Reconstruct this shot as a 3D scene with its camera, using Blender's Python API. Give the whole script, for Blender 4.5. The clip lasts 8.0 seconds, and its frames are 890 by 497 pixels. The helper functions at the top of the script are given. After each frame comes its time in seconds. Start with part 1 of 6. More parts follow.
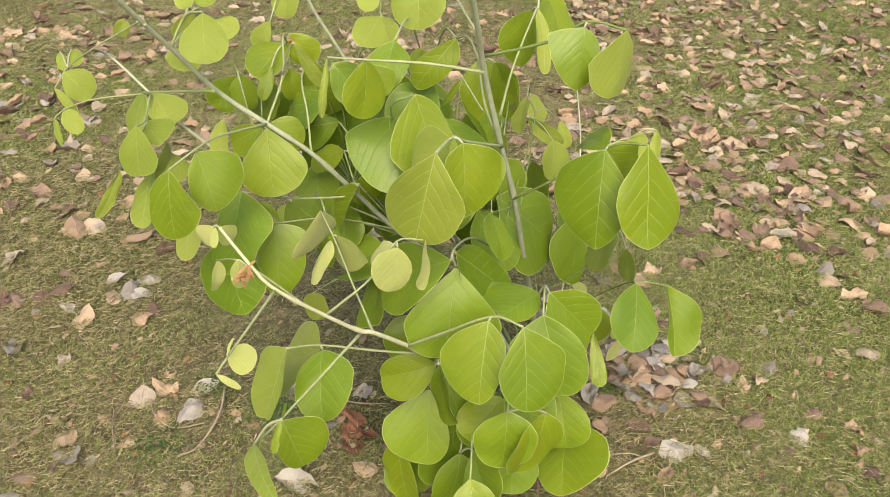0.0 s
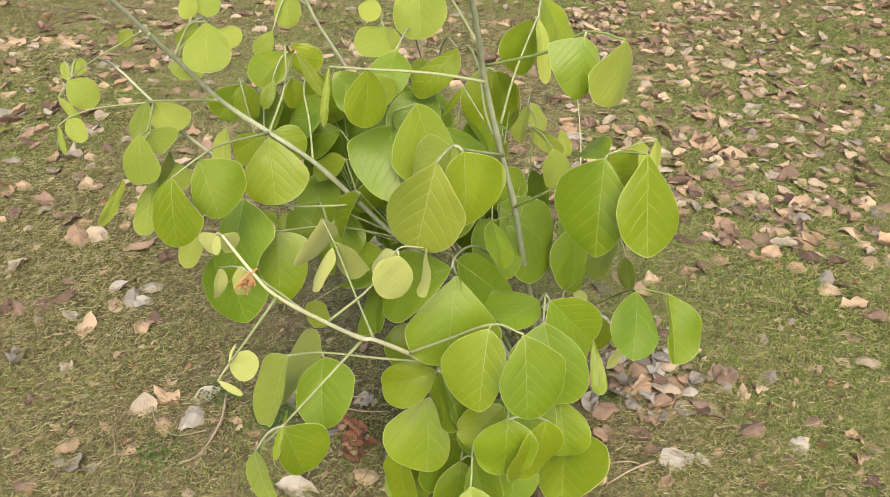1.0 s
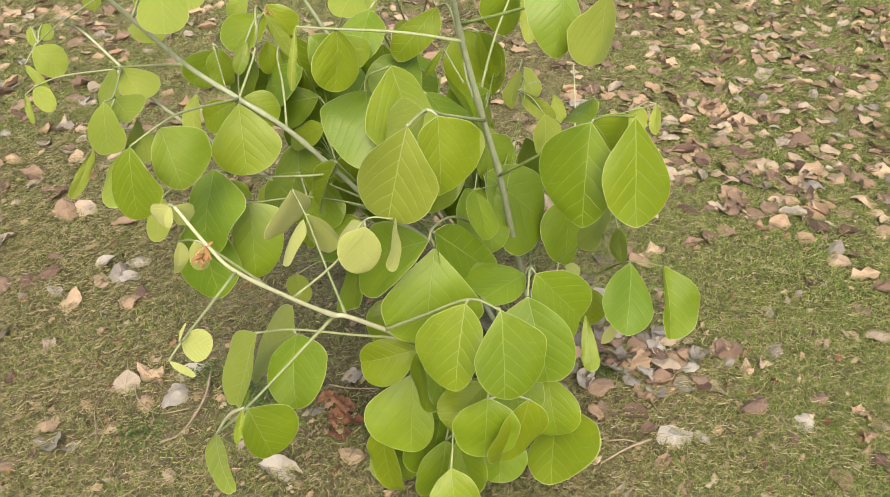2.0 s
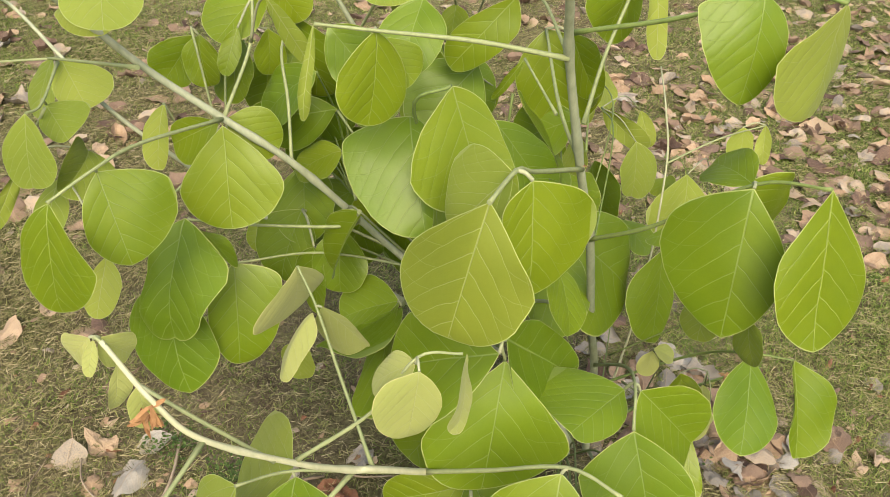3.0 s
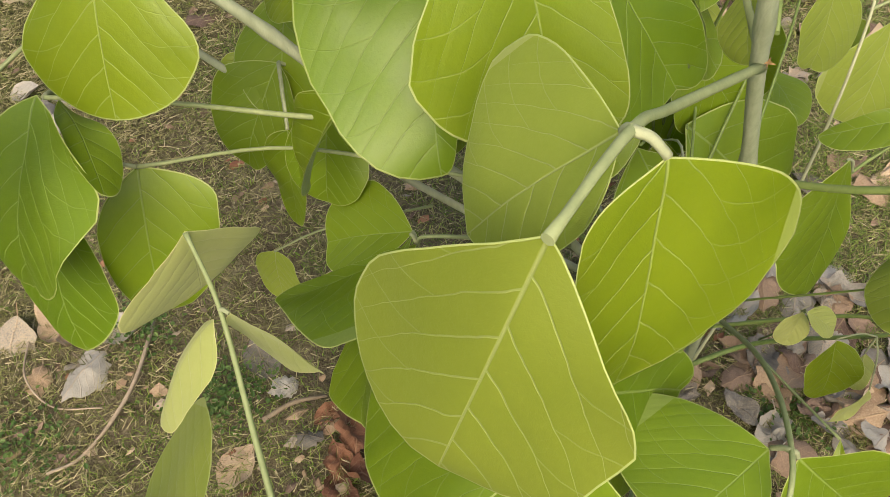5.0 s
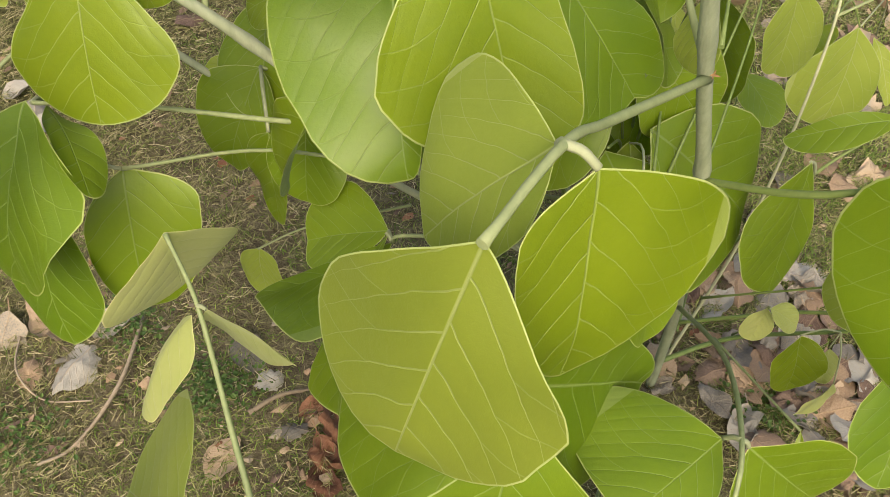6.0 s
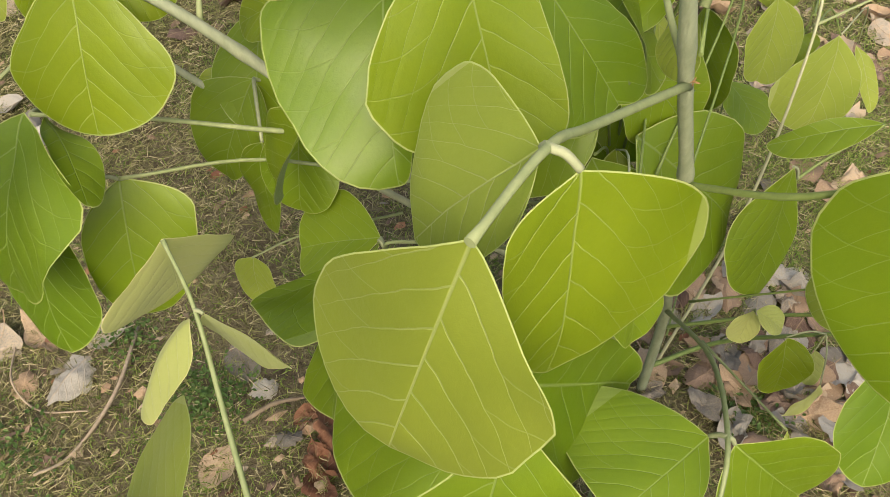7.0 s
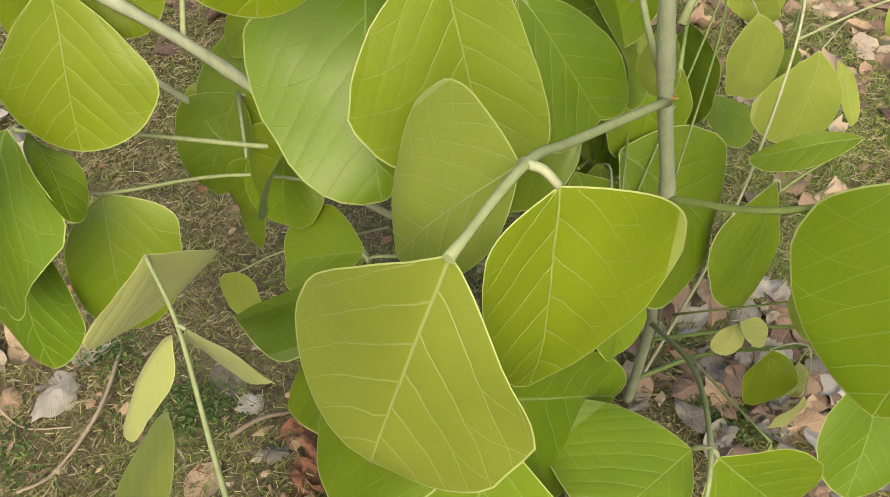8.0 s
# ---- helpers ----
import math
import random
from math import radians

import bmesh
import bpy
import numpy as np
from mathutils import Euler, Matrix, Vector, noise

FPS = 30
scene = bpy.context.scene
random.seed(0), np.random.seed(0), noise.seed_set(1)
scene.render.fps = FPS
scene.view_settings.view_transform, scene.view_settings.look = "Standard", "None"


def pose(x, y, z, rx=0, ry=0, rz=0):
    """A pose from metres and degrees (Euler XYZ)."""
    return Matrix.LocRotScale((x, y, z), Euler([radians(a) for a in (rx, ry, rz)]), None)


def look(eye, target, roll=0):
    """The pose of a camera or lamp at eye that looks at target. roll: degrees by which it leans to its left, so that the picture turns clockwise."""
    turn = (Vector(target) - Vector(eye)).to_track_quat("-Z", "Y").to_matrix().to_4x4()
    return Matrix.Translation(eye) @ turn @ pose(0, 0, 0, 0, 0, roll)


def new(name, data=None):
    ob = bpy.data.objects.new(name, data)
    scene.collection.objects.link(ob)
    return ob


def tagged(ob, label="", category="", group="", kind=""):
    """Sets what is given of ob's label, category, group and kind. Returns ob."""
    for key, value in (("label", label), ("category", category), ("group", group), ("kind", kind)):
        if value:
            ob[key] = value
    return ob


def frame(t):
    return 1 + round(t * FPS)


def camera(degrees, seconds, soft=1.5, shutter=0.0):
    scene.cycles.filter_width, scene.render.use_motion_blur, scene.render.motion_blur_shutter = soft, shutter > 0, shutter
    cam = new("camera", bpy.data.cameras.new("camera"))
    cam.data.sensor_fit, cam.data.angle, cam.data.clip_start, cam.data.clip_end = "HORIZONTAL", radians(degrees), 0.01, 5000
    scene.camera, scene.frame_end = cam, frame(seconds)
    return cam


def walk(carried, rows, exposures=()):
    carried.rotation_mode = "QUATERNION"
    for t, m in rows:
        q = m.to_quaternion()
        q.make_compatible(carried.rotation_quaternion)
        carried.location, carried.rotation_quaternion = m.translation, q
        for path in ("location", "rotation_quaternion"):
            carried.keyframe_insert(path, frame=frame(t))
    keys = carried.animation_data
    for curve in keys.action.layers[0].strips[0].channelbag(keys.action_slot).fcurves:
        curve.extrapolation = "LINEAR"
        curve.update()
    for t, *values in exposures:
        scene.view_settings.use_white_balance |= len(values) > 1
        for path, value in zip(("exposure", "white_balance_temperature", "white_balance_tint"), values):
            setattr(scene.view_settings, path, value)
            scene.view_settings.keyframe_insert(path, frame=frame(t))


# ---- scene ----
cam = camera(55.6, 8.0, soft=0.65)
PATH = [
    (0, (-0.015, 0.065, 1.45), (-0.008, 1.749, 0.371), 2.1),
    (0.5, (-0.012, 0.06, 1.453), (-0.007, 1.751, 0.386), 2.1),
    (1, (-0.014, 0.057, 1.453), (-0.011, 1.752, 0.392), 2.1),
    (1.2, (-0.016, 0.061, 1.451), (-0.01, 1.755, 0.387), 2.0),
    (2.3, (0.067, 0.209, 1.38), (0.014, 1.852, 0.241), 1.1),
    (2.5, (0.039, 0.3, 1.354), (-0.028, 1.935, 0.202), 2.1),
    (3, (-0.064, 0.596, 1.291), (-0.07, 2.202, 0.099), 4.2),
    (3.5, (-0.082, 0.783, 1.239), (-0.025, 2.317, -0.043), 7.4),
    (4, (-0.036, 0.921, 1.211), (-0.109, 2.321, -0.216), 4.9),
    (4.5, (-0.043, 1.024, 1.117), (-0.18, 2.273, -0.438), 3.7),
    (4.7, (-0.045, 1.043, 1.099), (-0.191, 2.278, -0.467), 4.0),
    (5.8, (-0.027, 1.033, 1.115), (-0.15, 2.227, -0.485), 5.2),
    (6, (-0.023, 1.029, 1.127), (-0.152, 2.244, -0.456), 4.9),
    (6.5, (-0.021, 1.02, 1.131), (-0.146, 2.243, -0.447), 4.8),
    (7, (-0.02, 1.016, 1.136), (-0.136, 2.255, -0.43), 4.9),
    (7.5, (-0.016, 1.016, 1.138), (-0.129, 2.269, -0.417), 5.0),
    (8, (-0.016, 1.016, 1.139), (-0.111, 2.282, -0.406), 5.5),
]
walk(cam, [(t, look(eye, target, roll)) for t, eye, target, roll in PATH], exposures=[(0, 1.34, 7400, 6), (2.5, 1.30, 7400, 5), (4, 1.14, 7600, 4), (8, 1.17, 7600, 4)])

# ---- world, sun, exposure ----
SUN_ELEV, SUN_AZ = 47.0, 176.0     # degrees; azimuth clockwise from +y
world = bpy.data.worlds.new("hazy_sky")
scene.world = world
world.use_nodes = True
wn = world.node_tree
sky = wn.nodes.new("ShaderNodeTexSky")
sky.sky_type = "NISHITA"
sky.sun_disc = False
sky.sun_elevation = radians(SUN_ELEV)
sky.sun_rotation = radians(SUN_AZ)
sky.dust_density = 4.0
wn.nodes["Background"].inputs["Strength"].default_value = 0.118
wn.links.new(sky.outputs[0], wn.nodes["Background"].inputs["Color"])
sun_data = bpy.data.lights.new("sun", "SUN")
sun_data.energy = 1.65
sun_data.angle = radians(46)
sun_data.color = (1.0, 0.93, 0.82)
sun = new("sun", sun_data)
sd = Vector((math.sin(radians(SUN_AZ)) * math.cos(radians(SUN_ELEV)), math.cos(radians(SUN_AZ)) * math.cos(radians(SUN_ELEV)), math.sin(radians(SUN_ELEV))))
sun.matrix_world = look(sd * 20, (0, 0, 0))


# ---- materials ----
class Nodes:
    """Short-hand for building a node material."""

    def __init__(self, name):
        self.mat = bpy.data.materials.new(name)
        self.mat.use_nodes = True
        self.tree = self.mat.node_tree
        self.bsdf = self.tree.nodes["Principled BSDF"]
        self.out = self.tree.nodes["Material Output"]

    def put(self, sock, value):
        if isinstance(value, bpy.types.NodeSocket):
            self.tree.links.new(value, sock)
        else:
            sock.default_value = value

    def math(self, op, a, b=0.0, c=0.0):
        n = self.tree.nodes.new("ShaderNodeMath")
        n.operation = op
        for i, v in enumerate((a, b, c)):
            self.put(n.inputs[i], v)
        return n.outputs[0]

    def mix(self, fac, a, b):
        n = self.tree.nodes.new("ShaderNodeMix")
        n.data_type = "RGBA"
        self.put(n.inputs[0], fac)
        self.put(n.inputs[6], a)
        self.put(n.inputs[7], b)
        return n.outputs[2]

    def noise(self, scale, detail=3.0, rough=0.55, vec=None, out=0):
        n = self.tree.nodes.new("ShaderNodeTexNoise")
        n.inputs["Scale"].default_value = scale
        n.inputs["Detail"].default_value = detail
        n.inputs["Roughness"].default_value = rough
        if vec is not None:
            self.put(n.inputs["Vector"], vec)
        return n.outputs[out]

    def coord(self, kind="Object"):
        return self.tree.nodes.new("ShaderNodeTexCoord").outputs[kind]

    def ramp(self, fac, *stops):
        n = self.tree.nodes.new("ShaderNodeValToRGB")
        e = n.color_ramp.elements
        while len(e) < len(stops):
            e.new(0.5)
        for el, (p, c) in zip(e, stops):
            el.position, el.color = p, (*c, 1)
        self.put(n.inputs[0], fac)
        return n.outputs[0]

    def smooth(self, x, lo, hi, a=0.0, b=1.0):
        n = self.tree.nodes.new("ShaderNodeMapRange")
        n.interpolation_type = "SMOOTHSTEP"
        for i, v in enumerate((x, lo, hi, a, b)):
            self.put(n.inputs[i], v)
        return n.outputs[0]

    def random(self):
        return self.tree.nodes.new("ShaderNodeObjectInfo").outputs["Random"]

    def bump(self, height, strength, distance=0.001):
        n = self.tree.nodes.new("ShaderNodeBump")
        n.inputs["Strength"].default_value = strength
        n.inputs["Distance"].default_value = distance
        self.put(n.inputs["Height"], height)
        self.put(self.bsdf.inputs["Normal"], n.outputs[0])
        return n.outputs[0]

    def translucent(self, color, share, normal=None):
        t = self.tree.nodes.new("ShaderNodeBsdfTranslucent")
        self.put(t.inputs[0], color)
        if normal is not None:
            self.put(t.inputs["Normal"], normal)
        m = self.tree.nodes.new("ShaderNodeMixShader")
        m.inputs[0].default_value = share
        self.tree.links.new(self.bsdf.outputs[0], m.inputs[1])
        self.tree.links.new(t.outputs[0], m.inputs[2])
        self.tree.links.new(m.outputs[0], self.out.inputs[0])

    def set(self, **kw):
        for k, v in kw.items():
            self.put(self.bsdf.inputs[{"color": "Base Color", "rough": "Roughness", "spec": "Specular IOR Level", "sheen": "Sheen Weight"}[k]], v)


def blade_material(name, dark, light, vein, glow, rough, share=0.35, spec=0.6, vein_gain=1.0, fuzz=0.0):
    """A leaf surface: pinnate veins laid out in the leaf's own flat coordinates, mottling, fine relief."""
    m = Nodes(name)
    uv = m.tree.nodes.new("ShaderNodeUVMap").outputs[0]
    sep = m.tree.nodes.new("ShaderNodeSeparateXYZ")
    m.put(sep.inputs[0], uv)
    x = m.math("ABSOLUTE", m.math("SUBTRACT", sep.outputs[0], 0.5))
    side = m.math("GREATER_THAN", sep.outputs[0], 0.5)
    wob = m.math("MULTIPLY", m.math("SUBTRACT", m.noise(5.0, 2.0, vec=uv), 0.5), 0.05)
    y = m.math("ADD", sep.outputs[1], wob)
    # side veins leave the midrib at about 50 degrees, arch towards the tip and fork halfway to the margin
    SPACE = 0.17
    arch = m.math("ADD", m.math("MULTIPLY", x, 0.85), m.math("MULTIPLY", m.math("MULTIPLY", x, x), 0.9))
    start = m.math("ADD", m.math("DIVIDE", y, SPACE), m.math("MULTIPLY", side, 0.28))

    def from_vein(rise):
        f = m.math("SUBTRACT", start, m.math("DIVIDE", rise, SPACE))
        return m.math("MULTIPLY", m.math("SUBTRACT", 0.5, m.math("ABSOLUTE", m.math("SUBTRACT", m.math("FRACT", f), 0.5))), SPACE)

    dist = from_vein(arch)
    out = m.math("MAXIMUM", m.math("SUBTRACT", x, 0.23), 0.0)
    fork = from_vein(m.math("ADD", 0.243, m.math("ADD", m.math("MULTIPLY", out, 0.45), m.math("MULTIPLY", m.math("MULTIPLY", out, out), -1.2))))
    wide = m.math("SUBTRACT", 0.0068, m.math("MULTIPLY", x, 0.011))
    ribs = m.smooth(dist, m.math("MULTIPLY", wide, 0.3), wide, 1.0, 0.0)
    forks = m.math("MULTIPLY", m.smooth(fork, 0.0010, 0.0036, 1.0, 0.0), m.smooth(x, 0.225, 0.245))
    ribs = m.math("MAXIMUM", ribs, m.math("MULTIPLY", forks, 0.55))
    mid = m.smooth(x, 0.002, m.math("SUBTRACT", 0.0100, m.math("MULTIPLY", sep.outputs[1], 0.0060)), 1.0, 0.0)
    net_tex = m.tree.nodes.new("ShaderNodeTexVoronoi")
    net_tex.feature = "DISTANCE_TO_EDGE"
    net_tex.inputs["Scale"].default_value = 34.0
    m.put(net_tex.inputs["Vector"], uv)
    net = m.smooth(net_tex.outputs["Distance"], 0.0, 0.07, 1.0, 0.0)
    veins = m.math("MAXIMUM", m.math("MULTIPLY", ribs, 0.66), m.math("MULTIPLY", mid, 0.78))
    veins = m.math("MINIMUM", m.math("MULTIPLY", m.math("MAXIMUM", veins, m.math("MULTIPLY", net, 0.022)), vein_gain), 1.0)
    blotch = m.noise(18.0, 4.0, vec=m.coord())
    tone = m.math("ADD", m.math("ADD", m.math("MULTIPLY", blotch, 0.66), m.math("MULTIPLY", m.random(), 0.55)), m.math("MULTIPLY", m.math("SUBTRACT", m.noise(260.0, 4.0, 0.7, m.coord()), 0.5), 0.42))
    base = m.ramp(tone, (0.22, dark), (0.90, light))
    speck = m.smooth(m.noise(420.0, 2.0, vec=m.coord()), 0.70, 0.76)
    base = m.mix(m.math("MULTIPLY", speck, 0.10), base, (0.25, 0.22, 0.06, 1))
    col = m.mix(m.math("MULTIPLY", veins, 0.8), base, (*vein, 1))
    m.set(color=col, spec=spec, sheen=fuzz)
    m.put(m.bsdf.inputs["Roughness"], m.math("ADD", rough, m.math("MULTIPLY", m.noise(60.0, 3.0, vec=m.coord()), 0.22)))
    pillow = m.math("MULTIPLY", m.smooth(dist, 0.0, 0.05), -0.24)
    grain = m.math("ADD", m.math("MULTIPLY", m.noise(1000.0, 2.0, vec=m.coord()), 0.16), m.math("MULTIPLY", m.noise(210.0, 3.0, 0.6, m.coord()), 0.36))
    relief = m.math("ADD", m.math("ADD", m.math("MULTIPLY", veins, 0.7), m.math("MULTIPLY", net, 0.012)), m.math("ADD", grain, pillow))
    nrm = m.bump(relief, 0.6, 0.0012)
    m.translucent(m.mix(m.math("MULTIPLY", veins, 0.5), (*glow, 1), (*vein, 1)), share, nrm)
    return m.mat


LEAF_TOP = blade_material("leaf_upper_side", (0.106, 0.178, 0.009), (0.205, 0.268, 0.014), (0.36, 0.42, 0.14), (0.38, 0.47, 0.010), 0.30, share=0.38, spec=0.45)
DEEP_TOP = blade_material("old_leaf_upper_side", (0.105, 0.185, 0.010), (0.180, 0.258, 0.015), (0.30, 0.38, 0.12), (0.31, 0.44, 0.010), 0.30, share=0.36, spec=0.5)
LEAF_UNDER = blade_material("leaf_lower_side", (0.17, 0.25, 0.075), (0.26, 0.34, 0.11), (0.42, 0.46, 0.22), (0.36, 0.47, 0.02), 0.62, share=0.42, spec=0.2, fuzz=0.15)
YOUNG_TOP = blade_material("young_leaf_upper_side", (0.32, 0.37, 0.110), (0.44, 0.465, 0.18), (0.47, 0.49, 0.25), (0.42, 0.46, 0.12), 0.55, share=0.42, spec=0.2, vein_gain=0.7, fuzz=0.2)
YOUNG_UNDER = blade_material("young_leaf_lower_side", (0.45, 0.47, 0.20), (0.55, 0.55, 0.29), (0.46, 0.46, 0.24), (0.52, 0.54, 0.17), 0.7, share=0.54, spec=0.15, vein_gain=0.6, fuzz=0.15)

MATT_TOP = blade_material("matt_leaf_upper_side", (0.135, 0.182, 0.018), (0.205, 0.248, 0.030), (0.38, 0.42, 0.17), (0.38, 0.46, 0.02), 0.44, share=0.36, spec=0.35, fuzz=0.06)
DOWNY_TOP = blade_material("downy_leaf_upper_side", (0.17, 0.235, 0.030), (0.275, 0.325, 0.060), (0.42, 0.45, 0.20), (0.40, 0.48, 0.03), 0.48, share=0.38, spec=0.28, vein_gain=0.85, fuzz=0.1)
DOWNY_UNDER = blade_material("downy_leaf_lower_side", (0.28, 0.33, 0.12), (0.38, 0.42, 0.19), (0.44, 0.46, 0.24), (0.40, 0.46, 0.06), 0.7, share=0.42, spec=0.15, vein_gain=0.7, fuzz=0.3)


def plain_material(name, a, b, scale, rough, spec=0.3, bump=0.3, dist=0.001, streak=1.0, glow=None):
    m = Nodes(name)
    mp = m.tree.nodes.new("ShaderNodeMapping")
    mp.inputs["Scale"].default_value = (1, 1, 1 / streak)
    m.put(mp.inputs[0], m.coord())
    v = mp.outputs[0]
    n = m.noise(scale, 5.0, 0.6, v)
    tone = m.math("ADD", m.math("MULTIPLY", n, 0.75), m.math("MULTIPLY", m.random(), 0.3))
    m.set(color=m.ramp(tone, (0.25, a), (0.8, b)), rough=rough, spec=spec)
    m.bump(m.noise(scale * 6, 3.0, vec=v), bump, dist)
    if glow:
        m.translucent((*glow, 1), 0.3)
    return m.mat


MARGIN = plain_material("leaf_margin", (0.30, 0.36, 0.11), (0.44, 0.49, 0.20), 90, 0.6, 0.15, 0.1, glow=(0.45, 0.50, 0.12))
YOUNG_MARGIN = plain_material("young_leaf_margin", (0.50, 0.50, 0.22), (0.62, 0.60, 0.32), 90, 0.6, 0.15, 0.1, glow=(0.5, 0.5, 0.2))
BARK = plain_material("green_grey_bark", (0.22, 0.25, 0.165), (0.40, 0.42, 0.31), 120, 0.65, 0.2, 0.5, 0.0012, streak=6)
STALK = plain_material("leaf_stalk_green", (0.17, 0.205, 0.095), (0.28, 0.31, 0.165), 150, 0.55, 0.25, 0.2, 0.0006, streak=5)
# darker copy of the stalk green: shade among the leaves painted into the colour
STALK_SHADE_TINT = plain_material("green_twig_painted_shade", (0.10, 0.15, 0.04), (0.19, 0.24, 0.08), 150, 0.5, 0.3, 0.2, 0.0006, streak=5)
YOUNG_BARK = plain_material("pale_downy_bark", (0.30, 0.31, 0.19), (0.46, 0.46, 0.32), 130, 0.75, 0.15, 0.4, 0.0008, streak=5)
PULVINUS = plain_material("pale_leaf_joint", (0.235, 0.255, 0.15), (0.34, 0.355, 0.235), 200, 0.7, 0.15, 0.3, 0.0005)
WITHERED = plain_material("withered_brown", (0.16, 0.07, 0.03), (0.40, 0.24, 0.12), 80, 0.75, 0.2, 0.5, 0.001)


# ---- mesh helpers ----
def part(name, bm, material, parent, label=""):
    """Links a bmesh as one mesh object under a thing or a part."""
    me = bpy.data.meshes.new(name)
    bm.to_mesh(me)
    bm.free()
    for mt in (material if isinstance(material, (list, tuple)) else [material]):
        me.materials.append(mt)
    ob = new(name, me)
    ob.parent = parent
    if parent is not None and parent.type == "EMPTY":
        ob.matrix_parent_inverse = Matrix.Translation(-parent.location)
    if label:
        ob["label"] = label
    return ob


def spline(points, steps):
    """Catmull-Rom through the points."""
    p = [Vector(q) for q in points]
    p = [2 * p[0] - p[1], *p, 2 * p[-1] - p[-2]]
    out = []
    for i in range(1, len(p) - 2):
        a, b, c, d = p[i - 1:i + 3]
        for k in range(steps):
            t = k / steps
            out.append(0.5 * (2 * b + (c - a) * t + (2 * a - 5 * b + 4 * c - d) * t * t + (3 * b - a - 3 * c + d) * t ** 3))
    out.append(p[-2])
    return out


def tube(bm, points, r0, r1, sides=9, steps=6, knots=(), rough=0.06, material=0, seed=1, ridges=0):
    """A tapering round stem through the points; knots: shares of the length at which it swells."""
    line = spline(points, steps)
    total = sum((b - a).length for a, b in zip(line, line[1:])) or 1e-6
    rings, run, up = [], 0.0, Vector((0.3, 0.9, 0.2))
    rnd = random.Random(seed)
    for i, c in enumerate(line):
        if i:
            run += (c - line[i - 1]).length
        s = run / total
        d = (line[min(i + 1, len(line) - 1)] - line[max(i - 1, 0)]).normalized()
        a = (up - up.dot(d) * d).normalized()
        b = d.cross(a)
        r = r0 + (r1 - r0) * s
        for k in knots:
            r *= 1 + 0.28 * math.exp(-((s - k) * total / (2.2 * r0)) ** 2)
        ring = []
        for j in range(sides):
            w = 2 * math.pi * j / sides
            q = r * (1 + rnd.uniform(-rough, rough) + (0.035 * (-1) ** j if ridges else 0.0))
            ring.append(bm.verts.new(c + (a * math.cos(w) + b * math.sin(w)) * q))
        rings.append(ring)
        up = a
    for p, q in zip(rings, rings[1:]):
        for j in range(sides):
            f = bm.faces.new((p[j], p[(j + 1) % sides], q[(j + 1) % sides], q[j]))
            f.smooth, f.material_index = True, material
    for ring in (rings[0][::-1], rings[-1]):
        f = bm.faces.new(ring)
        f.material_index = material


def half_outline(t, peak=0.55, shoulder=0.4, blunt=0.3, drop=0.0):
    """One half of a leaflet's outline, base to tip, for t from 0 to 1: share of half width, share of length. peak: where it is widest;
    shoulder: 0 for a straight edge from the base, 1 for a square one; blunt: 0 for a narrow tip, 1 for a broad one; drop: how far the half hangs past the tip."""
    mix = lambda u, v, s: (u[0] + (v[0] - u[0]) * s, u[1] + (v[1] - u[1]) * s)
    if t < 0.5:
        s, P = t * 2, ((0, 0), mix((0.34, 0.28 * peak), (0.66, 0.10 * peak), shoulder), mix((0.88, 0.66 * peak), (1.06, 0.28 * peak), shoulder), (1.0, peak))
    else:
        s, P = t * 2 - 1, ((1.0, peak), (1.0, peak + (0.50 + 0.15 * blunt) * (1 - peak) + 0.8 * drop), (0.50 + 0.26 * blunt, 1.0 + 0.05 * blunt + 1.3 * drop), (0.0, 1.0))
    k = ((1 - s) ** 3, 3 * s * (1 - s) ** 2, 3 * s * s * (1 - s), s ** 3)
    return sum(c * p[0] for c, p in zip(k, P)), sum(c * p[1] for c, p in zip(k, P))


LEAF_COUNT = [0]


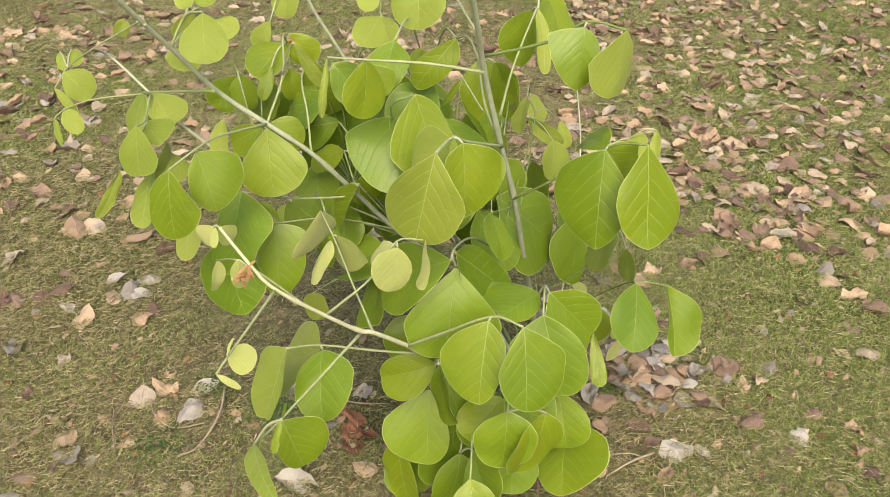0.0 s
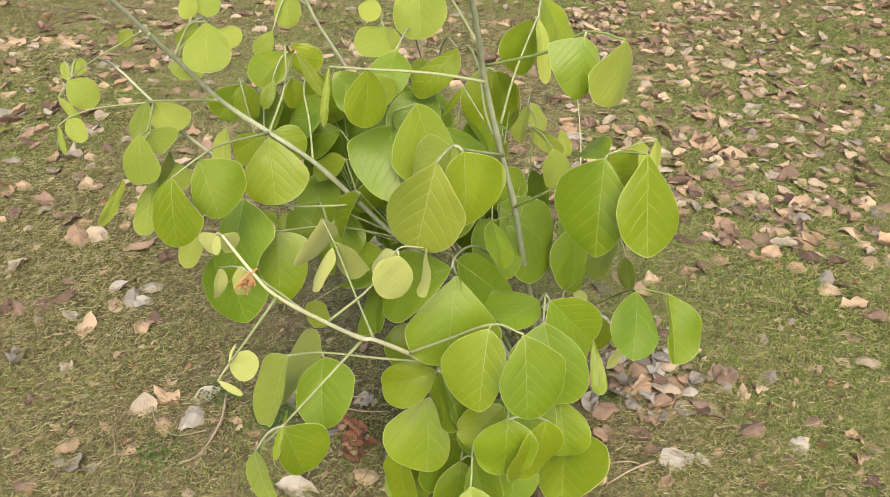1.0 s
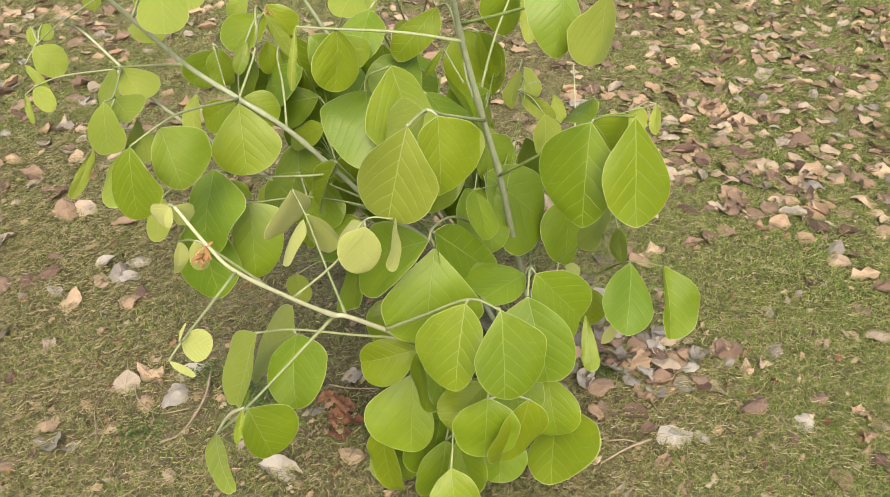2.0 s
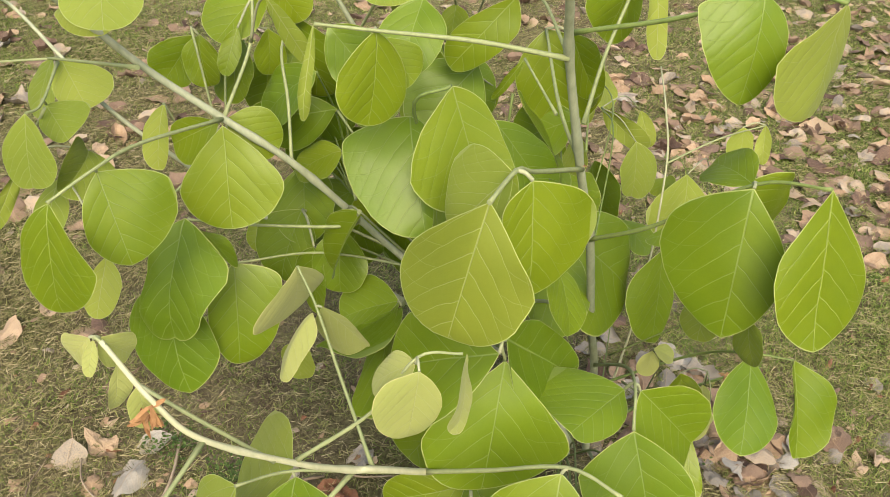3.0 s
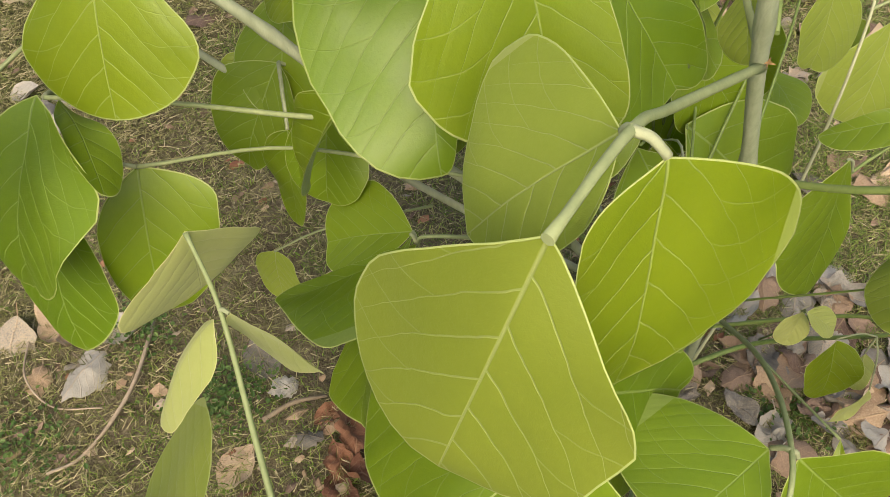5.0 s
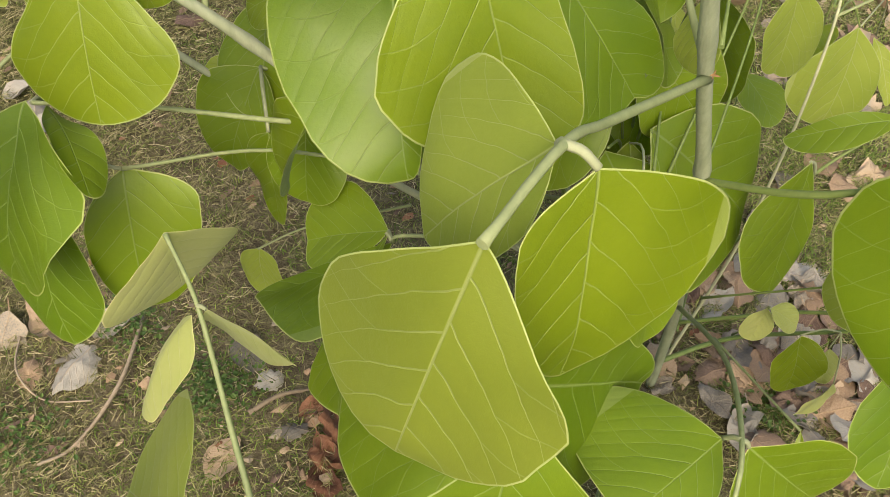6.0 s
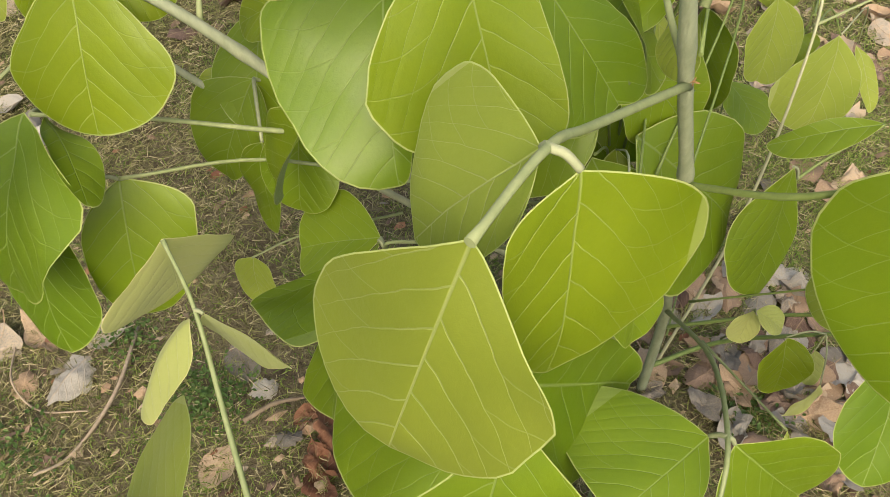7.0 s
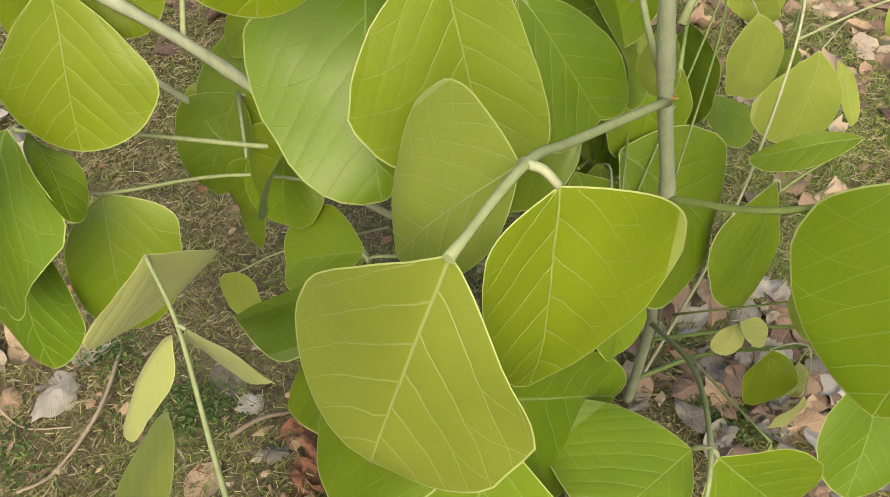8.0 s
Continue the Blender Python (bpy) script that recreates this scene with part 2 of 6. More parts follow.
def leaflet(stalk, base, tip, facing, width, lean=0.0, peaks=(0.55, 0.55), shoulders=None, blunt=0.35, drop=(0, 0), fold=None, curl=None, young=False, downy=False, old=False, matt=False, wave=0.10, name="leaflet", label=""):
    """One leaflet: a thin two-sided blade from base to tip (metres) whose upper side faces 'facing'. lean: how much wider the right half is;
    peaks: where the left and right halves
    are widest; shoulders, blunt, drop: see half_outline; fold: degrees by which the halves lift; curl: degrees by which the blade bends down along its length."""
    LEAF_COUNT[0] += 1
    rnd = random.Random(LEAF_COUNT[0] * 7 + 3)
    shoulders = shoulders or (rnd.uniform(0.2, 0.6), rnd.uniform(0.2, 0.6))
    fold = rnd.uniform(4, 15) if fold is None else fold
    curl = rnd.uniform(14, 44) if curl is None else curl
    fold = fold if isinstance(fold, tuple) else (fold, fold)
    blunt = blunt if isinstance(blunt, tuple) else (blunt, blunt)
    base, tip, n = Vector(base), Vector(tip), Vector(facing)
    axis = tip - base
    length = axis.length
    axis.normalize()
    n = (n - n.dot(axis) * axis).normalized()
    right = n.cross(axis)
    wr, wl = width * (1 + lean) / 2 / length, width * (1 - lean) / 2 / length
    half = 20
    edge = []
    for i in range(half + 1):
        a, b = half_outline(i / half, peaks[1], shoulders[1], blunt[1], drop[1])
        edge.append((a * wr, b))
    for i in range(half - 1, 0, -1):
        a, b = half_outline(i / half, peaks[0], shoulders[0], blunt[0], drop[0])
        edge.append((-a * wl, b))
    N = len(edge)
    ph = [rnd.uniform(0, 6.28) for _ in range(4)]
    edge = [(x * (1 + 0.016 * math.sin(6 * y + ph[0] + (1.7 if x > 0 else 0)) + 0.012 * math.sin(15 * y + ph[3]) + 0.008 * math.sin(31 * y + ph[1])), y) for x, y in edge]
    cx, cy = 0.0, 0.5
    radii = (0.16, 0.32, 0.48, 0.62, 0.75, 0.87, 0.955, 0.985, 1.0)
    flat = [(cx, cy)] + [(cx + (x - cx) * r, cy + (y - cy) * r) for r in radii for x, y in edge]
    rim = [0.0] + [r for r in radii for _ in edge]
    ka = radians(curl) or 1e-4

    def shape(x, y, r, lift):
        ax = abs(x)
        side = min(1.0, max(0.0, 0.5 + 4 * x))
        soft = math.sqrt(ax * ax + 0.0016) - 0.04
        lifted = radians(fold[1] if x > 0 else fold[0])
        z = soft * math.sin(lifted)
        xx = x * math.cos(lifted)
        z += wave * r ** 3 * (0.6 * math.sin(5 * y + ph[1] + 2.2 * side) + 0.4 * math.sin(11 * y + ph[2] + 1.0 * side)) * 0.5
        z -= 0.10 * ax * ax * 2.0
        v = (y - 0.85 * ax - 0.9 * ax * ax) / 0.17 + (0.28 if x > 0 else 0)
        z += 0.0014 * (0.5 + 0.5 * math.cos(2 * math.pi * (v - 0.5))) * min(1.0, ax * 8) * (1 - r ** 4)
        z += 0.008 * math.sin(6.5 * y + ph[0] + 9.0 * x) * min(1.0, 2.5 * r) + 0.004 * math.sin(13 * y - 15 * x + ph[2]) * r
        z += lift
        # bend along the length, then lay the chord on the axis
        a = ka * y
        return Vector((xx, math.sin(a) / ka + z * math.sin(a), -(1 - math.cos(a)) / ka + z * math.cos(a)))

    end = shape(0, 1, 0, 0)
    start = shape(0, 0, 0, 0)
    ch = end - start
    sc = 1.0 / math.hypot(ch.y, ch.z)
    ang = math.atan2(ch.z, ch.y)
    ca, sa = math.cos(-ang), math.sin(-ang)
    bm = bmesh.new()
    uvl = bm.loops.layers.uv.new("flat")
    layers, flat_of = [], {}
    for lift in (0.0, -0.0035):
        vs = []
        for (x, y), r in zip(flat, rim):
            p = shape(x, y, r, lift * (1 - 0.8 * r ** 30)) - start
            q = Vector((p.x, (p.y * ca - p.z * sa) * sc, (p.y * sa + p.z * ca) * sc)) * length
            v = bm.verts.new(base + right * q.x + axis * q.y + n * q.z)
            flat_of[v] = (x + 0.5, y)
            vs.append(v)
        layers.append(vs)
    for k, vs in enumerate(layers):
        faces = [(vs[0], vs[1 + j], vs[1 + (j + 1) % N]) for j in range(N)]
        for i in range(len(radii) - 1):
            o = 1 + i * N
            for j in range(N):
                p, q, u, w = vs[o + j], vs[o + N + j], vs[o + N + (j + 1) % N], vs[o + (j + 1) % N]
                faces += [(p, q, u), (p, u, w)]
        for idx, fv in enumerate(faces):
            f = bm.faces.new(fv if k == 0 else fv[::-1])
            f.smooth = True
            f.material_index = 2 if idx >= len(faces) - 2 * N else k
    o = 1 + (len(radii) - 1) * N
    for j in range(N):
        f = bm.faces.new((layers[0][o + j], layers[1][o + j], layers[1][o + (j + 1) % N], layers[0][o + (j + 1) % N]))
        f.smooth, f.material_index = True, 2
    for f in bm.faces:
        for lp in f.loops:
            lp[uvl].uv = flat_of[lp.vert]
    mats = (YOUNG_TOP, YOUNG_UNDER, YOUNG_MARGIN) if young else (DOWNY_TOP, DOWNY_UNDER, MARGIN) if downy else (DEEP_TOP if old else MATT_TOP if matt else LEAF_TOP, LEAF_UNDER, MARGIN)
    return part(name, bm, mats, stalk, label)


def leaf_stalk(plant, points, r0=0.0028, r1=0.0018, material=None, joints=()):
    """A leaf's stalk; joints: (from, to) pairs of the short swollen stalks that carry its leaflets."""
    bm = bmesh.new()
    tube(bm, points, r0, r1, 8, 6, knots=(0.0, 1.0))
    for i, (a, b) in enumerate(joints):
        a, b = Vector(a), Vector(b)
        mid = (a + b) / 2 + Vector((0, 0, 0.15 * (a - b).length))
        tube(bm, [a, mid, b], r1 * 1.15, r1 * 1.0, 7, 4, material=1, seed=i)
    return part("leaf_stalk", bm, (material or STALK, PULVINUS), plant)


def branch(plant, points, r0, r1, material=None, knots=(), name="branch"):
    bm = bmesh.new()
    tube(bm, points, r0, r1, 18, 8, knots=knots, rough=0.010, ridges=9)
    return part(name, bm, material or BARK, plant)


# ---- the shrub ----
shrub = tagged(new("shrub"), "bushy young shrub with large yellow-green three-part leaves", "shrub")
shrub.location = (0.20, 1.70, 0.0)
branch(shrub, [(0.235, 1.700, 0.000), (0.205, 1.655, 0.260), (0.165, 1.590, 0.440), (0.123, 1.508, 0.645), (0.087, 1.468, 0.776), (0.046, 1.409, 0.938), (0.031, 1.362, 1.020), (0.012, 1.300, 1.120)], 0.0072, 0.0042, knots=(0.58, 0.72, 0.84))
branch(shrub, [(0.200, 1.680, 0.040), (0.050, 1.660, 0.330), (-0.110, 1.595, 0.510), (-0.205, 1.555, 0.634), (-0.271, 1.522, 0.722), (-0.346, 1.497, 0.792), (-0.424, 1.478, 0.860), (-0.471, 1.400, 0.966), (-0.504, 1.304, 1.070), (-0.530, 1.220, 1.160)], 0.0062, 0.0034, knots=(0.55, 0.62))
branch(shrub, [(0.190, 1.660, 0.040), (0.050, 1.450, 0.270), (-0.049, 1.285, 0.437), (-0.070, 1.228, 0.498), (-0.123, 1.165, 0.575), (-0.144, 1.150, 0.590), (-0.189, 1.101, 0.655), (-0.253, 1.051, 0.739), (-0.285, 1.046, 0.785), (-0.324, 1.061, 0.833)], 0.0070, 0.0020, material=YOUNG_BARK, knots=(0.45, 0.72, 0.86))
branch(shrub, [(0.190, 1.740, 0.050), (-0.050, 1.800, 0.500), (-0.240, 1.795, 0.820), (-0.300, 1.780, 0.930), (-0.330, 1.760, 1.030)], 0.0055, 0.0030)
branch(shrub, [(0.050, 1.720, 0.230), (-0.170, 1.675, 0.400), (-0.300, 1.650, 0.510), (-0.528, 1.627, 0.705), (-0.623, 1.680, 0.768), (-0.705, 1.728, 0.820), (-0.716, 1.672, 0.862)], 0.0050, 0.0022)
branch(shrub, [(0.250, 1.730, 0.030), (0.295, 1.800, 0.300), (0.307, 1.882, 0.540), (0.314, 2.000, 0.600), (0.321, 2.134, 0.625)], 0.0024, 0.0014, material=YOUNG_BARK)
branch(shrub, [(0.230, 1.720, 0.030), (0.330, 1.750, 0.090), (0.430, 1.700, 0.220), (0.500, 1.690, 0.270)], 0.0040, 0.0022, material=STALK_SHADE_TINT)
branch(shrub, [(0.205, 1.700, 0.030), (0.060, 1.715, 0.280), (-0.100, 1.722, 0.460), (-0.220, 1.720, 0.550)], 0.0042, 0.0022, material=STALK_SHADE_TINT)
branch(shrub, [(0.215, 1.710, 0.030), (0.150, 1.712, 0.250), (0.100, 1.700, 0.420)], 0.0040, 0.0022, material=STALK_SHADE_TINT)
branch(shrub, [(0.205, 1.720, 0.030), (0.060, 1.765, 0.300), (-0.080, 1.780, 0.500)], 0.0040, 0.0022, material=STALK_SHADE_TINT)

s = leaf_stalk(shrub, [(0.088, 1.466, 0.778), (0.020, 1.340, 0.845), (-0.004, 1.285, 0.878), (-0.030, 1.224, 0.879)], 0.0032, 0.0022, joints=[((-0.004, 1.285, 0.878), (0.012, 1.282, 0.870)), ((-0.004, 1.285, 0.878), (-0.006, 1.291, 0.871))])
leaflet(s, (-0.030, 1.224, 0.879), (-0.057, 1.201, 0.735), (-0.21, -0.96, 0.19), 0.145, -0.08, (0.68, 0.52), shoulders=(0.14, 0.00), blunt=(1.20, 0.42), drop=(0.01, 0.03), fold=(-27, 7), curl=12, matt=True, wave=0.05)
leaflet(s, (0.012, 1.282, 0.870), (0.019, 1.248, 0.750), (0.59, -0.77, 0.26), 0.127, 0.35, (0.21, 0.39), shoulders=(0.18, 0.60), blunt=(0.00, 0.00), drop=(-0.05, -0.05), fold=(6, 8), curl=14, wave=0.04)
leaflet(s, (-0.006, 1.291, 0.871), (-0.064, 1.294, 0.788), (-0.73, -0.47, 0.50), 0.100, -0.35, (0.35, 0.41), shoulders=(0.48, 0.49), blunt=(0.00, 0.00), drop=(-0.05, -0.05), fold=(7, 3), curl=17, downy=True, wave=0.04)

s = leaf_stalk(shrub, [(-0.050, 1.600, 0.620), (-0.115, 1.474, 0.832), (-0.073, 1.460, 0.876)], 0.0026, 0.0020, material=STALK_SHADE_TINT)
leaflet(s, (-0.073, 1.460, 0.876), (-0.023, 1.419, 0.752), (0.40, -0.81, 0.43), 0.128, -0.30, (0.61, 0.86), shoulders=(0.24, 0.94), blunt=(0.58, 0.41), drop=(0.02, 0.15), fold=(11, 11), curl=-5, wave=0.04)
leaflet(s, (-0.122, 1.494, 0.820), (-0.090, 1.397, 0.713), (-0.14, -0.75, 0.65), 0.112, -0.55, (0.22, 0.31), shoulders=(0.50, 0.60), blunt=(0.00, 0.36), drop=(0.03, -0.01), fold=(14, 28), curl=31, old=True, wave=0.09)

s = leaf_stalk(shrub, [(0.000, 1.580, 0.700), (0.006, 1.606, 0.801)], 0.0022, 0.0018, material=STALK_SHADE_TINT)
leaflet(s, (0.006, 1.606, 0.801), (0.098, 1.608, 0.660), (0.84, -0.01, 0.55), 0.085, 0.00, (0.55, 0.53), old=True)

s = leaf_stalk(shrub, [(0.060, 1.530, 0.720), (-0.021, 1.527, 0.802)], 0.0022, 0.0018, material=STALK_SHADE_TINT)
leaflet(s, (-0.021, 1.527, 0.802), (0.056, 1.516, 0.710), (0.62, -0.54, 0.58), 0.112, -0.20, (0.61, 0.61), shoulders=(0.59, 0.24), blunt=(0.43, 0.42), drop=(-0.01, 0.17), fold=(8, 7), curl=12, old=True, wave=0.04)

s = leaf_stalk(shrub, [(0.121, 1.503, 0.650), (0.179, 1.430, 0.729), (0.264, 1.388, 0.821), (0.317, 1.330, 0.856)], 0.0030, 0.0018, material=STALK_SHADE_TINT, joints=[((0.264, 1.388, 0.821), (0.260, 1.379, 0.821)), ((0.264, 1.388, 0.821), (0.268, 1.402, 0.813)), ((0.264, 1.388, 0.821), (0.266, 1.400, 0.815))])
leaflet(s, (0.260, 1.379, 0.821), (0.257, 1.330, 0.647), (-0.36, -0.90, 0.26), 0.148, -0.28, (0.41, 0.45), shoulders=(0.57, 0.06), blunt=(0.08, 0.01), drop=(-0.04, -0.05), fold=(-16, -2), curl=26, old=True, wave=0.04)
leaflet(s, (0.317, 1.330, 0.856), (0.333, 1.276, 0.686), (0.38, -0.87, 0.31), 0.135, 0.06, (0.52, 0.67), shoulders=(0.00, 0.09), blunt=(0.17, 0.20), drop=(-0.05, -0.02), fold=(3, -4), curl=5, wave=0.04)
leaflet(s, (0.268, 1.402, 0.813), (0.318, 1.455, 0.705), (0.30, -0.75, 0.60), 0.120, 0.00, (0.50, 0.50))
leaflet(s, (0.266, 1.400, 0.815), (0.240, 1.466, 0.797), (-0.30, -0.40, 0.87), 0.070, 0.00, (0.50, 0.50))

s = leaf_stalk(shrub, [(0.210, 1.680, 0.200), (0.352, 1.635, 0.338), (0.396, 1.538, 0.440), (0.467, 1.541, 0.430)], 0.0028, 0.0016, material=STALK_SHADE_TINT, joints=[((0.396, 1.538, 0.440), (0.397, 1.533, 0.439))])
leaflet(s, (0.397, 1.533, 0.439), (0.386, 1.430, 0.335), (0.36, -0.68, 0.64), 0.119, -0.06, (0.57, 0.60), shoulders=(0.39, 0.31), blunt=(0.25, 0.30), drop=(-0.05, -0.03), fold=(7, 6), curl=20, old=True, wave=0.04)
leaflet(s, (0.467, 1.541, 0.430), (0.487, 1.465, 0.300), (0.52, -0.70, 0.49), 0.103, 0.48, (0.50, 0.49), fold=25)

s = leaf_stalk(shrub, [(-0.070, 1.227, 0.499), (0.000, 1.175, 0.575), (0.068, 1.130, 0.643), (0.113, 1.090, 0.656)], 0.0030, 0.0018, joints=[((0.068, 1.130, 0.643), (0.063, 1.130, 0.634))])
leaflet(s, (0.063, 1.130, 0.634), (0.052, 1.059, 0.521), (-0.28, -0.80, 0.53), 0.114, -0.34, (0.45, 0.38), shoulders=(0.36, 0.41), blunt=(0.24, 0.31), drop=(-0.01, -0.05), fold=(-7, 13), curl=27, wave=0.04)
leaflet(s, (0.113, 1.090, 0.656), (0.125, 1.030, 0.535), (0.31, -0.84, 0.45), 0.121, 0.21, (0.53, 0.40), shoulders=(0.00, 0.07), blunt=(0.18, 0.16), drop=(-0.05, 0.05), fold=(4, -1), curl=18, wave=0.04)

s = leaf_stalk(shrub, [(0.100, 1.550, 0.500), (0.040, 1.400, 0.620), (0.004, 1.282, 0.666), (0.010, 1.286, 0.630)], 0.0028, 0.0020, joints=[((0.004, 1.282, 0.666), (0.008, 1.291, 0.655)), ((0.004, 1.282, 0.666), (0.001, 1.269, 0.655))])
leaflet(s, (0.006, 1.293, 0.656), (0.112, 1.402, 0.504), (0.86, -0.41, 0.30), 0.125, -0.34, (0.55, 0.42), shoulders=(0.56, 0.32), blunt=(0.35, 0.33), drop=(-0.00, 0.12), fold=(10, 4), curl=0, old=True, wave=0.04)
leaflet(s, (0.001, 1.269, 0.655), (-0.123, 1.334, 0.553), (-0.70, -0.37, 0.61), 0.148, 0.10, (0.79, 0.55), shoulders=(0.27, 0.44), blunt=(0.33, 0.35), drop=(-0.04, 0.00), fold=(8, 11), curl=25, old=True, wave=0.04)
leaflet(s, (0.010, 1.286, 0.630), (-0.003, 1.224, 0.477), (0.02, -0.93, 0.38), 0.173, 0.09, (0.64, 0.63), shoulders=(0.00, 0.00), blunt=(0.43, 0.00), drop=(0.05, -0.05), fold=(7, -3), curl=22, old=True, wave=0.04)

s = leaf_stalk(shrub, [(0.200, 1.645, 0.290), (0.200, 1.480, 0.450), (0.176, 1.335, 0.560), (0.170, 1.275, 0.542)], 0.0030, 0.0020, joints=[((0.176, 1.335, 0.560), (0.169, 1.345, 0.540)), ((0.176, 1.335, 0.560), (0.186, 1.339, 0.545))])
leaflet(s, (0.169, 1.345, 0.540), (0.095, 1.264, 0.542), (0.22, -0.18, 0.96), 0.122, -0.47, (0.58, 0.51), shoulders=(0.62, 0.34), blunt=(0.52, 0.44), drop=(0.02, 0.03), fold=(-8, 1), curl=9, old=True, wave=0.04)
leaflet(s, (0.186, 1.339, 0.545), (0.281, 1.359, 0.432), (0.49, -0.83, 0.27), 0.142, -0.21, (0.45, 0.64), shoulders=(0.45, 0.47), blunt=(0.46, 0.32), drop=(0.13, -0.02), fold=(24, 16), curl=14, old=True, wave=0.04)
leaflet(s, (0.170, 1.275, 0.542), (0.214, 1.221, 0.397), (0.03, -0.93, 0.35), 0.137, -0.10, (0.25, 0.59), shoulders=(0.20, 0.35), blunt=(0.35, 0.36), drop=(-0.00, 0.02), fold=(10, 11), curl=25, old=True, wave=0.04)

s = leaf_stalk(shrub, [(0.240, 1.600, 0.300), (0.310, 1.472, 0.349)], 0.0018, 0.0012)
leaflet(s, (0.310, 1.472, 0.349), (0.323, 1.392, 0.271), (-0.16, -0.70, 0.70), 0.034, 0.03, (0.77, 0.81))

s = leaf_stalk(shrub, [(-0.020, 1.340, 0.380), (-0.018, 1.310, 0.400), (-0.032, 1.326, 0.310)], 0.0028, 0.0020, joints=[((-0.018, 1.310, 0.400), (-0.018, 1.280, 0.413)), ((-0.018, 1.310, 0.400), (-0.014, 1.217, 0.467))])
leaflet(s, (-0.032, 1.326, 0.310), (-0.031, 1.261, 0.167), (0.08, -0.91, 0.41), 0.139, -0.36, (0.52, 0.58), shoulders=(0.25, 0.11), blunt=(0.30, 0.34), drop=(-0.04, 0.00), fold=(7, 10), curl=23, old=True, wave=0.04)
leaflet(s, (-0.018, 1.280, 0.413), (-0.122, 1.272, 0.382), (-0.02, -0.95, 0.32), 0.093, 0.18, (0.66, 0.67), shoulders=(0.54, 0.42), blunt=(0.34, 0.38), drop=(-0.02, 0.06), fold=(10, 9), curl=23, wave=0.04)
leaflet(s, (-0.014, 1.217, 0.467), (0.021, 1.144, 0.395), (-0.91, -0.42, -0.01), 0.102, -0.01, (0.55, 0.58))

s = leaf_stalk(shrub, [(0.120, 1.600, 0.150), (0.050, 1.500, 0.240), (0.027, 1.329, 0.207)], 0.0026, 0.0018, joints=[((0.027, 1.329, 0.207), (-0.089, 1.317, 0.190))])
leaflet(s, (0.027, 1.329, 0.207), (-0.006, 1.300, 0.074), (0.54, -0.84, 0.05), 0.135, -0.05, (0.57, 0.48), old=True)
leaflet(s, (-0.089, 1.317, 0.190), (-0.061, 1.276, 0.041), (-0.59, -0.80, 0.11), 0.095, -0.05, (0.50, 0.62))

s = leaf_stalk(shrub, [(0.120, 1.580, 0.120), (0.060, 1.450, 0.200), (0.036, 1.281, 0.180)], 0.0026, 0.0018, joints=[((0.036, 1.281, 0.180), (0.061, 1.235, 0.234))])
leaflet(s, (0.036, 1.281, 0.180), (0.010, 1.237, 0.069), (0.52, -0.83, 0.20), 0.113, -0.03, (0.52, 0.48))
leaflet(s, (0.061, 1.235, 0.234), (0.098, 1.154, 0.182), (-0.68, -0.59, 0.44), 0.096, 0.17, (0.49, 0.50), old=True)

s = leaf_stalk(shrub, [(0.140, 1.450, 0.250), (0.110, 1.150, 0.500), (0.103, 1.100, 0.469)], 0.0026, 0.0018, joints=[((0.110, 1.150, 0.500), (0.102, 1.182, 0.425)), ((0.103, 1.100, 0.469), (0.173, 1.119, 0.451))])
leaflet(s, (0.103, 1.100, 0.469), (0.102, 1.090, 0.353), (0.04, -1.00, 0.08), 0.111, 0.01, (0.48, 0.46), old=True, shoulders=(0.5, 0.5))
leaflet(s, (0.102, 1.182, 0.425), (0.039, 1.154, 0.351), (-0.36, -0.73, 0.58), 0.092, 0.06, (0.60, 0.59))
leaflet(s, (0.173, 1.119, 0.451), (0.129, 1.093, 0.333), (0.58, -0.82, -0.03), 0.120, -0.02, (0.53, 0.43))

s = leaf_stalk(shrub, [(0.140, 1.450, 0.220), (0.060, 1.200, 0.360), (0.048, 1.092, 0.314)], 0.0022, 0.0016)
leaflet(s, (0.048, 1.092, 0.314), (0.062, 1.047, 0.228), (0.01, -0.88, 0.47), 0.091, 0.02, (0.54, 0.53), curl=25)

s = leaf_stalk(shrub, [(0.200, 1.550, 0.180), (0.220, 1.330, 0.280), (0.261, 1.363, 0.197)], 0.0026, 0.0018)
leaflet(s, (0.261, 1.363, 0.197), (0.240, 1.218, 0.135), (-0.58, -0.25, 0.78), 0.157, 0.30, (0.65, 0.52), shoulders=(0.00, 0.58), blunt=(0.33, 0.27), drop=(-0.02, -0.05), fold=(9, 5), curl=18, wave=0.04)

s = leaf_stalk(shrub, [(-0.049, 1.280, 0.437), (-0.130, 1.240, 0.475), (-0.220, 1.202, 0.514), (-0.269, 1.152, 0.546)], 0.0026, 0.0016, joints=[((-0.220, 1.202, 0.514), (-0.217, 1.202, 0.505)), ((-0.220, 1.202, 0.514), (-0.222, 1.213, 0.498))])
leaflet(s, (-0.217, 1.202, 0.505), (-0.210, 1.122, 0.409), (-0.34, -0.73, 0.59), 0.115, 0.15, (0.53, 0.36), shoulders=(0.44, 0.59), blunt=(0.34, 0.17), drop=(-0.02, -0.03), fold=(10, 10), curl=27, old=True, wave=0.04)
leaflet(s, (-0.269, 1.152, 0.546), (-0.306, 1.110, 0.427), (-0.63, -0.65, 0.42), 0.083, -0.47, (0.33, 0.61), shoulders=(0.43, 0.41), blunt=(0.44, 0.39), drop=(0.14, 0.03), fold=(0, 11), curl=-2, downy=True, wave=0.04)
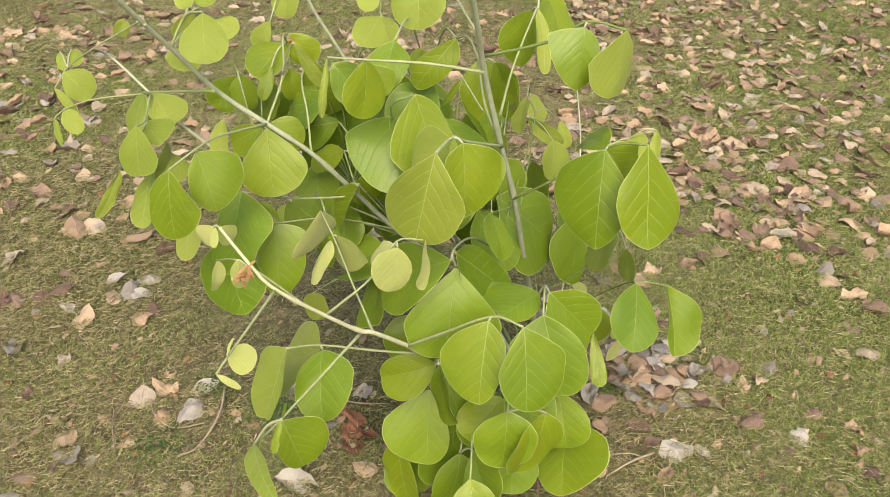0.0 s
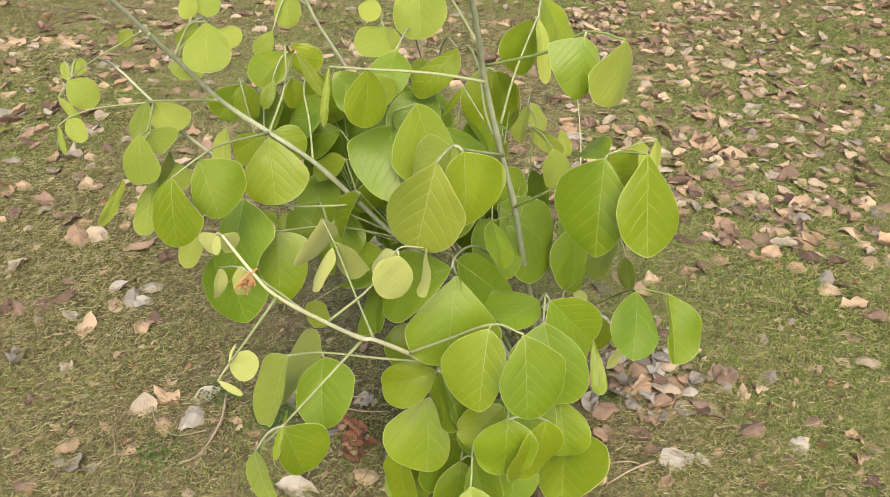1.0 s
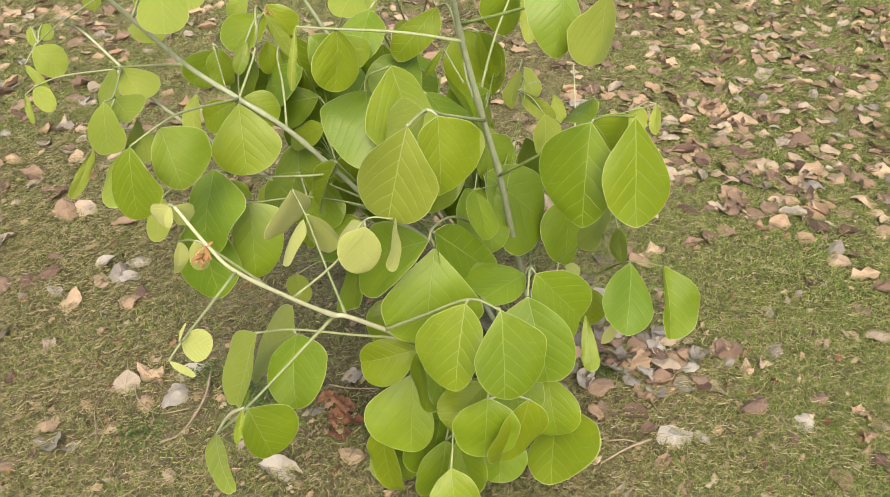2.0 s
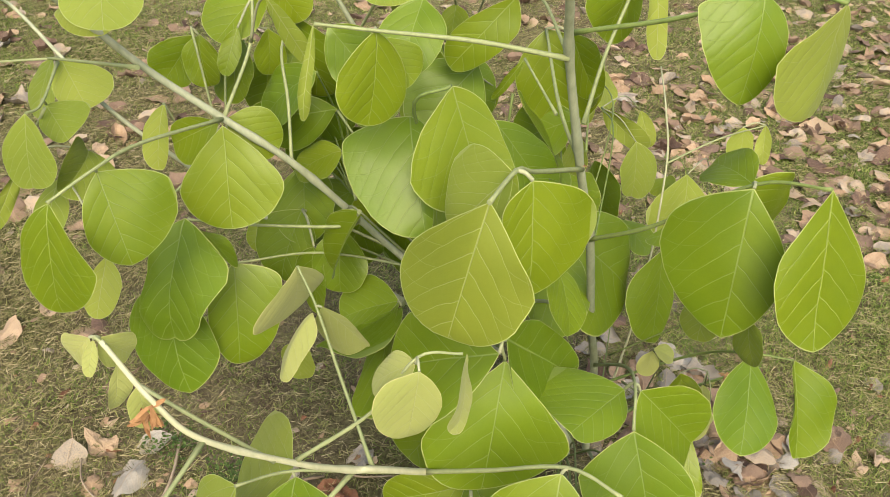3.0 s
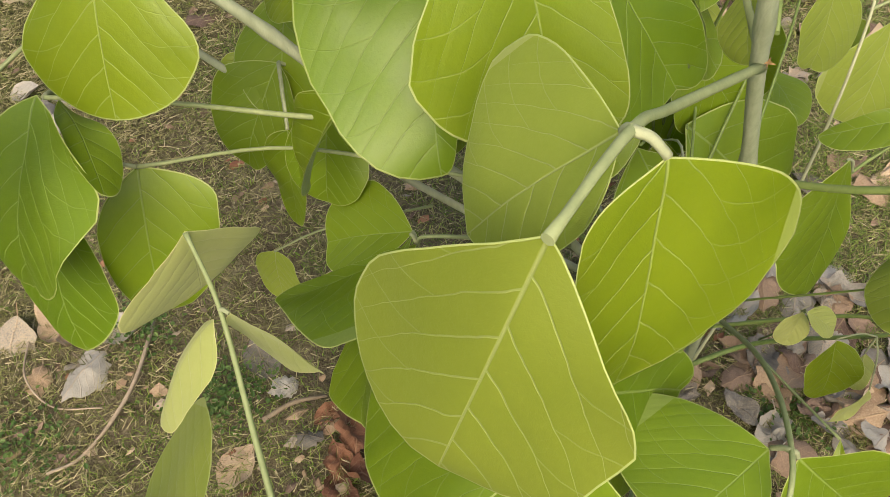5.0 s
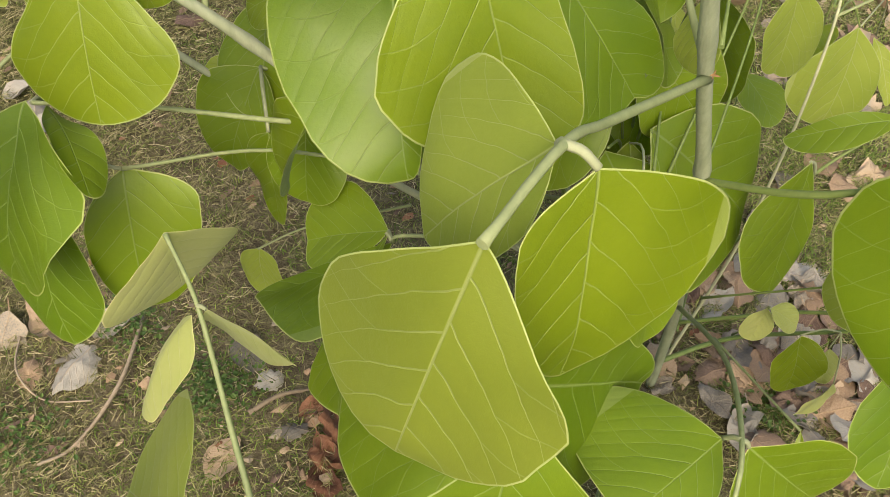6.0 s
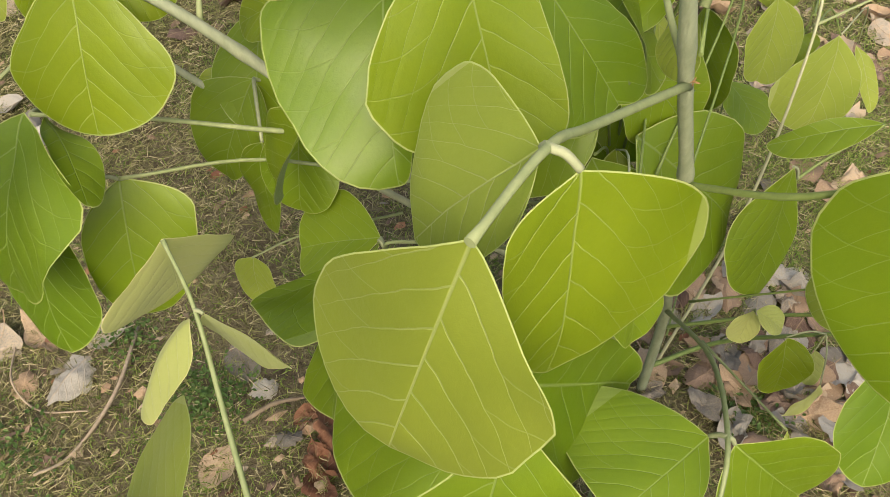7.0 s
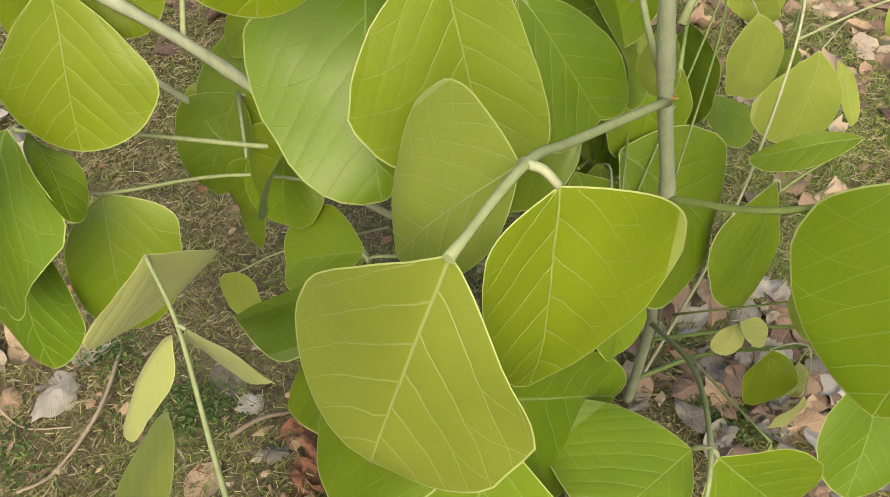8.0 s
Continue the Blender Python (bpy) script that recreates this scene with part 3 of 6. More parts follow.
leaflet(s, (-0.222, 1.213, 0.498), (-0.307, 1.268, 0.394), (-0.80, -0.09, 0.60), 0.167, -0.15, (0.79, 0.54), shoulders=(0.47, 0.43), blunt=(0.37, 0.35), drop=(0.04, 0.00), fold=(6, 5), curl=13, downy=True, wave=0.04)

s = leaf_stalk(shrub, [(-0.144, 1.156, 0.580), (-0.253, 1.015, 0.520), (-0.282, 0.952, 0.528)], 0.0026, 0.0016, joints=[((-0.253, 1.015, 0.520), (-0.251, 1.004, 0.527)), ((-0.282, 0.952, 0.528), (-0.241, 0.958, 0.574)), ((-0.282, 0.952, 0.528), (-0.233, 0.940, 0.593))])
leaflet(s, (-0.251, 1.004, 0.527), (-0.221, 0.997, 0.436), (0.49, -0.84, 0.23), 0.089, 0.37, (0.46, 0.48), shoulders=(0.21, 0.52), blunt=(0.35, 0.35), drop=(0.00, 0.00), fold=(11, 8), curl=23, wave=0.04)
leaflet(s, (-0.282, 0.952, 0.528), (-0.229, 0.839, 0.542), (-0.61, -0.19, 0.77), 0.036, -0.15, (0.45, 0.54), shoulders=(0.48, 0.32), blunt=(0.35, 0.37), drop=(0.00, 0.04), fold=(16, 16), curl=37, downy=True, wave=0.04)
leaflet(s, (-0.241, 0.958, 0.574), (-0.248, 0.929, 0.534), (0.27, -0.80, 0.53), 0.013, -0.01, (0.58, 0.52))
leaflet(s, (-0.233, 0.940, 0.593), (-0.237, 0.984, 0.582), (0.16, 0.24, 0.96), 0.005, -0.00, (0.55, 0.53))

s = leaf_stalk(shrub, [(-0.253, 1.051, 0.737), (-0.293, 0.924, 0.719), (-0.307, 0.908, 0.701)], 0.0022, 0.0014, joints=[((-0.293, 0.924, 0.719), (-0.298, 0.936, 0.711)), ((-0.293, 0.924, 0.719), (-0.290, 0.912, 0.732))])
leaflet(s, (-0.298, 0.936, 0.711), (-0.258, 0.933, 0.706), (0.02, -0.83, 0.56), 0.042, -0.08, (0.56, 0.58), shoulders=(0.53, 0.47), blunt=(0.33, 0.34), drop=(-0.02, -0.01), fold=(9, 9), curl=24, young=True, wave=0.04)
leaflet(s, (-0.290, 0.912, 0.732), (-0.283, 0.925, 0.749), (-0.36, -0.67, 0.65), 0.005, 0.02, (0.52, 0.55), young=True)
leaflet(s, (-0.307, 0.908, 0.701), (-0.277, 0.906, 0.679), (0.34, -0.79, 0.51), 0.010, -0.02, (0.56, 0.56), young=True)

s = leaf_stalk(shrub, [(-0.320, 1.060, 0.830), (-0.329, 1.062, 0.836)], 0.0012, 0.0012, joints=[((-0.329, 1.062, 0.836), (-0.327, 1.066, 0.831)), ((-0.329, 1.062, 0.836), (-0.333, 1.063, 0.834)), ((-0.329, 1.062, 0.836), (-0.331, 1.064, 0.831))])
leaflet(s, (-0.327, 1.066, 0.831), (-0.312, 1.079, 0.803), (0.73, -0.68, 0.07), 0.033, 0.01, (0.55, 0.56), young=True)
leaflet(s, (-0.333, 1.063, 0.834), (-0.354, 1.068, 0.806), (-0.34, -0.94, 0.08), 0.034, 0.00, (0.55, 0.55), young=True)
leaflet(s, (-0.331, 1.064, 0.831), (-0.330, 1.043, 0.811), (0.06, -0.68, 0.73), 0.012, -0.02, (0.56, 0.55), young=True)

s = leaf_stalk(shrub, [(-0.205, 1.085, 0.675), (-0.300, 1.075, 0.765), (-0.363, 1.150, 0.719)], 0.0020, 0.0014, joints=[((-0.300, 1.075, 0.765), (-0.309, 1.074, 0.772))])
leaflet(s, (-0.363, 1.150, 0.719), (-0.370, 1.136, 0.669), (0.71, -0.70, 0.10), 0.024, 0.24, (0.54, 0.47), young=True)
leaflet(s, (-0.309, 1.074, 0.772), (-0.306, 1.072, 0.724), (0.18, -0.98, 0.05), 0.027, 0.01, (0.47, 0.52), young=True)

s = leaf_stalk(shrub, [(-0.125, 1.166, 0.576), (-0.170, 1.240, 0.635), (-0.203, 1.295, 0.680), (-0.227, 1.321, 0.714)], 0.0024, 0.0014, joints=[((-0.203, 1.295, 0.680), (-0.196, 1.292, 0.682))])
leaflet(s, (-0.227, 1.321, 0.714), (-0.242, 1.341, 0.626), (0.80, -0.54, -0.26), 0.112, -0.06, (0.86, 0.79), shoulders=(0.28, 0.12), blunt=(0.36, 0.33), drop=(0.01, -0.05), fold=(1, 1), curl=21, young=True, wave=0.04)
leaflet(s, (-0.196, 1.292, 0.682), (-0.147, 1.295, 0.626), (-0.22, -0.95, -0.23), 0.070, -0.55, (0.89, 0.35), shoulders=(0.57, 0.41), blunt=(0.42, 0.41), drop=(0.11, 0.05), fold=(5, 14), curl=-8, young=True, wave=0.04)
leaflet(s, (-0.207, 1.291, 0.675), (-0.236, 1.246, 0.612), (-0.73, -0.35, 0.59), 0.063, -0.20, (0.81, 0.32), shoulders=(0.28, 0.56), blunt=(0.34, 0.38), drop=(-0.01, 0.03), fold=(-24, -18), curl=31, young=True, wave=0.04)

s = leaf_stalk(shrub, [(-0.189, 1.103, 0.657), (-0.120, 1.108, 0.725), (-0.083, 1.122, 0.782), (-0.044, 1.134, 0.779)], 0.0022, 0.0012, joints=[((-0.083, 1.122, 0.782), (-0.080, 1.105, 0.782)), ((-0.083, 1.122, 0.782), (-0.084, 1.121, 0.775))])
leaflet(s, (-0.080, 1.105, 0.782), (-0.088, 1.094, 0.710), (0.42, -0.90, 0.10), 0.065, -0.19, (0.42, 0.51), shoulders=(0.83, 0.41), blunt=(0.29, 0.34), drop=(-0.04, -0.01), fold=(4, 7), curl=19, young=True, wave=0.04)
leaflet(s, (-0.084, 1.121, 0.775), (-0.120, 1.124, 0.743), (-0.66, -0.22, 0.72), 0.045, 0.02, (0.51, 0.55), young=True)
leaflet(s, (-0.044, 1.134, 0.779), (-0.045, 1.105, 0.709), (0.84, -0.50, 0.20), 0.029, -0.06, (0.72, 0.61), young=True)

s = leaf_stalk(shrub, [(-0.346, 1.497, 0.792), (-0.348, 1.495, 0.790)], 0.0022, 0.0020, joints=[((-0.348, 1.495, 0.790), (-0.356, 1.507, 0.781)), ((-0.348, 1.495, 0.790), (-0.347, 1.514, 0.784))])
leaflet(s, (-0.346, 1.493, 0.785), (-0.332, 1.440, 0.670), (-0.04, -0.91, 0.41), 0.128, 0.04, (0.62, 0.57), shoulders=(0.07, 0.15), blunt=(0.38, 0.28), drop=(-0.01, -0.02), fold=(4, 1), curl=10, wave=0.04)
leaflet(s, (-0.356, 1.507, 0.781), (-0.425, 1.528, 0.733), (-0.43, -0.87, 0.25), 0.062, 0.23, (0.66, 0.55), shoulders=(0.44, 0.24), blunt=(0.34, 0.35), drop=(-0.02, 0.01), fold=(13, 11), curl=26, wave=0.04)
leaflet(s, (-0.347, 1.514, 0.784), (-0.286, 1.523, 0.742), (0.41, -0.82, 0.40), 0.067, 0.06, (0.55, 0.47), shoulders=(0.53, 0.35), blunt=(0.35, 0.33), drop=(0.00, -0.02), fold=(10, 9), curl=24, wave=0.04)

s = leaf_stalk(shrub, [(-0.347, 1.495, 0.793), (-0.400, 1.370, 0.825), (-0.423, 1.306, 0.830), (-0.458, 1.266, 0.812)], 0.0026, 0.0016, joints=[((-0.423, 1.306, 0.830), (-0.426, 1.315, 0.821))])
leaflet(s, (-0.426, 1.315, 0.821), (-0.394, 1.285, 0.727), (0.40, -0.83, 0.39), 0.101, 0.35, (0.56, 0.39), shoulders=(0.37, 0.76), blunt=(0.33, 0.22), drop=(-0.05, -0.04), fold=(11, -3), curl=26, wave=0.04)
leaflet(s, (-0.458, 1.266, 0.812), (-0.449, 1.228, 0.704), (-0.48, -0.84, 0.26), 0.115, 0.12, (0.61, 0.55), shoulders=(0.59, 0.02), blunt=(0.36, 0.17), drop=(0.00, -0.05), fold=(5, 6), curl=21, wave=0.04)

s = leaf_stalk(shrub, [(-0.400, 1.500, 0.700), (-0.483, 1.408, 0.637)], 0.0018, 0.0014, joints=[((-0.483, 1.408, 0.637), (-0.597, 1.553, 0.657))])
leaflet(s, (-0.483, 1.408, 0.637), (-0.493, 1.368, 0.569), (0.18, -0.86, 0.47), 0.044, 0.11, (0.60, 0.41), shoulders=(0.31, 0.32), blunt=(0.35, 0.34), drop=(0.00, -0.01), fold=(10, 9), curl=24, downy=True, wave=0.04)
leaflet(s, (-0.597, 1.553, 0.657), (-0.599, 1.460, 0.580), (-0.32, -0.60, 0.73), 0.067, 0.02, (0.57, 0.52), downy=True)

s = leaf_stalk(shrub, [(-0.600, 1.620, 0.790), (-0.583, 1.525, 0.778), (-0.589, 1.495, 0.780)], 0.0022, 0.0016, joints=[((-0.583, 1.525, 0.778), (-0.598, 1.563, 0.757))])
leaflet(s, (-0.589, 1.495, 0.780), (-0.584, 1.462, 0.694), (-0.39, -0.87, 0.31), 0.089, 0.03, (0.67, 0.71), shoulders=(0.27, 0.44), blunt=(0.39, 0.35), drop=(0.06, -0.00), fold=(9, 7), curl=21, downy=True, wave=0.04)
leaflet(s, (-0.598, 1.563, 0.757), (-0.553, 1.513, 0.736), (-0.14, -0.48, 0.86), 0.068, 0.37, (0.50, 0.55), shoulders=(0.22, 0.17), blunt=(0.35, 0.29), drop=(0.02, -0.05), fold=(10, 5), curl=21, downy=True, wave=0.04)

s = leaf_stalk(shrub, [(-0.427, 1.463, 0.868), (-0.604, 1.620, 0.795), (-0.624, 1.656, 0.777)], 0.0024, 0.0016, joints=[((-0.604, 1.620, 0.795), (-0.602, 1.634, 0.788))])
leaflet(s, (-0.624, 1.656, 0.777), (-0.652, 1.627, 0.700), (-0.64, -0.62, 0.47), 0.087, 0.09, (0.60, 0.61), shoulders=(0.60, 0.42), blunt=(0.38, 0.35), drop=(0.03, 0.00), fold=(5, 5), curl=17, downy=True, wave=0.04)
leaflet(s, (-0.602, 1.634, 0.788), (-0.555, 1.584, 0.743), (0.19, -0.55, 0.81), 0.079, 0.24, (0.61, 0.62), shoulders=(0.28, 0.22), blunt=(0.35, 0.36), drop=(0.00, 0.01), fold=(10, 7), curl=23, downy=True, wave=0.04)

s = leaf_stalk(shrub, [(-0.583, 1.530, 0.770), (-0.675, 1.586, 0.639)], 0.0018, 0.0014, joints=[((-0.675, 1.586, 0.639), (-0.554, 1.562, 0.693))])
leaflet(s, (-0.675, 1.586, 0.639), (-0.723, 1.549, 0.543), (0.52, -0.85, 0.07), 0.028, 0.03, (0.82, 0.40), downy=True)
leaflet(s, (-0.554, 1.562, 0.693), (-0.564, 1.482, 0.672), (0.86, -0.22, 0.45), 0.089, 0.06, (0.35, 0.28), shoulders=(0.70, 0.66), blunt=(0.37, 0.33), drop=(0.01, -0.02), fold=(33, 34), curl=44, downy=True, wave=0.04)

s = leaf_stalk(shrub, [(-0.487, 1.345, 1.023), (-0.600, 1.605, 0.936), (-0.720, 1.670, 0.860), (-0.800, 1.720, 0.800), (-0.824, 1.694, 0.765)], 0.0022, 0.0012, joints=[((-0.800, 1.720, 0.800), (-0.806, 1.712, 0.795)), ((-0.800, 1.720, 0.800), (-0.798, 1.753, 0.828)), ((-0.800, 1.720, 0.800), (-0.823, 1.751, 0.823))])
leaflet(s, (-0.806, 1.712, 0.795), (-0.757, 1.708, 0.743), (0.31, -0.88, 0.37), 0.067, 0.06, (0.50, 0.49), downy=True)
leaflet(s, (-0.798, 1.753, 0.828), (-0.780, 1.731, 0.803), (-0.03, -0.76, 0.65), 0.035, -0.01, (0.54, 0.53), downy=True)
leaflet(s, (-0.823, 1.751, 0.823), (-0.813, 1.723, 0.793), (0.26, -0.67, 0.70), 0.019, -0.02, (0.55, 0.53), downy=True)
leaflet(s, (-0.824, 1.694, 0.765), (-0.785, 1.687, 0.713), (0.37, -0.84, 0.40), 0.020, 0.01, (0.53, 0.50), downy=True)

s = leaf_stalk(shrub, [(-0.623, 1.680, 0.768), (-0.740, 1.680, 0.750), (-0.800, 1.680, 0.728), (-0.828, 1.672, 0.710)], 0.0020, 0.0012, joints=[((-0.800, 1.680, 0.728), (-0.808, 1.678, 0.726))])
leaflet(s, (-0.808, 1.678, 0.726), (-0.773, 1.660, 0.682), (0.22, -0.83, 0.52), 0.041, 0.02, (0.49, 0.47), downy=True)
leaflet(s, (-0.828, 1.672, 0.710), (-0.811, 1.641, 0.660), (0.36, -0.74, 0.57), 0.013, 0.00, (0.55, 0.53), downy=True)

s = leaf_stalk(shrub, [(-0.620, 1.620, 0.936), (-0.670, 1.735, 0.903)], 0.0014, 0.0012)
leaflet(s, (-0.670, 1.735, 0.903), (-0.683, 1.721, 0.870), (0.63, -0.77, 0.08), 0.035, -0.01, (0.58, 0.50), downy=True)

s = leaf_stalk(shrub, [(-0.471, 1.400, 0.966), (-0.440, 1.400, 1.020), (-0.402, 1.368, 1.039)], 0.0024, 0.0016, joints=[((-0.440, 1.400, 1.020), (-0.448, 1.468, 1.005)), ((-0.440, 1.400, 1.020), (-0.422, 1.498, 0.985))])
leaflet(s, (-0.402, 1.368, 1.039), (-0.392, 1.318, 0.973), (0.12, -0.78, 0.61), 0.076, 0.01, (0.70, 0.64), downy=True, shoulders=(0.3, 0.3))
leaflet(s, (-0.448, 1.468, 1.005), (-0.472, 1.448, 0.964), (0.59, -0.81, 0.05), 0.044, 0.00, (0.62, 0.51), downy=True)
leaflet(s, (-0.422, 1.498, 0.985), (-0.382, 1.476, 0.965), (0.01, -0.67, 0.74), 0.046, 0.04, (0.58, 0.60), downy=True)

s = leaf_stalk(shrub, [(-0.471, 1.400, 0.966), (-0.450, 1.520, 1.000), (-0.459, 1.498, 1.045)], 0.0022, 0.0016, joints=[((-0.459, 1.498, 1.045), (-0.430, 1.504, 1.049)), ((-0.450, 1.520, 1.000), (-0.491, 1.480, 0.938))])
leaflet(s, (-0.459, 1.498, 1.045), (-0.462, 1.473, 1.008), (-0.29, -0.79, 0.55), 0.040, 0.01, (0.58, 0.59), downy=True)
leaflet(s, (-0.430, 1.504, 1.049), (-0.428, 1.473, 1.014), (0.03, -0.74, 0.67), 0.042, 0.00, (0.59, 0.59), downy=True)
leaflet(s, (-0.491, 1.480, 0.938), (-0.455, 1.431, 0.915), (0.27, -0.24, 0.93), 0.061, -0.03, (0.54, 0.56), downy=True)

s = leaf_stalk(shrub, [(-0.346, 1.497, 0.793), (-0.325, 1.570, 0.860), (-0.330, 1.620, 0.915), (-0.350, 1.761, 0.857)], 0.0024, 0.0016, joints=[((-0.350, 1.761, 0.857), (-0.340, 1.749, 0.880)), ((-0.325, 1.570, 0.860), (-0.295, 1.533, 0.936)), ((-0.350, 1.761, 0.857), (-0.372, 1.684, 0.830))])
leaflet(s, (-0.350, 1.761, 0.857), (-0.406, 1.693, 0.804), (-0.13, -0.54, 0.83), 0.093, -0.16, (0.57, 0.51))
leaflet(s, (-0.340, 1.749, 0.880), (-0.295, 1.750, 0.821), (0.14, -0.98, 0.10), 0.068, 0.02, (0.58, 0.60))
leaflet(s, (-0.295, 1.533, 0.936), (-0.251, 1.554, 0.847), (0.53, -0.84, 0.07), 0.025, 0.02, (0.61, 0.63), downy=True)
leaflet(s, (-0.372, 1.684, 0.830), (-0.387, 1.652, 0.773), (0.15, -0.88, 0.45), 0.030, -0.01, (0.58, 0.51))

s = leaf_stalk(shrub, [(-0.400, 1.660, 0.620), (-0.455, 1.740, 0.800)], 0.0022, 0.0016, joints=[((-0.455, 1.740, 0.800), (-0.466, 1.778, 0.774)), ((-0.455, 1.740, 0.800), (-0.447, 1.743, 0.791))])
leaflet(s, (-0.466, 1.778, 0.774), (-0.513, 1.759, 0.705), (0.25, -0.96, 0.10), 0.075, -0.12, (0.64, 0.72))
leaflet(s, (-0.447, 1.743, 0.791), (-0.430, 1.721, 0.720), (-0.34, -0.92, 0.21), 0.070, 0.02, (0.43, 0.45))

s = leaf_stalk(shrub, [(-0.272, 1.523, 0.722), (-0.285, 1.580, 0.780), (-0.303, 1.640, 0.825), (-0.313, 1.784, 0.813)], 0.0024, 0.0016)
leaflet(s, (-0.313, 1.784, 0.813), (-0.253, 1.742, 0.711), (-0.50, -0.86, 0.06), 0.112, 0.08, (0.54, 0.58))

s = leaf_stalk(shrub, [(-0.120, 1.620, 0.580), (-0.238, 1.685, 0.716)], 0.0022, 0.0016)
leaflet(s, (-0.238, 1.685, 0.716), (-0.367, 1.696, 0.691), (-0.10, -0.99, 0.06), 0.088, 0.31, (0.49, 0.59), old=True)

s = leaf_stalk(shrub, [(0.044, 1.402, 0.943), (-0.050, 1.400, 0.955), (-0.153, 1.408, 0.955), (-0.216, 1.411, 0.956)], 0.0030, 0.0018, joints=[((-0.153, 1.408, 0.955), (-0.154, 1.414, 0.953)), ((-0.153, 1.408, 0.955), (-0.158, 1.445, 0.931))])
leaflet(s, (-0.154, 1.414, 0.953), (-0.157, 1.383, 0.859), (0.71, -0.67, 0.20), 0.096, -0.03, (0.60, 0.56), shoulders=(0.33, 0.38), blunt=(0.32, 0.33), drop=(-0.04, -0.02), fold=(4, 6), curl=22, wave=0.04)
leaflet(s, (-0.158, 1.445, 0.931), (-0.114, 1.443, 0.885), (0.53, -0.67, 0.52), 0.061, 0.01, (0.55, 0.65), shoulders=(0.21, 0.18), blunt=(0.34, 0.35), drop=(-0.01, -0.01), fold=(10, 12), curl=23, wave=0.04)
leaflet(s, (-0.216, 1.411, 0.956), (-0.227, 1.382, 0.859), (-0.13, -0.95, 0.29), 0.014, 0.07, (0.69, 0.64), downy=True)

s = leaf_stalk(shrub, [(-0.050, 1.750, 0.700), (-0.113, 1.538, 0.946)], 0.0022, 0.0016, material=STALK_SHADE_TINT, joints=[((-0.113, 1.538, 0.946), (-0.079, 1.864, 0.818))])
leaflet(s, (-0.113, 1.538, 0.946), (-0.133, 1.465, 0.876), (-0.04, -0.68, 0.73), 0.078, 0.01, (0.55, 0.41), shoulders=(0.42, 0.27), blunt=(0.35, 0.29), drop=(0.00, -0.00), fold=(5, 10), curl=22, old=True, wave=0.04)
leaflet(s, (-0.079, 1.864, 0.818), (-0.082, 1.826, 0.775), (-0.43, -0.67, 0.61), 0.053, 0.00, (0.54, 0.53))

s = leaf_stalk(shrub, [(0.040, 1.410, 0.950), (0.020, 1.520, 0.960), (-0.001, 1.623, 0.925)], 0.0020, 0.0016, joints=[((-0.001, 1.623, 0.925), (-0.054, 1.936, 0.739))])
leaflet(s, (-0.001, 1.623, 0.925), (-0.079, 1.613, 0.828), (0.30, -0.72, 0.60), 0.062, 0.06, (0.68, 0.28), shoulders=(0.20, 0.30), blunt=(0.33, 0.37), drop=(-0.02, 0.02), fold=(2, 5), curl=25, wave=0.04)
leaflet(s, (-0.054, 1.936, 0.739), (-0.079, 1.892, 0.700), (-0.33, -0.51, 0.79), 0.059, -0.03, (0.58, 0.55))

s = leaf_stalk(shrub, [(-0.220, 1.750, 0.800), (-0.150, 1.670, 0.955), (-0.171, 1.683, 0.996)], 0.0022, 0.0016, joints=[((-0.150, 1.670, 0.955), (-0.146, 1.669, 0.948)), ((-0.150, 1.670, 0.955), (-0.145, 1.665, 0.946))])
leaflet(s, (-0.171, 1.683, 0.996), (-0.171, 1.650, 0.961), (-0.03, -0.73, 0.68), 0.044, 0.00, (0.53, 0.53), downy=True)
leaflet(s, (-0.146, 1.669, 0.948), (-0.176, 1.600, 0.909), (0.02, -0.50, 0.87), 0.078, 0.05, (0.55, 0.54), downy=True)
leaflet(s, (-0.145, 1.665, 0.946), (-0.119, 1.603, 0.909), (-0.64, -0.57, 0.51), 0.071, -0.13, (0.62, 0.63), downy=True)

s = leaf_stalk(shrub, [(0.030, 1.360, 1.020), (-0.030, 1.600, 1.040), (-0.079, 1.751, 1.022)], 0.0022, 0.0016)
leaflet(s, (-0.079, 1.751, 1.022), (-0.074, 1.684, 0.918), (-0.23, -0.82, 0.52), 0.116, 0.02, (0.60, 0.56), downy=True)

s = leaf_stalk(shrub, [(0.088, 1.466, 0.778), (0.055, 1.500, 0.840), (0.044, 1.669, 0.867)], 0.0026, 0.0018, joints=[((0.044, 1.669, 0.867), (0.076, 1.651, 0.870))])
leaflet(s, (0.044, 1.669, 0.867), (0.083, 1.652, 0.735), (-0.11, -0.99, 0.09), 0.123, 0.13, (0.45, 0.40), shoulders=(0.41, 0.51), blunt=(0.35, 0.38), drop=(-0.00, 0.02), fold=(10, 9), curl=24, wave=0.04)
leaflet(s, (0.076, 1.651, 0.870), (0.115, 1.590, 0.814), (-0.82, -0.57, 0.03), 0.080, 0.10, (0.53, 0.56))

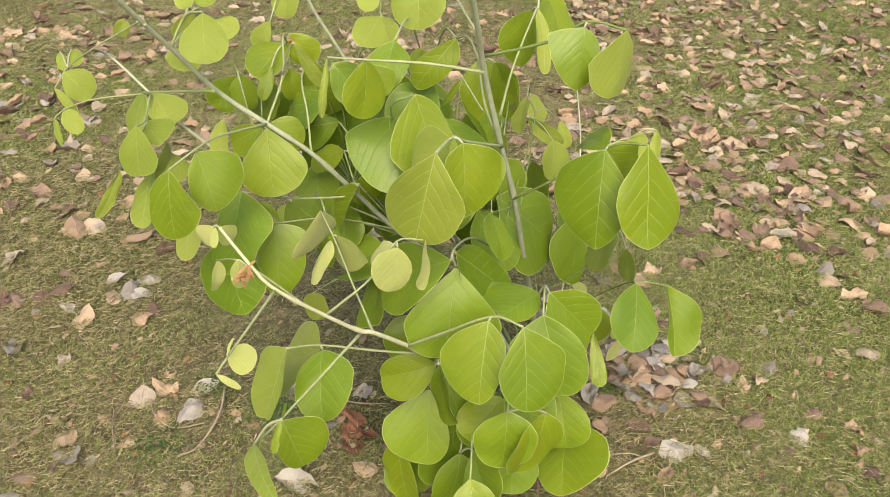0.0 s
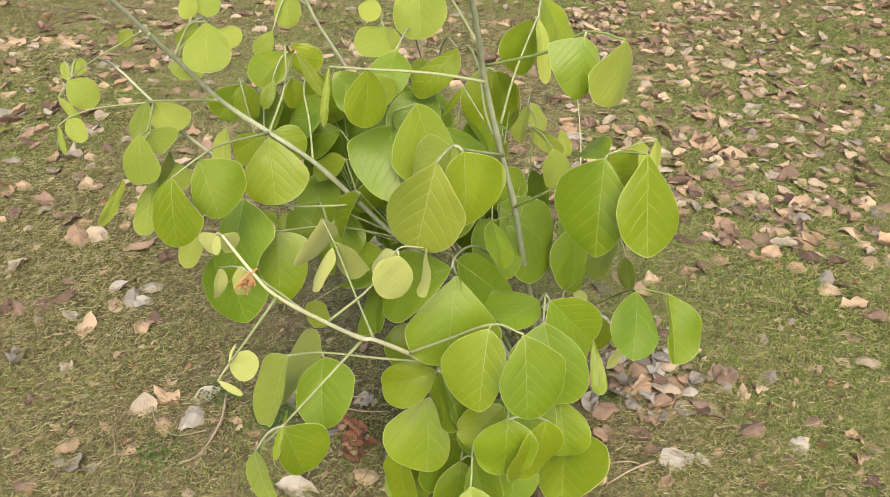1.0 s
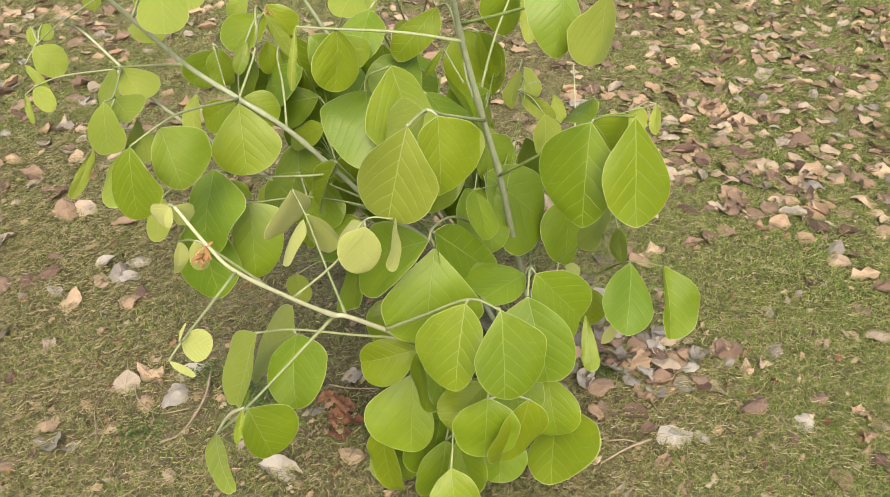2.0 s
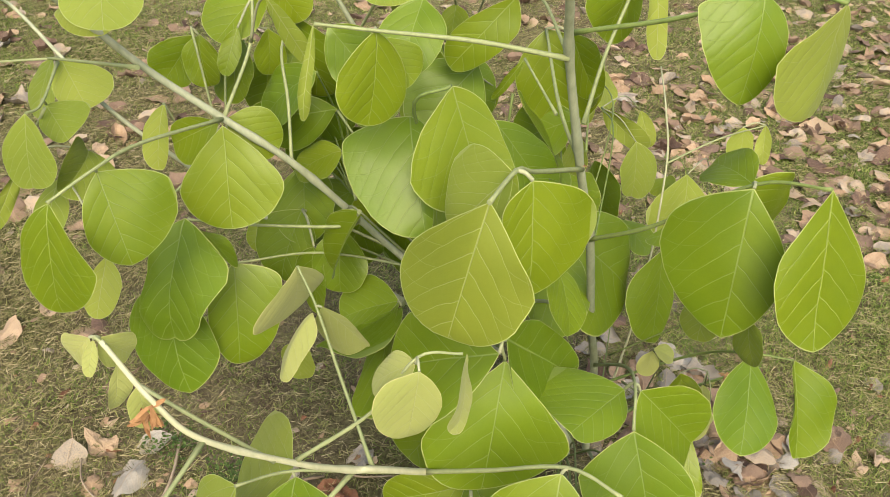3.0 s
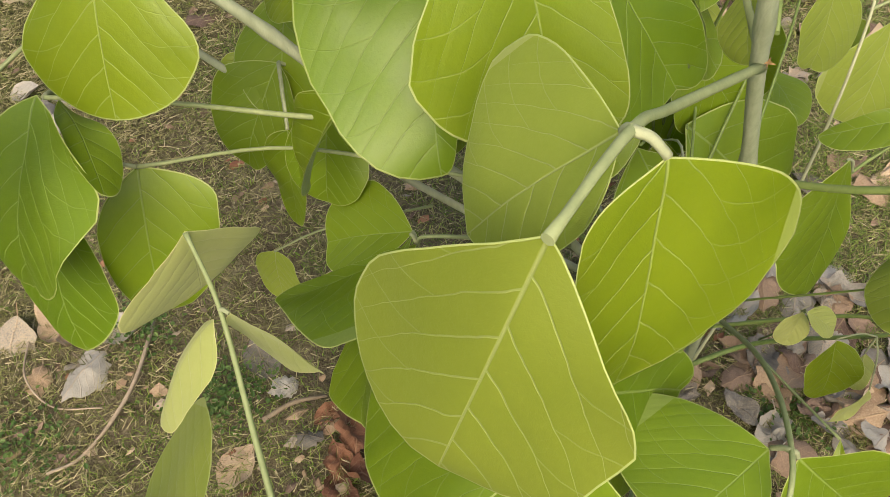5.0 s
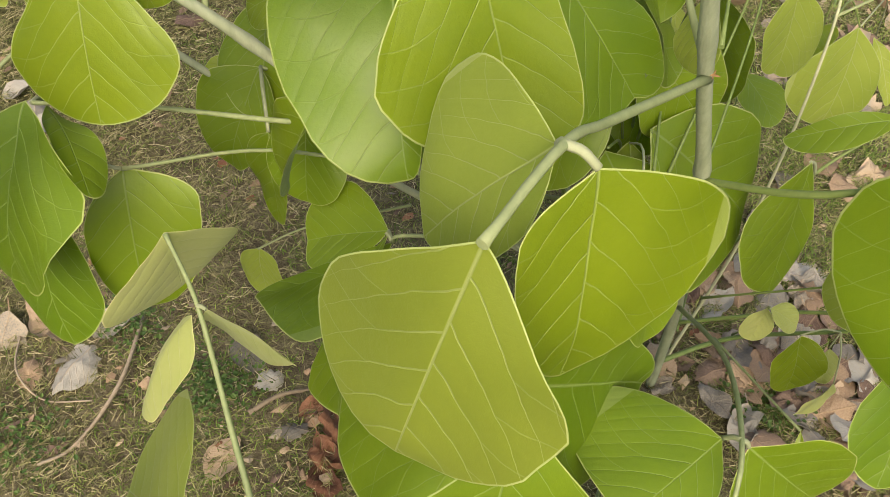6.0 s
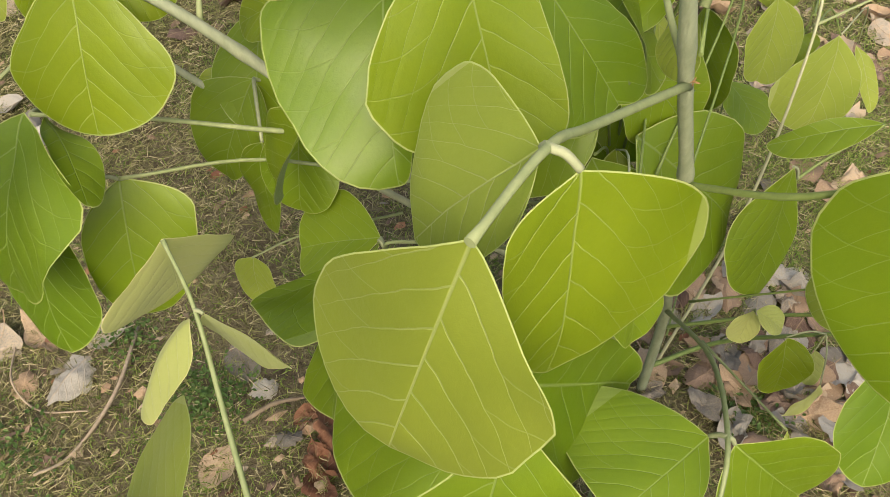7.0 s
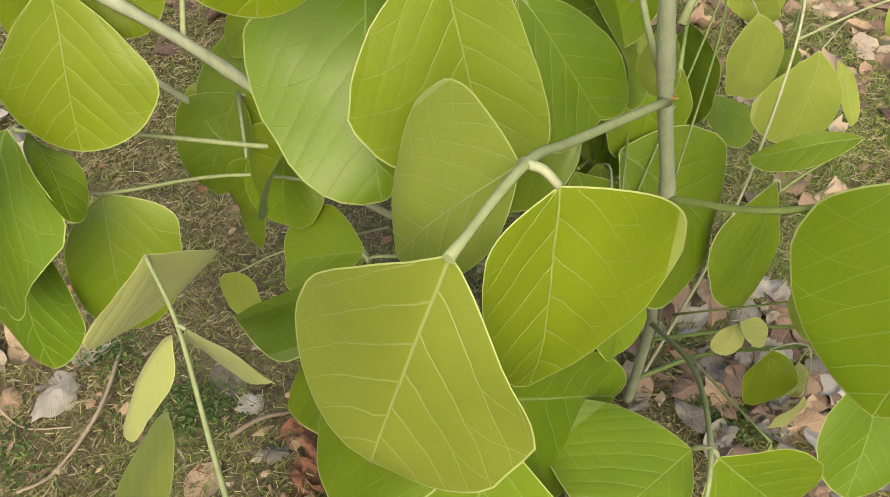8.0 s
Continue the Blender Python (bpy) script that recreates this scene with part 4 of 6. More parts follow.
s = leaf_stalk(shrub, [(0.080, 1.462, 0.840), (0.100, 1.510, 0.910), (0.136, 1.565, 0.995), (0.142, 1.577, 0.998)], 0.0026, 0.0018, joints=[((0.142, 1.577, 0.998), (0.134, 1.599, 0.991)), ((0.142, 1.577, 0.998), (0.181, 1.875, 0.958))])
leaflet(s, (0.134, 1.599, 0.991), (0.103, 1.563, 0.901), (0.65, -0.76, 0.08), 0.098, -0.20, (0.68, 0.64), shoulders=(0.55, 0.31), blunt=(0.30, 0.38), drop=(-0.05, 0.04), fold=(4, 7), curl=20, wave=0.04)
leaflet(s, (0.142, 1.577, 0.998), (0.159, 1.517, 0.900), (0.25, -0.81, 0.54), 0.030, -0.04, (0.56, 0.53), downy=True)
leaflet(s, (0.181, 1.875, 0.958), (0.219, 1.798, 0.874), (0.60, -0.44, 0.67), 0.112, -0.02, (0.61, 0.64))

s = leaf_stalk(shrub, [(0.043, 1.408, 0.968), (0.140, 1.340, 1.020), (0.190, 1.310, 1.062), (0.242, 1.272, 1.064)], 0.0028, 0.0018, material=STALK_SHADE_TINT, joints=[((0.190, 1.310, 1.062), (0.186, 1.305, 1.055))])
leaflet(s, (0.186, 1.305, 1.055), (0.179, 1.274, 0.967), (0.24, -0.92, 0.30), 0.081, -0.30, (0.20, 0.42), shoulders=(0.73, 0.72), blunt=(0.00, 0.34), drop=(-0.05, -0.05), fold=(-7, 3), curl=33, old=True, wave=0.04)
leaflet(s, (0.242, 1.272, 1.064), (0.239, 1.262, 0.965), (0.68, -0.73, 0.05), 0.096, -0.27, (0.47, 0.58), shoulders=(0.00, 0.44), blunt=(0.35, 0.41), drop=(0.04, 0.03), fold=(-6, -5), curl=-3, downy=True, wave=0.04)

s = leaf_stalk(shrub, [(0.120, 1.600, 0.550), (0.180, 1.800, 0.680), (0.177, 1.978, 0.667)], 0.0014, 0.0010, material=STALK_SHADE_TINT, joints=[((0.177, 1.978, 0.667), (0.197, 2.116, 0.621))])
leaflet(s, (0.177, 1.978, 0.667), (0.160, 1.932, 0.593), (-0.66, -0.56, 0.50), 0.049, -0.10, (0.56, 0.50), downy=True)
leaflet(s, (0.197, 2.116, 0.621), (0.229, 2.093, 0.543), (0.77, -0.46, 0.45), 0.081, -0.06, (0.61, 0.60), downy=True)

s = leaf_stalk(shrub, [(0.140, 1.560, 0.580), (0.170, 1.720, 0.690), (0.167, 1.839, 0.675)], 0.0014, 0.0010, material=STALK_SHADE_TINT, joints=[((0.167, 1.839, 0.675), (0.226, 1.805, 0.636)), ((0.167, 1.839, 0.675), (0.259, 1.960, 0.616))])
leaflet(s, (0.167, 1.839, 0.675), (0.251, 1.823, 0.612), (-0.12, -0.99, 0.09), 0.042, 0.13, (0.37, 0.66), downy=True)
leaflet(s, (0.226, 1.805, 0.636), (0.230, 1.772, 0.553), (0.59, -0.74, 0.32), 0.090, 0.17, (0.44, 0.58), shoulders=(0.15, 0.45), blunt=(0.34, 0.43), drop=(0.02, 0.14), fold=(5, 8), curl=22, downy=True, wave=0.04)
leaflet(s, (0.259, 1.960, 0.616), (0.283, 1.930, 0.559), (-0.16, -0.90, 0.41), 0.031, 0.03, (0.57, 0.56), downy=True)

s = leaf_stalk(shrub, [(0.308, 1.900, 0.545), (0.420, 1.990, 0.555), (0.525, 2.060, 0.554)], 0.0018, 0.0012, joints=[((0.525, 2.060, 0.554), (0.475, 2.040, 0.556))])
leaflet(s, (0.475, 2.040, 0.556), (0.475, 2.016, 0.491), (0.38, -0.87, 0.32), 0.066, -0.11, (0.43, 0.33), downy=True)
leaflet(s, (0.525, 2.060, 0.554), (0.524, 2.015, 0.493), (-0.46, -0.71, 0.53), 0.030, -0.05, (0.61, 0.45), downy=True)

s = leaf_stalk(shrub, [(0.308, 1.895, 0.545), (0.352, 1.985, 0.515), (0.384, 2.001, 0.469)], 0.0014, 0.0010, material=STALK_SHADE_TINT, joints=[((0.384, 2.001, 0.469), (0.541, 2.300, 0.254))])
leaflet(s, (0.384, 2.001, 0.469), (0.375, 1.946, 0.346), (0.47, -0.82, 0.33), 0.153, -0.23, (0.56, 0.56), shoulders=(0.17, 0.24), blunt=(0.26, 0.35), drop=(-0.05, 0.00), fold=(8, 13), curl=30, downy=True, wave=0.04)
leaflet(s, (0.541, 2.300, 0.254), (0.590, 2.232, 0.167), (0.21, -0.70, 0.68), 0.035, 0.05, (0.61, 0.52), downy=True)

s = leaf_stalk(shrub, [(0.200, 1.620, 0.400), (0.300, 1.720, 0.470), (0.377, 1.764, 0.527)], 0.0022, 0.0016, material=STALK_SHADE_TINT, joints=[((0.300, 1.720, 0.470), (0.281, 1.702, 0.503))])
leaflet(s, (0.377, 1.764, 0.527), (0.267, 1.762, 0.474), (-0.41, -0.28, 0.87), 0.044, 0.33, (0.44, 0.59), shoulders=(0.57, 0.42), blunt=(0.31, 0.35), drop=(-0.03, -0.01), fold=(7, 9), curl=17, old=True, wave=0.04)
leaflet(s, (0.281, 1.702, 0.503), (0.281, 1.636, 0.359), (0.70, -0.65, 0.30), 0.129, -0.32, (0.45, 0.61), shoulders=(0.36, 0.35), blunt=(0.30, 0.38), drop=(-0.05, 0.05), fold=(3, 2), curl=10, old=True, wave=0.04)

s = leaf_stalk(shrub, [(0.130, 1.620, 0.460), (0.096, 1.621, 0.587)], 0.0014, 0.0010, material=STALK_SHADE_TINT)
leaflet(s, (0.096, 1.621, 0.587), (0.230, 1.666, 0.443), (0.70, -0.53, 0.48), 0.198, -0.18, (0.56, 0.67), shoulders=(0.36, 0.51), blunt=(0.38, 0.38), drop=(-0.01, -0.04), fold=(6, 6), curl=23, old=True, wave=0.04)

s = leaf_stalk(shrub, [(0.120, 1.520, 0.620), (0.076, 1.449, 0.648)], 0.0014, 0.0010, material=STALK_SHADE_TINT, joints=[((0.076, 1.449, 0.648), (0.085, 1.647, 0.541))])
leaflet(s, (0.076, 1.449, 0.648), (0.098, 1.393, 0.577), (0.77, -0.36, 0.53), 0.088, -0.06, (0.35, 0.72), shoulders=(0.47, 0.26), blunt=(0.35, 0.35), drop=(0.00, -0.01), fold=(9, 10), curl=19, old=True, wave=0.04)
leaflet(s, (0.085, 1.647, 0.541), (0.110, 1.558, 0.483), (-0.13, -0.57, 0.81), 0.053, -0.05, (0.48, 0.47))

s = leaf_stalk(shrub, [(0.220, 1.640, 0.320), (0.330, 1.560, 0.500), (0.343, 1.570, 0.547)], 0.0014, 0.0010, material=STALK_SHADE_TINT, joints=[((0.343, 1.570, 0.547), (0.350, 1.479, 0.558))])
leaflet(s, (0.343, 1.570, 0.547), (0.304, 1.509, 0.482), (-0.79, -0.13, 0.60), 0.090, -0.02, (0.53, 0.49), downy=True)
leaflet(s, (0.350, 1.479, 0.558), (0.361, 1.438, 0.506), (-0.92, -0.37, 0.08), 0.062, -0.10, (0.54, 0.54), downy=True)

s = leaf_stalk(shrub, [(0.330, 1.750, 0.100), (0.300, 1.620, 0.340), (0.276, 1.604, 0.370)], 0.0014, 0.0010, material=STALK_SHADE_TINT, joints=[((0.276, 1.604, 0.370), (0.274, 1.591, 0.387))])
leaflet(s, (0.276, 1.604, 0.370), (0.269, 1.586, 0.332), (0.23, -0.90, 0.37), 0.040, -0.16, (0.52, 0.49), young=True)
leaflet(s, (0.274, 1.591, 0.387), (0.306, 1.585, 0.371), (0.39, -0.34, 0.86), 0.034, 0.01, (0.56, 0.54), young=True)

s = leaf_stalk(shrub, [(0.420, 1.700, 0.210), (0.390, 1.640, 0.300)], 0.0014, 0.0010, material=STALK_SHADE_TINT, joints=[((0.390, 1.640, 0.300), (0.335, 1.615, 0.315)), ((0.390, 1.640, 0.300), (0.402, 1.605, 0.242)), ((0.390, 1.640, 0.300), (0.385, 1.631, 0.277))])
leaflet(s, (0.335, 1.615, 0.315), (0.346, 1.593, 0.230), (0.32, -0.91, 0.27), 0.073, 0.05, (0.34, 0.53))
leaflet(s, (0.402, 1.605, 0.242), (0.379, 1.592, 0.176), (0.48, -0.88, -0.00), 0.037, 0.15, (0.51, 0.38), young=True)
leaflet(s, (0.385, 1.631, 0.277), (0.395, 1.616, 0.222), (0.25, -0.92, 0.29), 0.030, 0.09, (0.53, 0.44), young=True)

s = leaf_stalk(shrub, [(0.020, 1.600, 0.420), (-0.100, 1.480, 0.550), (-0.121, 1.494, 0.517)], 0.0022, 0.0016, joints=[((-0.121, 1.494, 0.517), (-0.128, 1.497, 0.526)), ((-0.121, 1.494, 0.517), (-0.127, 1.506, 0.518))])
leaflet(s, (-0.121, 1.494, 0.517), (-0.230, 1.423, 0.497), (-0.40, 0.38, 0.83), 0.120, 0.65, (0.75, 0.74), shoulders=(0.00, 0.60), blunt=(0.35, 0.31), drop=(0.01, -0.05), fold=(10, 3), curl=-15, old=True, wave=0.04)
leaflet(s, (-0.128, 1.497, 0.526), (-0.139, 1.351, 0.444), (-0.86, -0.20, 0.47), 0.113, -0.17, (0.90, 0.88), shoulders=(0.19, 0.39), blunt=(0.35, 0.37), drop=(-0.03, 0.03), fold=(10, 12), curl=20, old=True, wave=0.04)
leaflet(s, (-0.127, 1.506, 0.518), (-0.210, 1.515, 0.469), (-0.51, -0.37, 0.78), 0.093, -0.14, (0.48, 0.58), shoulders=(0.34, 0.38), blunt=(0.43, 0.36), drop=(0.06, 0.00), fold=(16, 18), curl=24, old=True, wave=0.04)

s = leaf_stalk(shrub, [(-0.180, 1.486, 0.679), (-0.197, 1.503, 0.643), (-0.323, 1.500, 0.635), (-0.389, 1.447, 0.674)], 0.0026, 0.0016, joints=[((-0.389, 1.447, 0.674), (-0.394, 1.469, 0.654))])
leaflet(s, (-0.389, 1.447, 0.674), (-0.398, 1.362, 0.551), (-0.56, -0.66, 0.50), 0.137, 0.17, (0.83, 0.33), shoulders=(0.47, 0.31), blunt=(0.35, 0.49), drop=(0.09, 0.01), fold=(14, 3), curl=43, old=True, wave=0.16)
leaflet(s, (-0.394, 1.469, 0.654), (-0.319, 1.379, 0.657), (0.46, 0.41, 0.79), 0.040, 0.18, (0.59, 0.59), old=True)

s = leaf_stalk(shrub, [(0.030, 1.650, 0.440), (-0.100, 1.580, 0.520), (-0.238, 1.529, 0.575), (-0.341, 1.457, 0.602)], 0.0022, 0.0016, joints=[((-0.341, 1.457, 0.602), (-0.439, 1.458, 0.568))])
leaflet(s, (-0.341, 1.457, 0.602), (-0.335, 1.415, 0.461), (0.36, -0.89, 0.28), 0.101, 0.21, (0.42, 0.20), shoulders=(0.42, 0.81), blunt=(0.14, 0.17), drop=(-0.05, 0.02), fold=(10, 12), curl=29, old=True, wave=0.04)
leaflet(s, (-0.439, 1.458, 0.568), (-0.393, 1.370, 0.443), (-0.44, -0.80, 0.40), 0.165, -0.17, (0.34, 0.65), shoulders=(0.45, 0.44), blunt=(0.13, 0.15), drop=(-0.05, -0.05), fold=(-3, 2), curl=15, old=True, wave=0.04)

s = leaf_stalk(shrub, [(-0.110, 1.595, 0.520), (-0.180, 1.486, 0.679)], 0.0020, 0.0014, joints=[((-0.180, 1.486, 0.679), (-0.220, 1.582, 0.583))])
leaflet(s, (-0.180, 1.486, 0.679), (-0.218, 1.507, 0.560), (-0.73, -0.68, 0.12), 0.081, -0.10, (0.52, 0.20), shoulders=(0.38, 0.57), blunt=(0.18, 0.37), drop=(-0.05, 0.09), fold=(6, 52), curl=19, wave=0.04)
leaflet(s, (-0.220, 1.582, 0.583), (-0.215, 1.539, 0.497), (-0.28, -0.86, 0.42), 0.088, 0.01, (0.55, 0.57), old=True)

s = leaf_stalk(shrub, [(-0.080, 1.680, 0.450), (-0.215, 1.745, 0.546)], 0.0020, 0.0014, joints=[((-0.215, 1.745, 0.546), (-0.199, 1.831, 0.471))])
leaflet(s, (-0.215, 1.745, 0.546), (-0.313, 1.712, 0.483), (-0.34, -0.49, 0.80), 0.113, 0.16, (0.44, 0.53), old=True)
leaflet(s, (-0.199, 1.831, 0.471), (-0.129, 1.726, 0.388), (0.74, -0.03, 0.67), 0.150, 0.03, (0.54, 0.60), old=True)

s = leaf_stalk(shrub, [(-0.130, 1.640, 0.500), (-0.250, 1.660, 0.540), (-0.287, 1.645, 0.565)], 0.0030, 0.0018, joints=[((-0.287, 1.645, 0.565), (-0.257, 1.570, 0.554))])
leaflet(s, (-0.287, 1.645, 0.565), (-0.315, 1.594, 0.467), (-0.37, -0.78, 0.51), 0.102, -0.20, (0.44, 0.32), old=True)
leaflet(s, (-0.257, 1.570, 0.554), (-0.250, 1.557, 0.442), (-0.54, -0.84, 0.06), 0.061, -0.19, (0.44, 0.43), old=True)

s = leaf_stalk(shrub, [(-0.400, 1.660, 0.620), (-0.400, 1.720, 0.800), (-0.400, 1.796, 0.768)], 0.0020, 0.0014, joints=[((-0.400, 1.720, 0.800), (-0.343, 1.732, 0.812))])
leaflet(s, (-0.400, 1.796, 0.768), (-0.403, 1.739, 0.685), (-0.56, -0.67, 0.49), 0.093, -0.09, (0.61, 0.61))
leaflet(s, (-0.343, 1.732, 0.812), (-0.340, 1.707, 0.753), (0.78, -0.56, 0.28), 0.059, 0.02, (0.55, 0.54))

s = leaf_stalk(shrub, [(-0.250, 1.780, 0.800), (-0.311, 1.778, 0.770)], 0.0018, 0.0014)
leaflet(s, (-0.311, 1.778, 0.770), (-0.322, 1.716, 0.704), (-0.45, -0.61, 0.65), 0.084, 0.03, (0.55, 0.52))

s = leaf_stalk(shrub, [(-0.310, 1.780, 0.950), (-0.356, 1.826, 0.960)], 0.0018, 0.0014, joints=[((-0.356, 1.826, 0.960), (-0.386, 1.781, 0.894))])
leaflet(s, (-0.356, 1.826, 0.960), (-0.355, 1.798, 0.896), (-0.19, -0.90, 0.40), 0.063, -0.01, (0.56, 0.56), downy=True)
leaflet(s, (-0.386, 1.781, 0.894), (-0.417, 1.760, 0.846), (0.26, -0.93, 0.24), 0.040, -0.03, (0.66, 0.63), downy=True)

s = leaf_stalk(shrub, [(-0.400, 1.600, 0.620), (-0.451, 1.583, 0.761)], 0.0018, 0.0014)
leaflet(s, (-0.451, 1.583, 0.761), (-0.448, 1.526, 0.693), (-0.31, -0.74, 0.60), 0.044, -0.15, (0.52, 0.61), shoulders=(0.37, 0.39), blunt=(0.34, 0.36), drop=(-0.01, 0.01), fold=(10, 12), curl=26, downy=True, wave=0.04)

s = leaf_stalk(shrub, [(0.050, 1.480, 0.840), (0.012, 1.560, 0.871)], 0.0018, 0.0014)
leaflet(s, (0.012, 1.560, 0.871), (-0.023, 1.556, 0.813), (-0.03, -1.00, 0.09), 0.013, -0.01, (0.56, 0.47))

s = leaf_stalk(shrub, [(0.240, 1.750, 0.120), (0.220, 1.950, 0.300), (0.205, 2.015, 0.475)], 0.0014, 0.0010, material=STALK_SHADE_TINT)
leaflet(s, (0.205, 2.015, 0.475), (0.232, 1.919, 0.379), (-0.94, -0.34, 0.07), 0.128, 0.25, (0.47, 0.50), old=True)

s = leaf_stalk(shrub, [(0.100, 1.560, 0.580), (0.108, 1.802, 0.612)], 0.0014, 0.0010, material=STALK_SHADE_TINT, joints=[((0.108, 1.802, 0.612), (0.091, 1.560, 0.775))])
leaflet(s, (0.108, 1.802, 0.612), (0.118, 1.738, 0.565), (0.46, -0.48, 0.75), 0.036, -0.13, (0.43, 0.48), downy=True)
leaflet(s, (0.091, 1.560, 0.775), (0.096, 1.523, 0.734), (-0.88, -0.40, 0.25), 0.051, -0.03, (0.53, 0.53), downy=True)

s = leaf_stalk(shrub, [(0.250, 1.740, 0.100), (0.300, 2.000, 0.130), (0.314, 2.159, 0.247)], 0.0014, 0.0010, material=STALK_SHADE_TINT)
leaflet(s, (0.314, 2.159, 0.247), (0.373, 2.088, 0.208), (0.30, -0.26, 0.92), 0.092, -0.01, (0.52, 0.56), old=True)

s = leaf_stalk(shrub, [(0.090, 1.470, 0.800), (0.112, 1.667, 0.815)], 0.0014, 0.0010, material=STALK_SHADE_TINT)
leaflet(s, (0.112, 1.667, 0.815), (0.117, 1.638, 0.773), (-0.86, -0.47, 0.21), 0.047, -0.05, (0.52, 0.52), downy=True)

s = leaf_stalk(shrub, [(-0.110, 1.600, 0.500), (-0.343, 1.761, 0.468)], 0.0020, 0.0014)
leaflet(s, (-0.343, 1.761, 0.468), (-0.396, 1.723, 0.429), (-0.11, -0.63, 0.77), 0.069, 0.07, (0.51, 0.50))

s = leaf_stalk(shrub, [(-0.200, 1.600, 0.620), (-0.229, 1.670, 0.658)], 0.0020, 0.0014, joints=[((-0.229, 1.670, 0.658), (-0.168, 1.679, 0.608))])
leaflet(s, (-0.229, 1.670, 0.658), (-0.295, 1.654, 0.622), (-0.34, -0.45, 0.82), 0.070, 0.07, (0.47, 0.48))
leaflet(s, (-0.168, 1.679, 0.608), (-0.193, 1.656, 0.538), (0.54, -0.84, 0.08), 0.072, -0.10, (0.55, 0.51))

s = leaf_stalk(shrub, [(-0.070, 1.600, 0.680), (-0.110, 1.716, 0.749)], 0.0020, 0.0014, joints=[((-0.110, 1.716, 0.749), (-0.001, 1.834, 0.696))])
leaflet(s, (-0.110, 1.716, 0.749), (-0.127, 1.668, 0.708), (-0.49, -0.46, 0.74), 0.061, 0.03, (0.53, 0.53))
leaflet(s, (-0.001, 1.834, 0.696), (-0.067, 1.808, 0.673), (0.36, -0.93, 0.03), 0.063, 0.01, (0.50, 0.54))

s = leaf_stalk(shrub, [(-0.050, 1.680, 0.680), (-0.070, 1.823, 0.740)], 0.0020, 0.0014)
leaflet(s, (-0.070, 1.823, 0.740), (-0.086, 1.761, 0.712), (-0.30, -0.33, 0.90), 0.065, -0.11, (0.58, 0.55))

s = leaf_stalk(shrub, [(0.309, 1.915, 0.550), (0.345, 2.030, 0.505), (0.360, 2.055, 0.427)], 0.0014, 0.0010, material=STALK_SHADE_TINT)
leaflet(s, (0.360, 2.055, 0.427), (0.339, 1.998, 0.416), (-0.43, -0.02, 0.90), 0.058, 0.02, (0.48, 0.47))

s = leaf_stalk(shrub, [(-0.220, 1.720, 0.550), (-0.257, 1.736, 0.597), (-0.294, 1.713, 0.604)], 0.0018, 0.0013, material=STALK_SHADE_TINT)
leaflet(s, (-0.294, 1.713, 0.604), (-0.277, 1.613, 0.527), (-0.19, -0.73, 0.66), 0.103, 0.00, (0.52, 0.52), old=True)

s = leaf_stalk(shrub, [(0.100, 1.700, 0.420), (0.101, 1.687, 0.610), (0.102, 1.633, 0.759)], 0.0018, 0.0013, material=STALK_SHADE_TINT)
leaflet(s, (0.102, 1.633, 0.759), (0.015, 1.652, 0.702), (-0.23, -0.71, 0.67), 0.088, 0.00, (0.52, 0.52), old=True)

s = leaf_stalk(shrub, [(-0.080, 1.780, 0.500), (-0.081, 1.794, 0.532), (-0.081, 1.769, 0.524)], 0.0018, 0.0013, material=STALK_SHADE_TINT)
leaflet(s, (-0.081, 1.769, 0.524), (-0.177, 1.775, 0.410), (-0.44, -0.72, 0.53), 0.131, 0.00, (0.52, 0.52), old=True)

s = leaf_stalk(shrub, [(-0.220, 1.720, 0.550), (-0.192, 1.791, 0.659), (-0.163, 1.822, 0.729)], 0.0018, 0.0013, material=STALK_SHADE_TINT)
leaflet(s, (-0.163, 1.822, 0.729), (-0.208, 1.741, 0.660), (-0.29, -0.61, 0.74), 0.093, 0.00, (0.52, 0.52), old=True)

s = leaf_stalk(shrub, [(-0.220, 1.720, 0.550), (-0.276, 1.798, 0.657), (-0.332, 1.837, 0.724)], 0.0018, 0.0013, material=STALK_SHADE_TINT)
leaflet(s, (-0.332, 1.837, 0.724), (-0.383, 1.824, 0.616), (-0.06, -0.82, 0.57), 0.113, 0.00, (0.52, 0.52), old=True)

s = leaf_stalk(shrub, [(-0.220, 1.720, 0.550), (-0.173, 1.698, 0.624), (-0.126, 1.635, 0.658)], 0.0018, 0.0013, material=STALK_SHADE_TINT)
leaflet(s, (-0.126, 1.635, 0.658), (-0.018, 1.624, 0.556), (-0.23, -0.62, 0.75), 0.136, 0.00, (0.52, 0.52), old=True)

s = leaf_stalk(shrub, [(-0.220, 1.720, 0.550), (-0.240, 1.773, 0.667), (-0.260, 1.787, 0.744)], 0.0018, 0.0013, material=STALK_SHADE_TINT)
leaflet(s, (-0.260, 1.787, 0.744), (-0.280, 1.776, 0.613), (0.16, -0.87, 0.47), 0.108, 0.00, (0.52, 0.52), old=True)

s = leaf_stalk(shrub, [(-0.080, 1.780, 0.500), (-0.092, 1.788, 0.566), (-0.104, 1.756, 0.592)], 0.0018, 0.0013, material=STALK_SHADE_TINT)
leaflet(s, (-0.104, 1.756, 0.592), (-0.075, 1.665, 0.498), (-0.40, -0.62, 0.68), 0.112, 0.00, (0.52, 0.52), old=True)

s = leaf_stalk(shrub, [(-0.220, 1.720, 0.550), (-0.233, 1.716, 0.720), (-0.246, 1.671, 0.849)], 0.0018, 0.0013, material=STALK_SHADE_TINT)
leaflet(s, (-0.246, 1.671, 0.849), (-0.181, 1.670, 0.769), (-0.18, -0.67, 0.72), 0.083, 0.00, (0.52, 0.52), old=True)

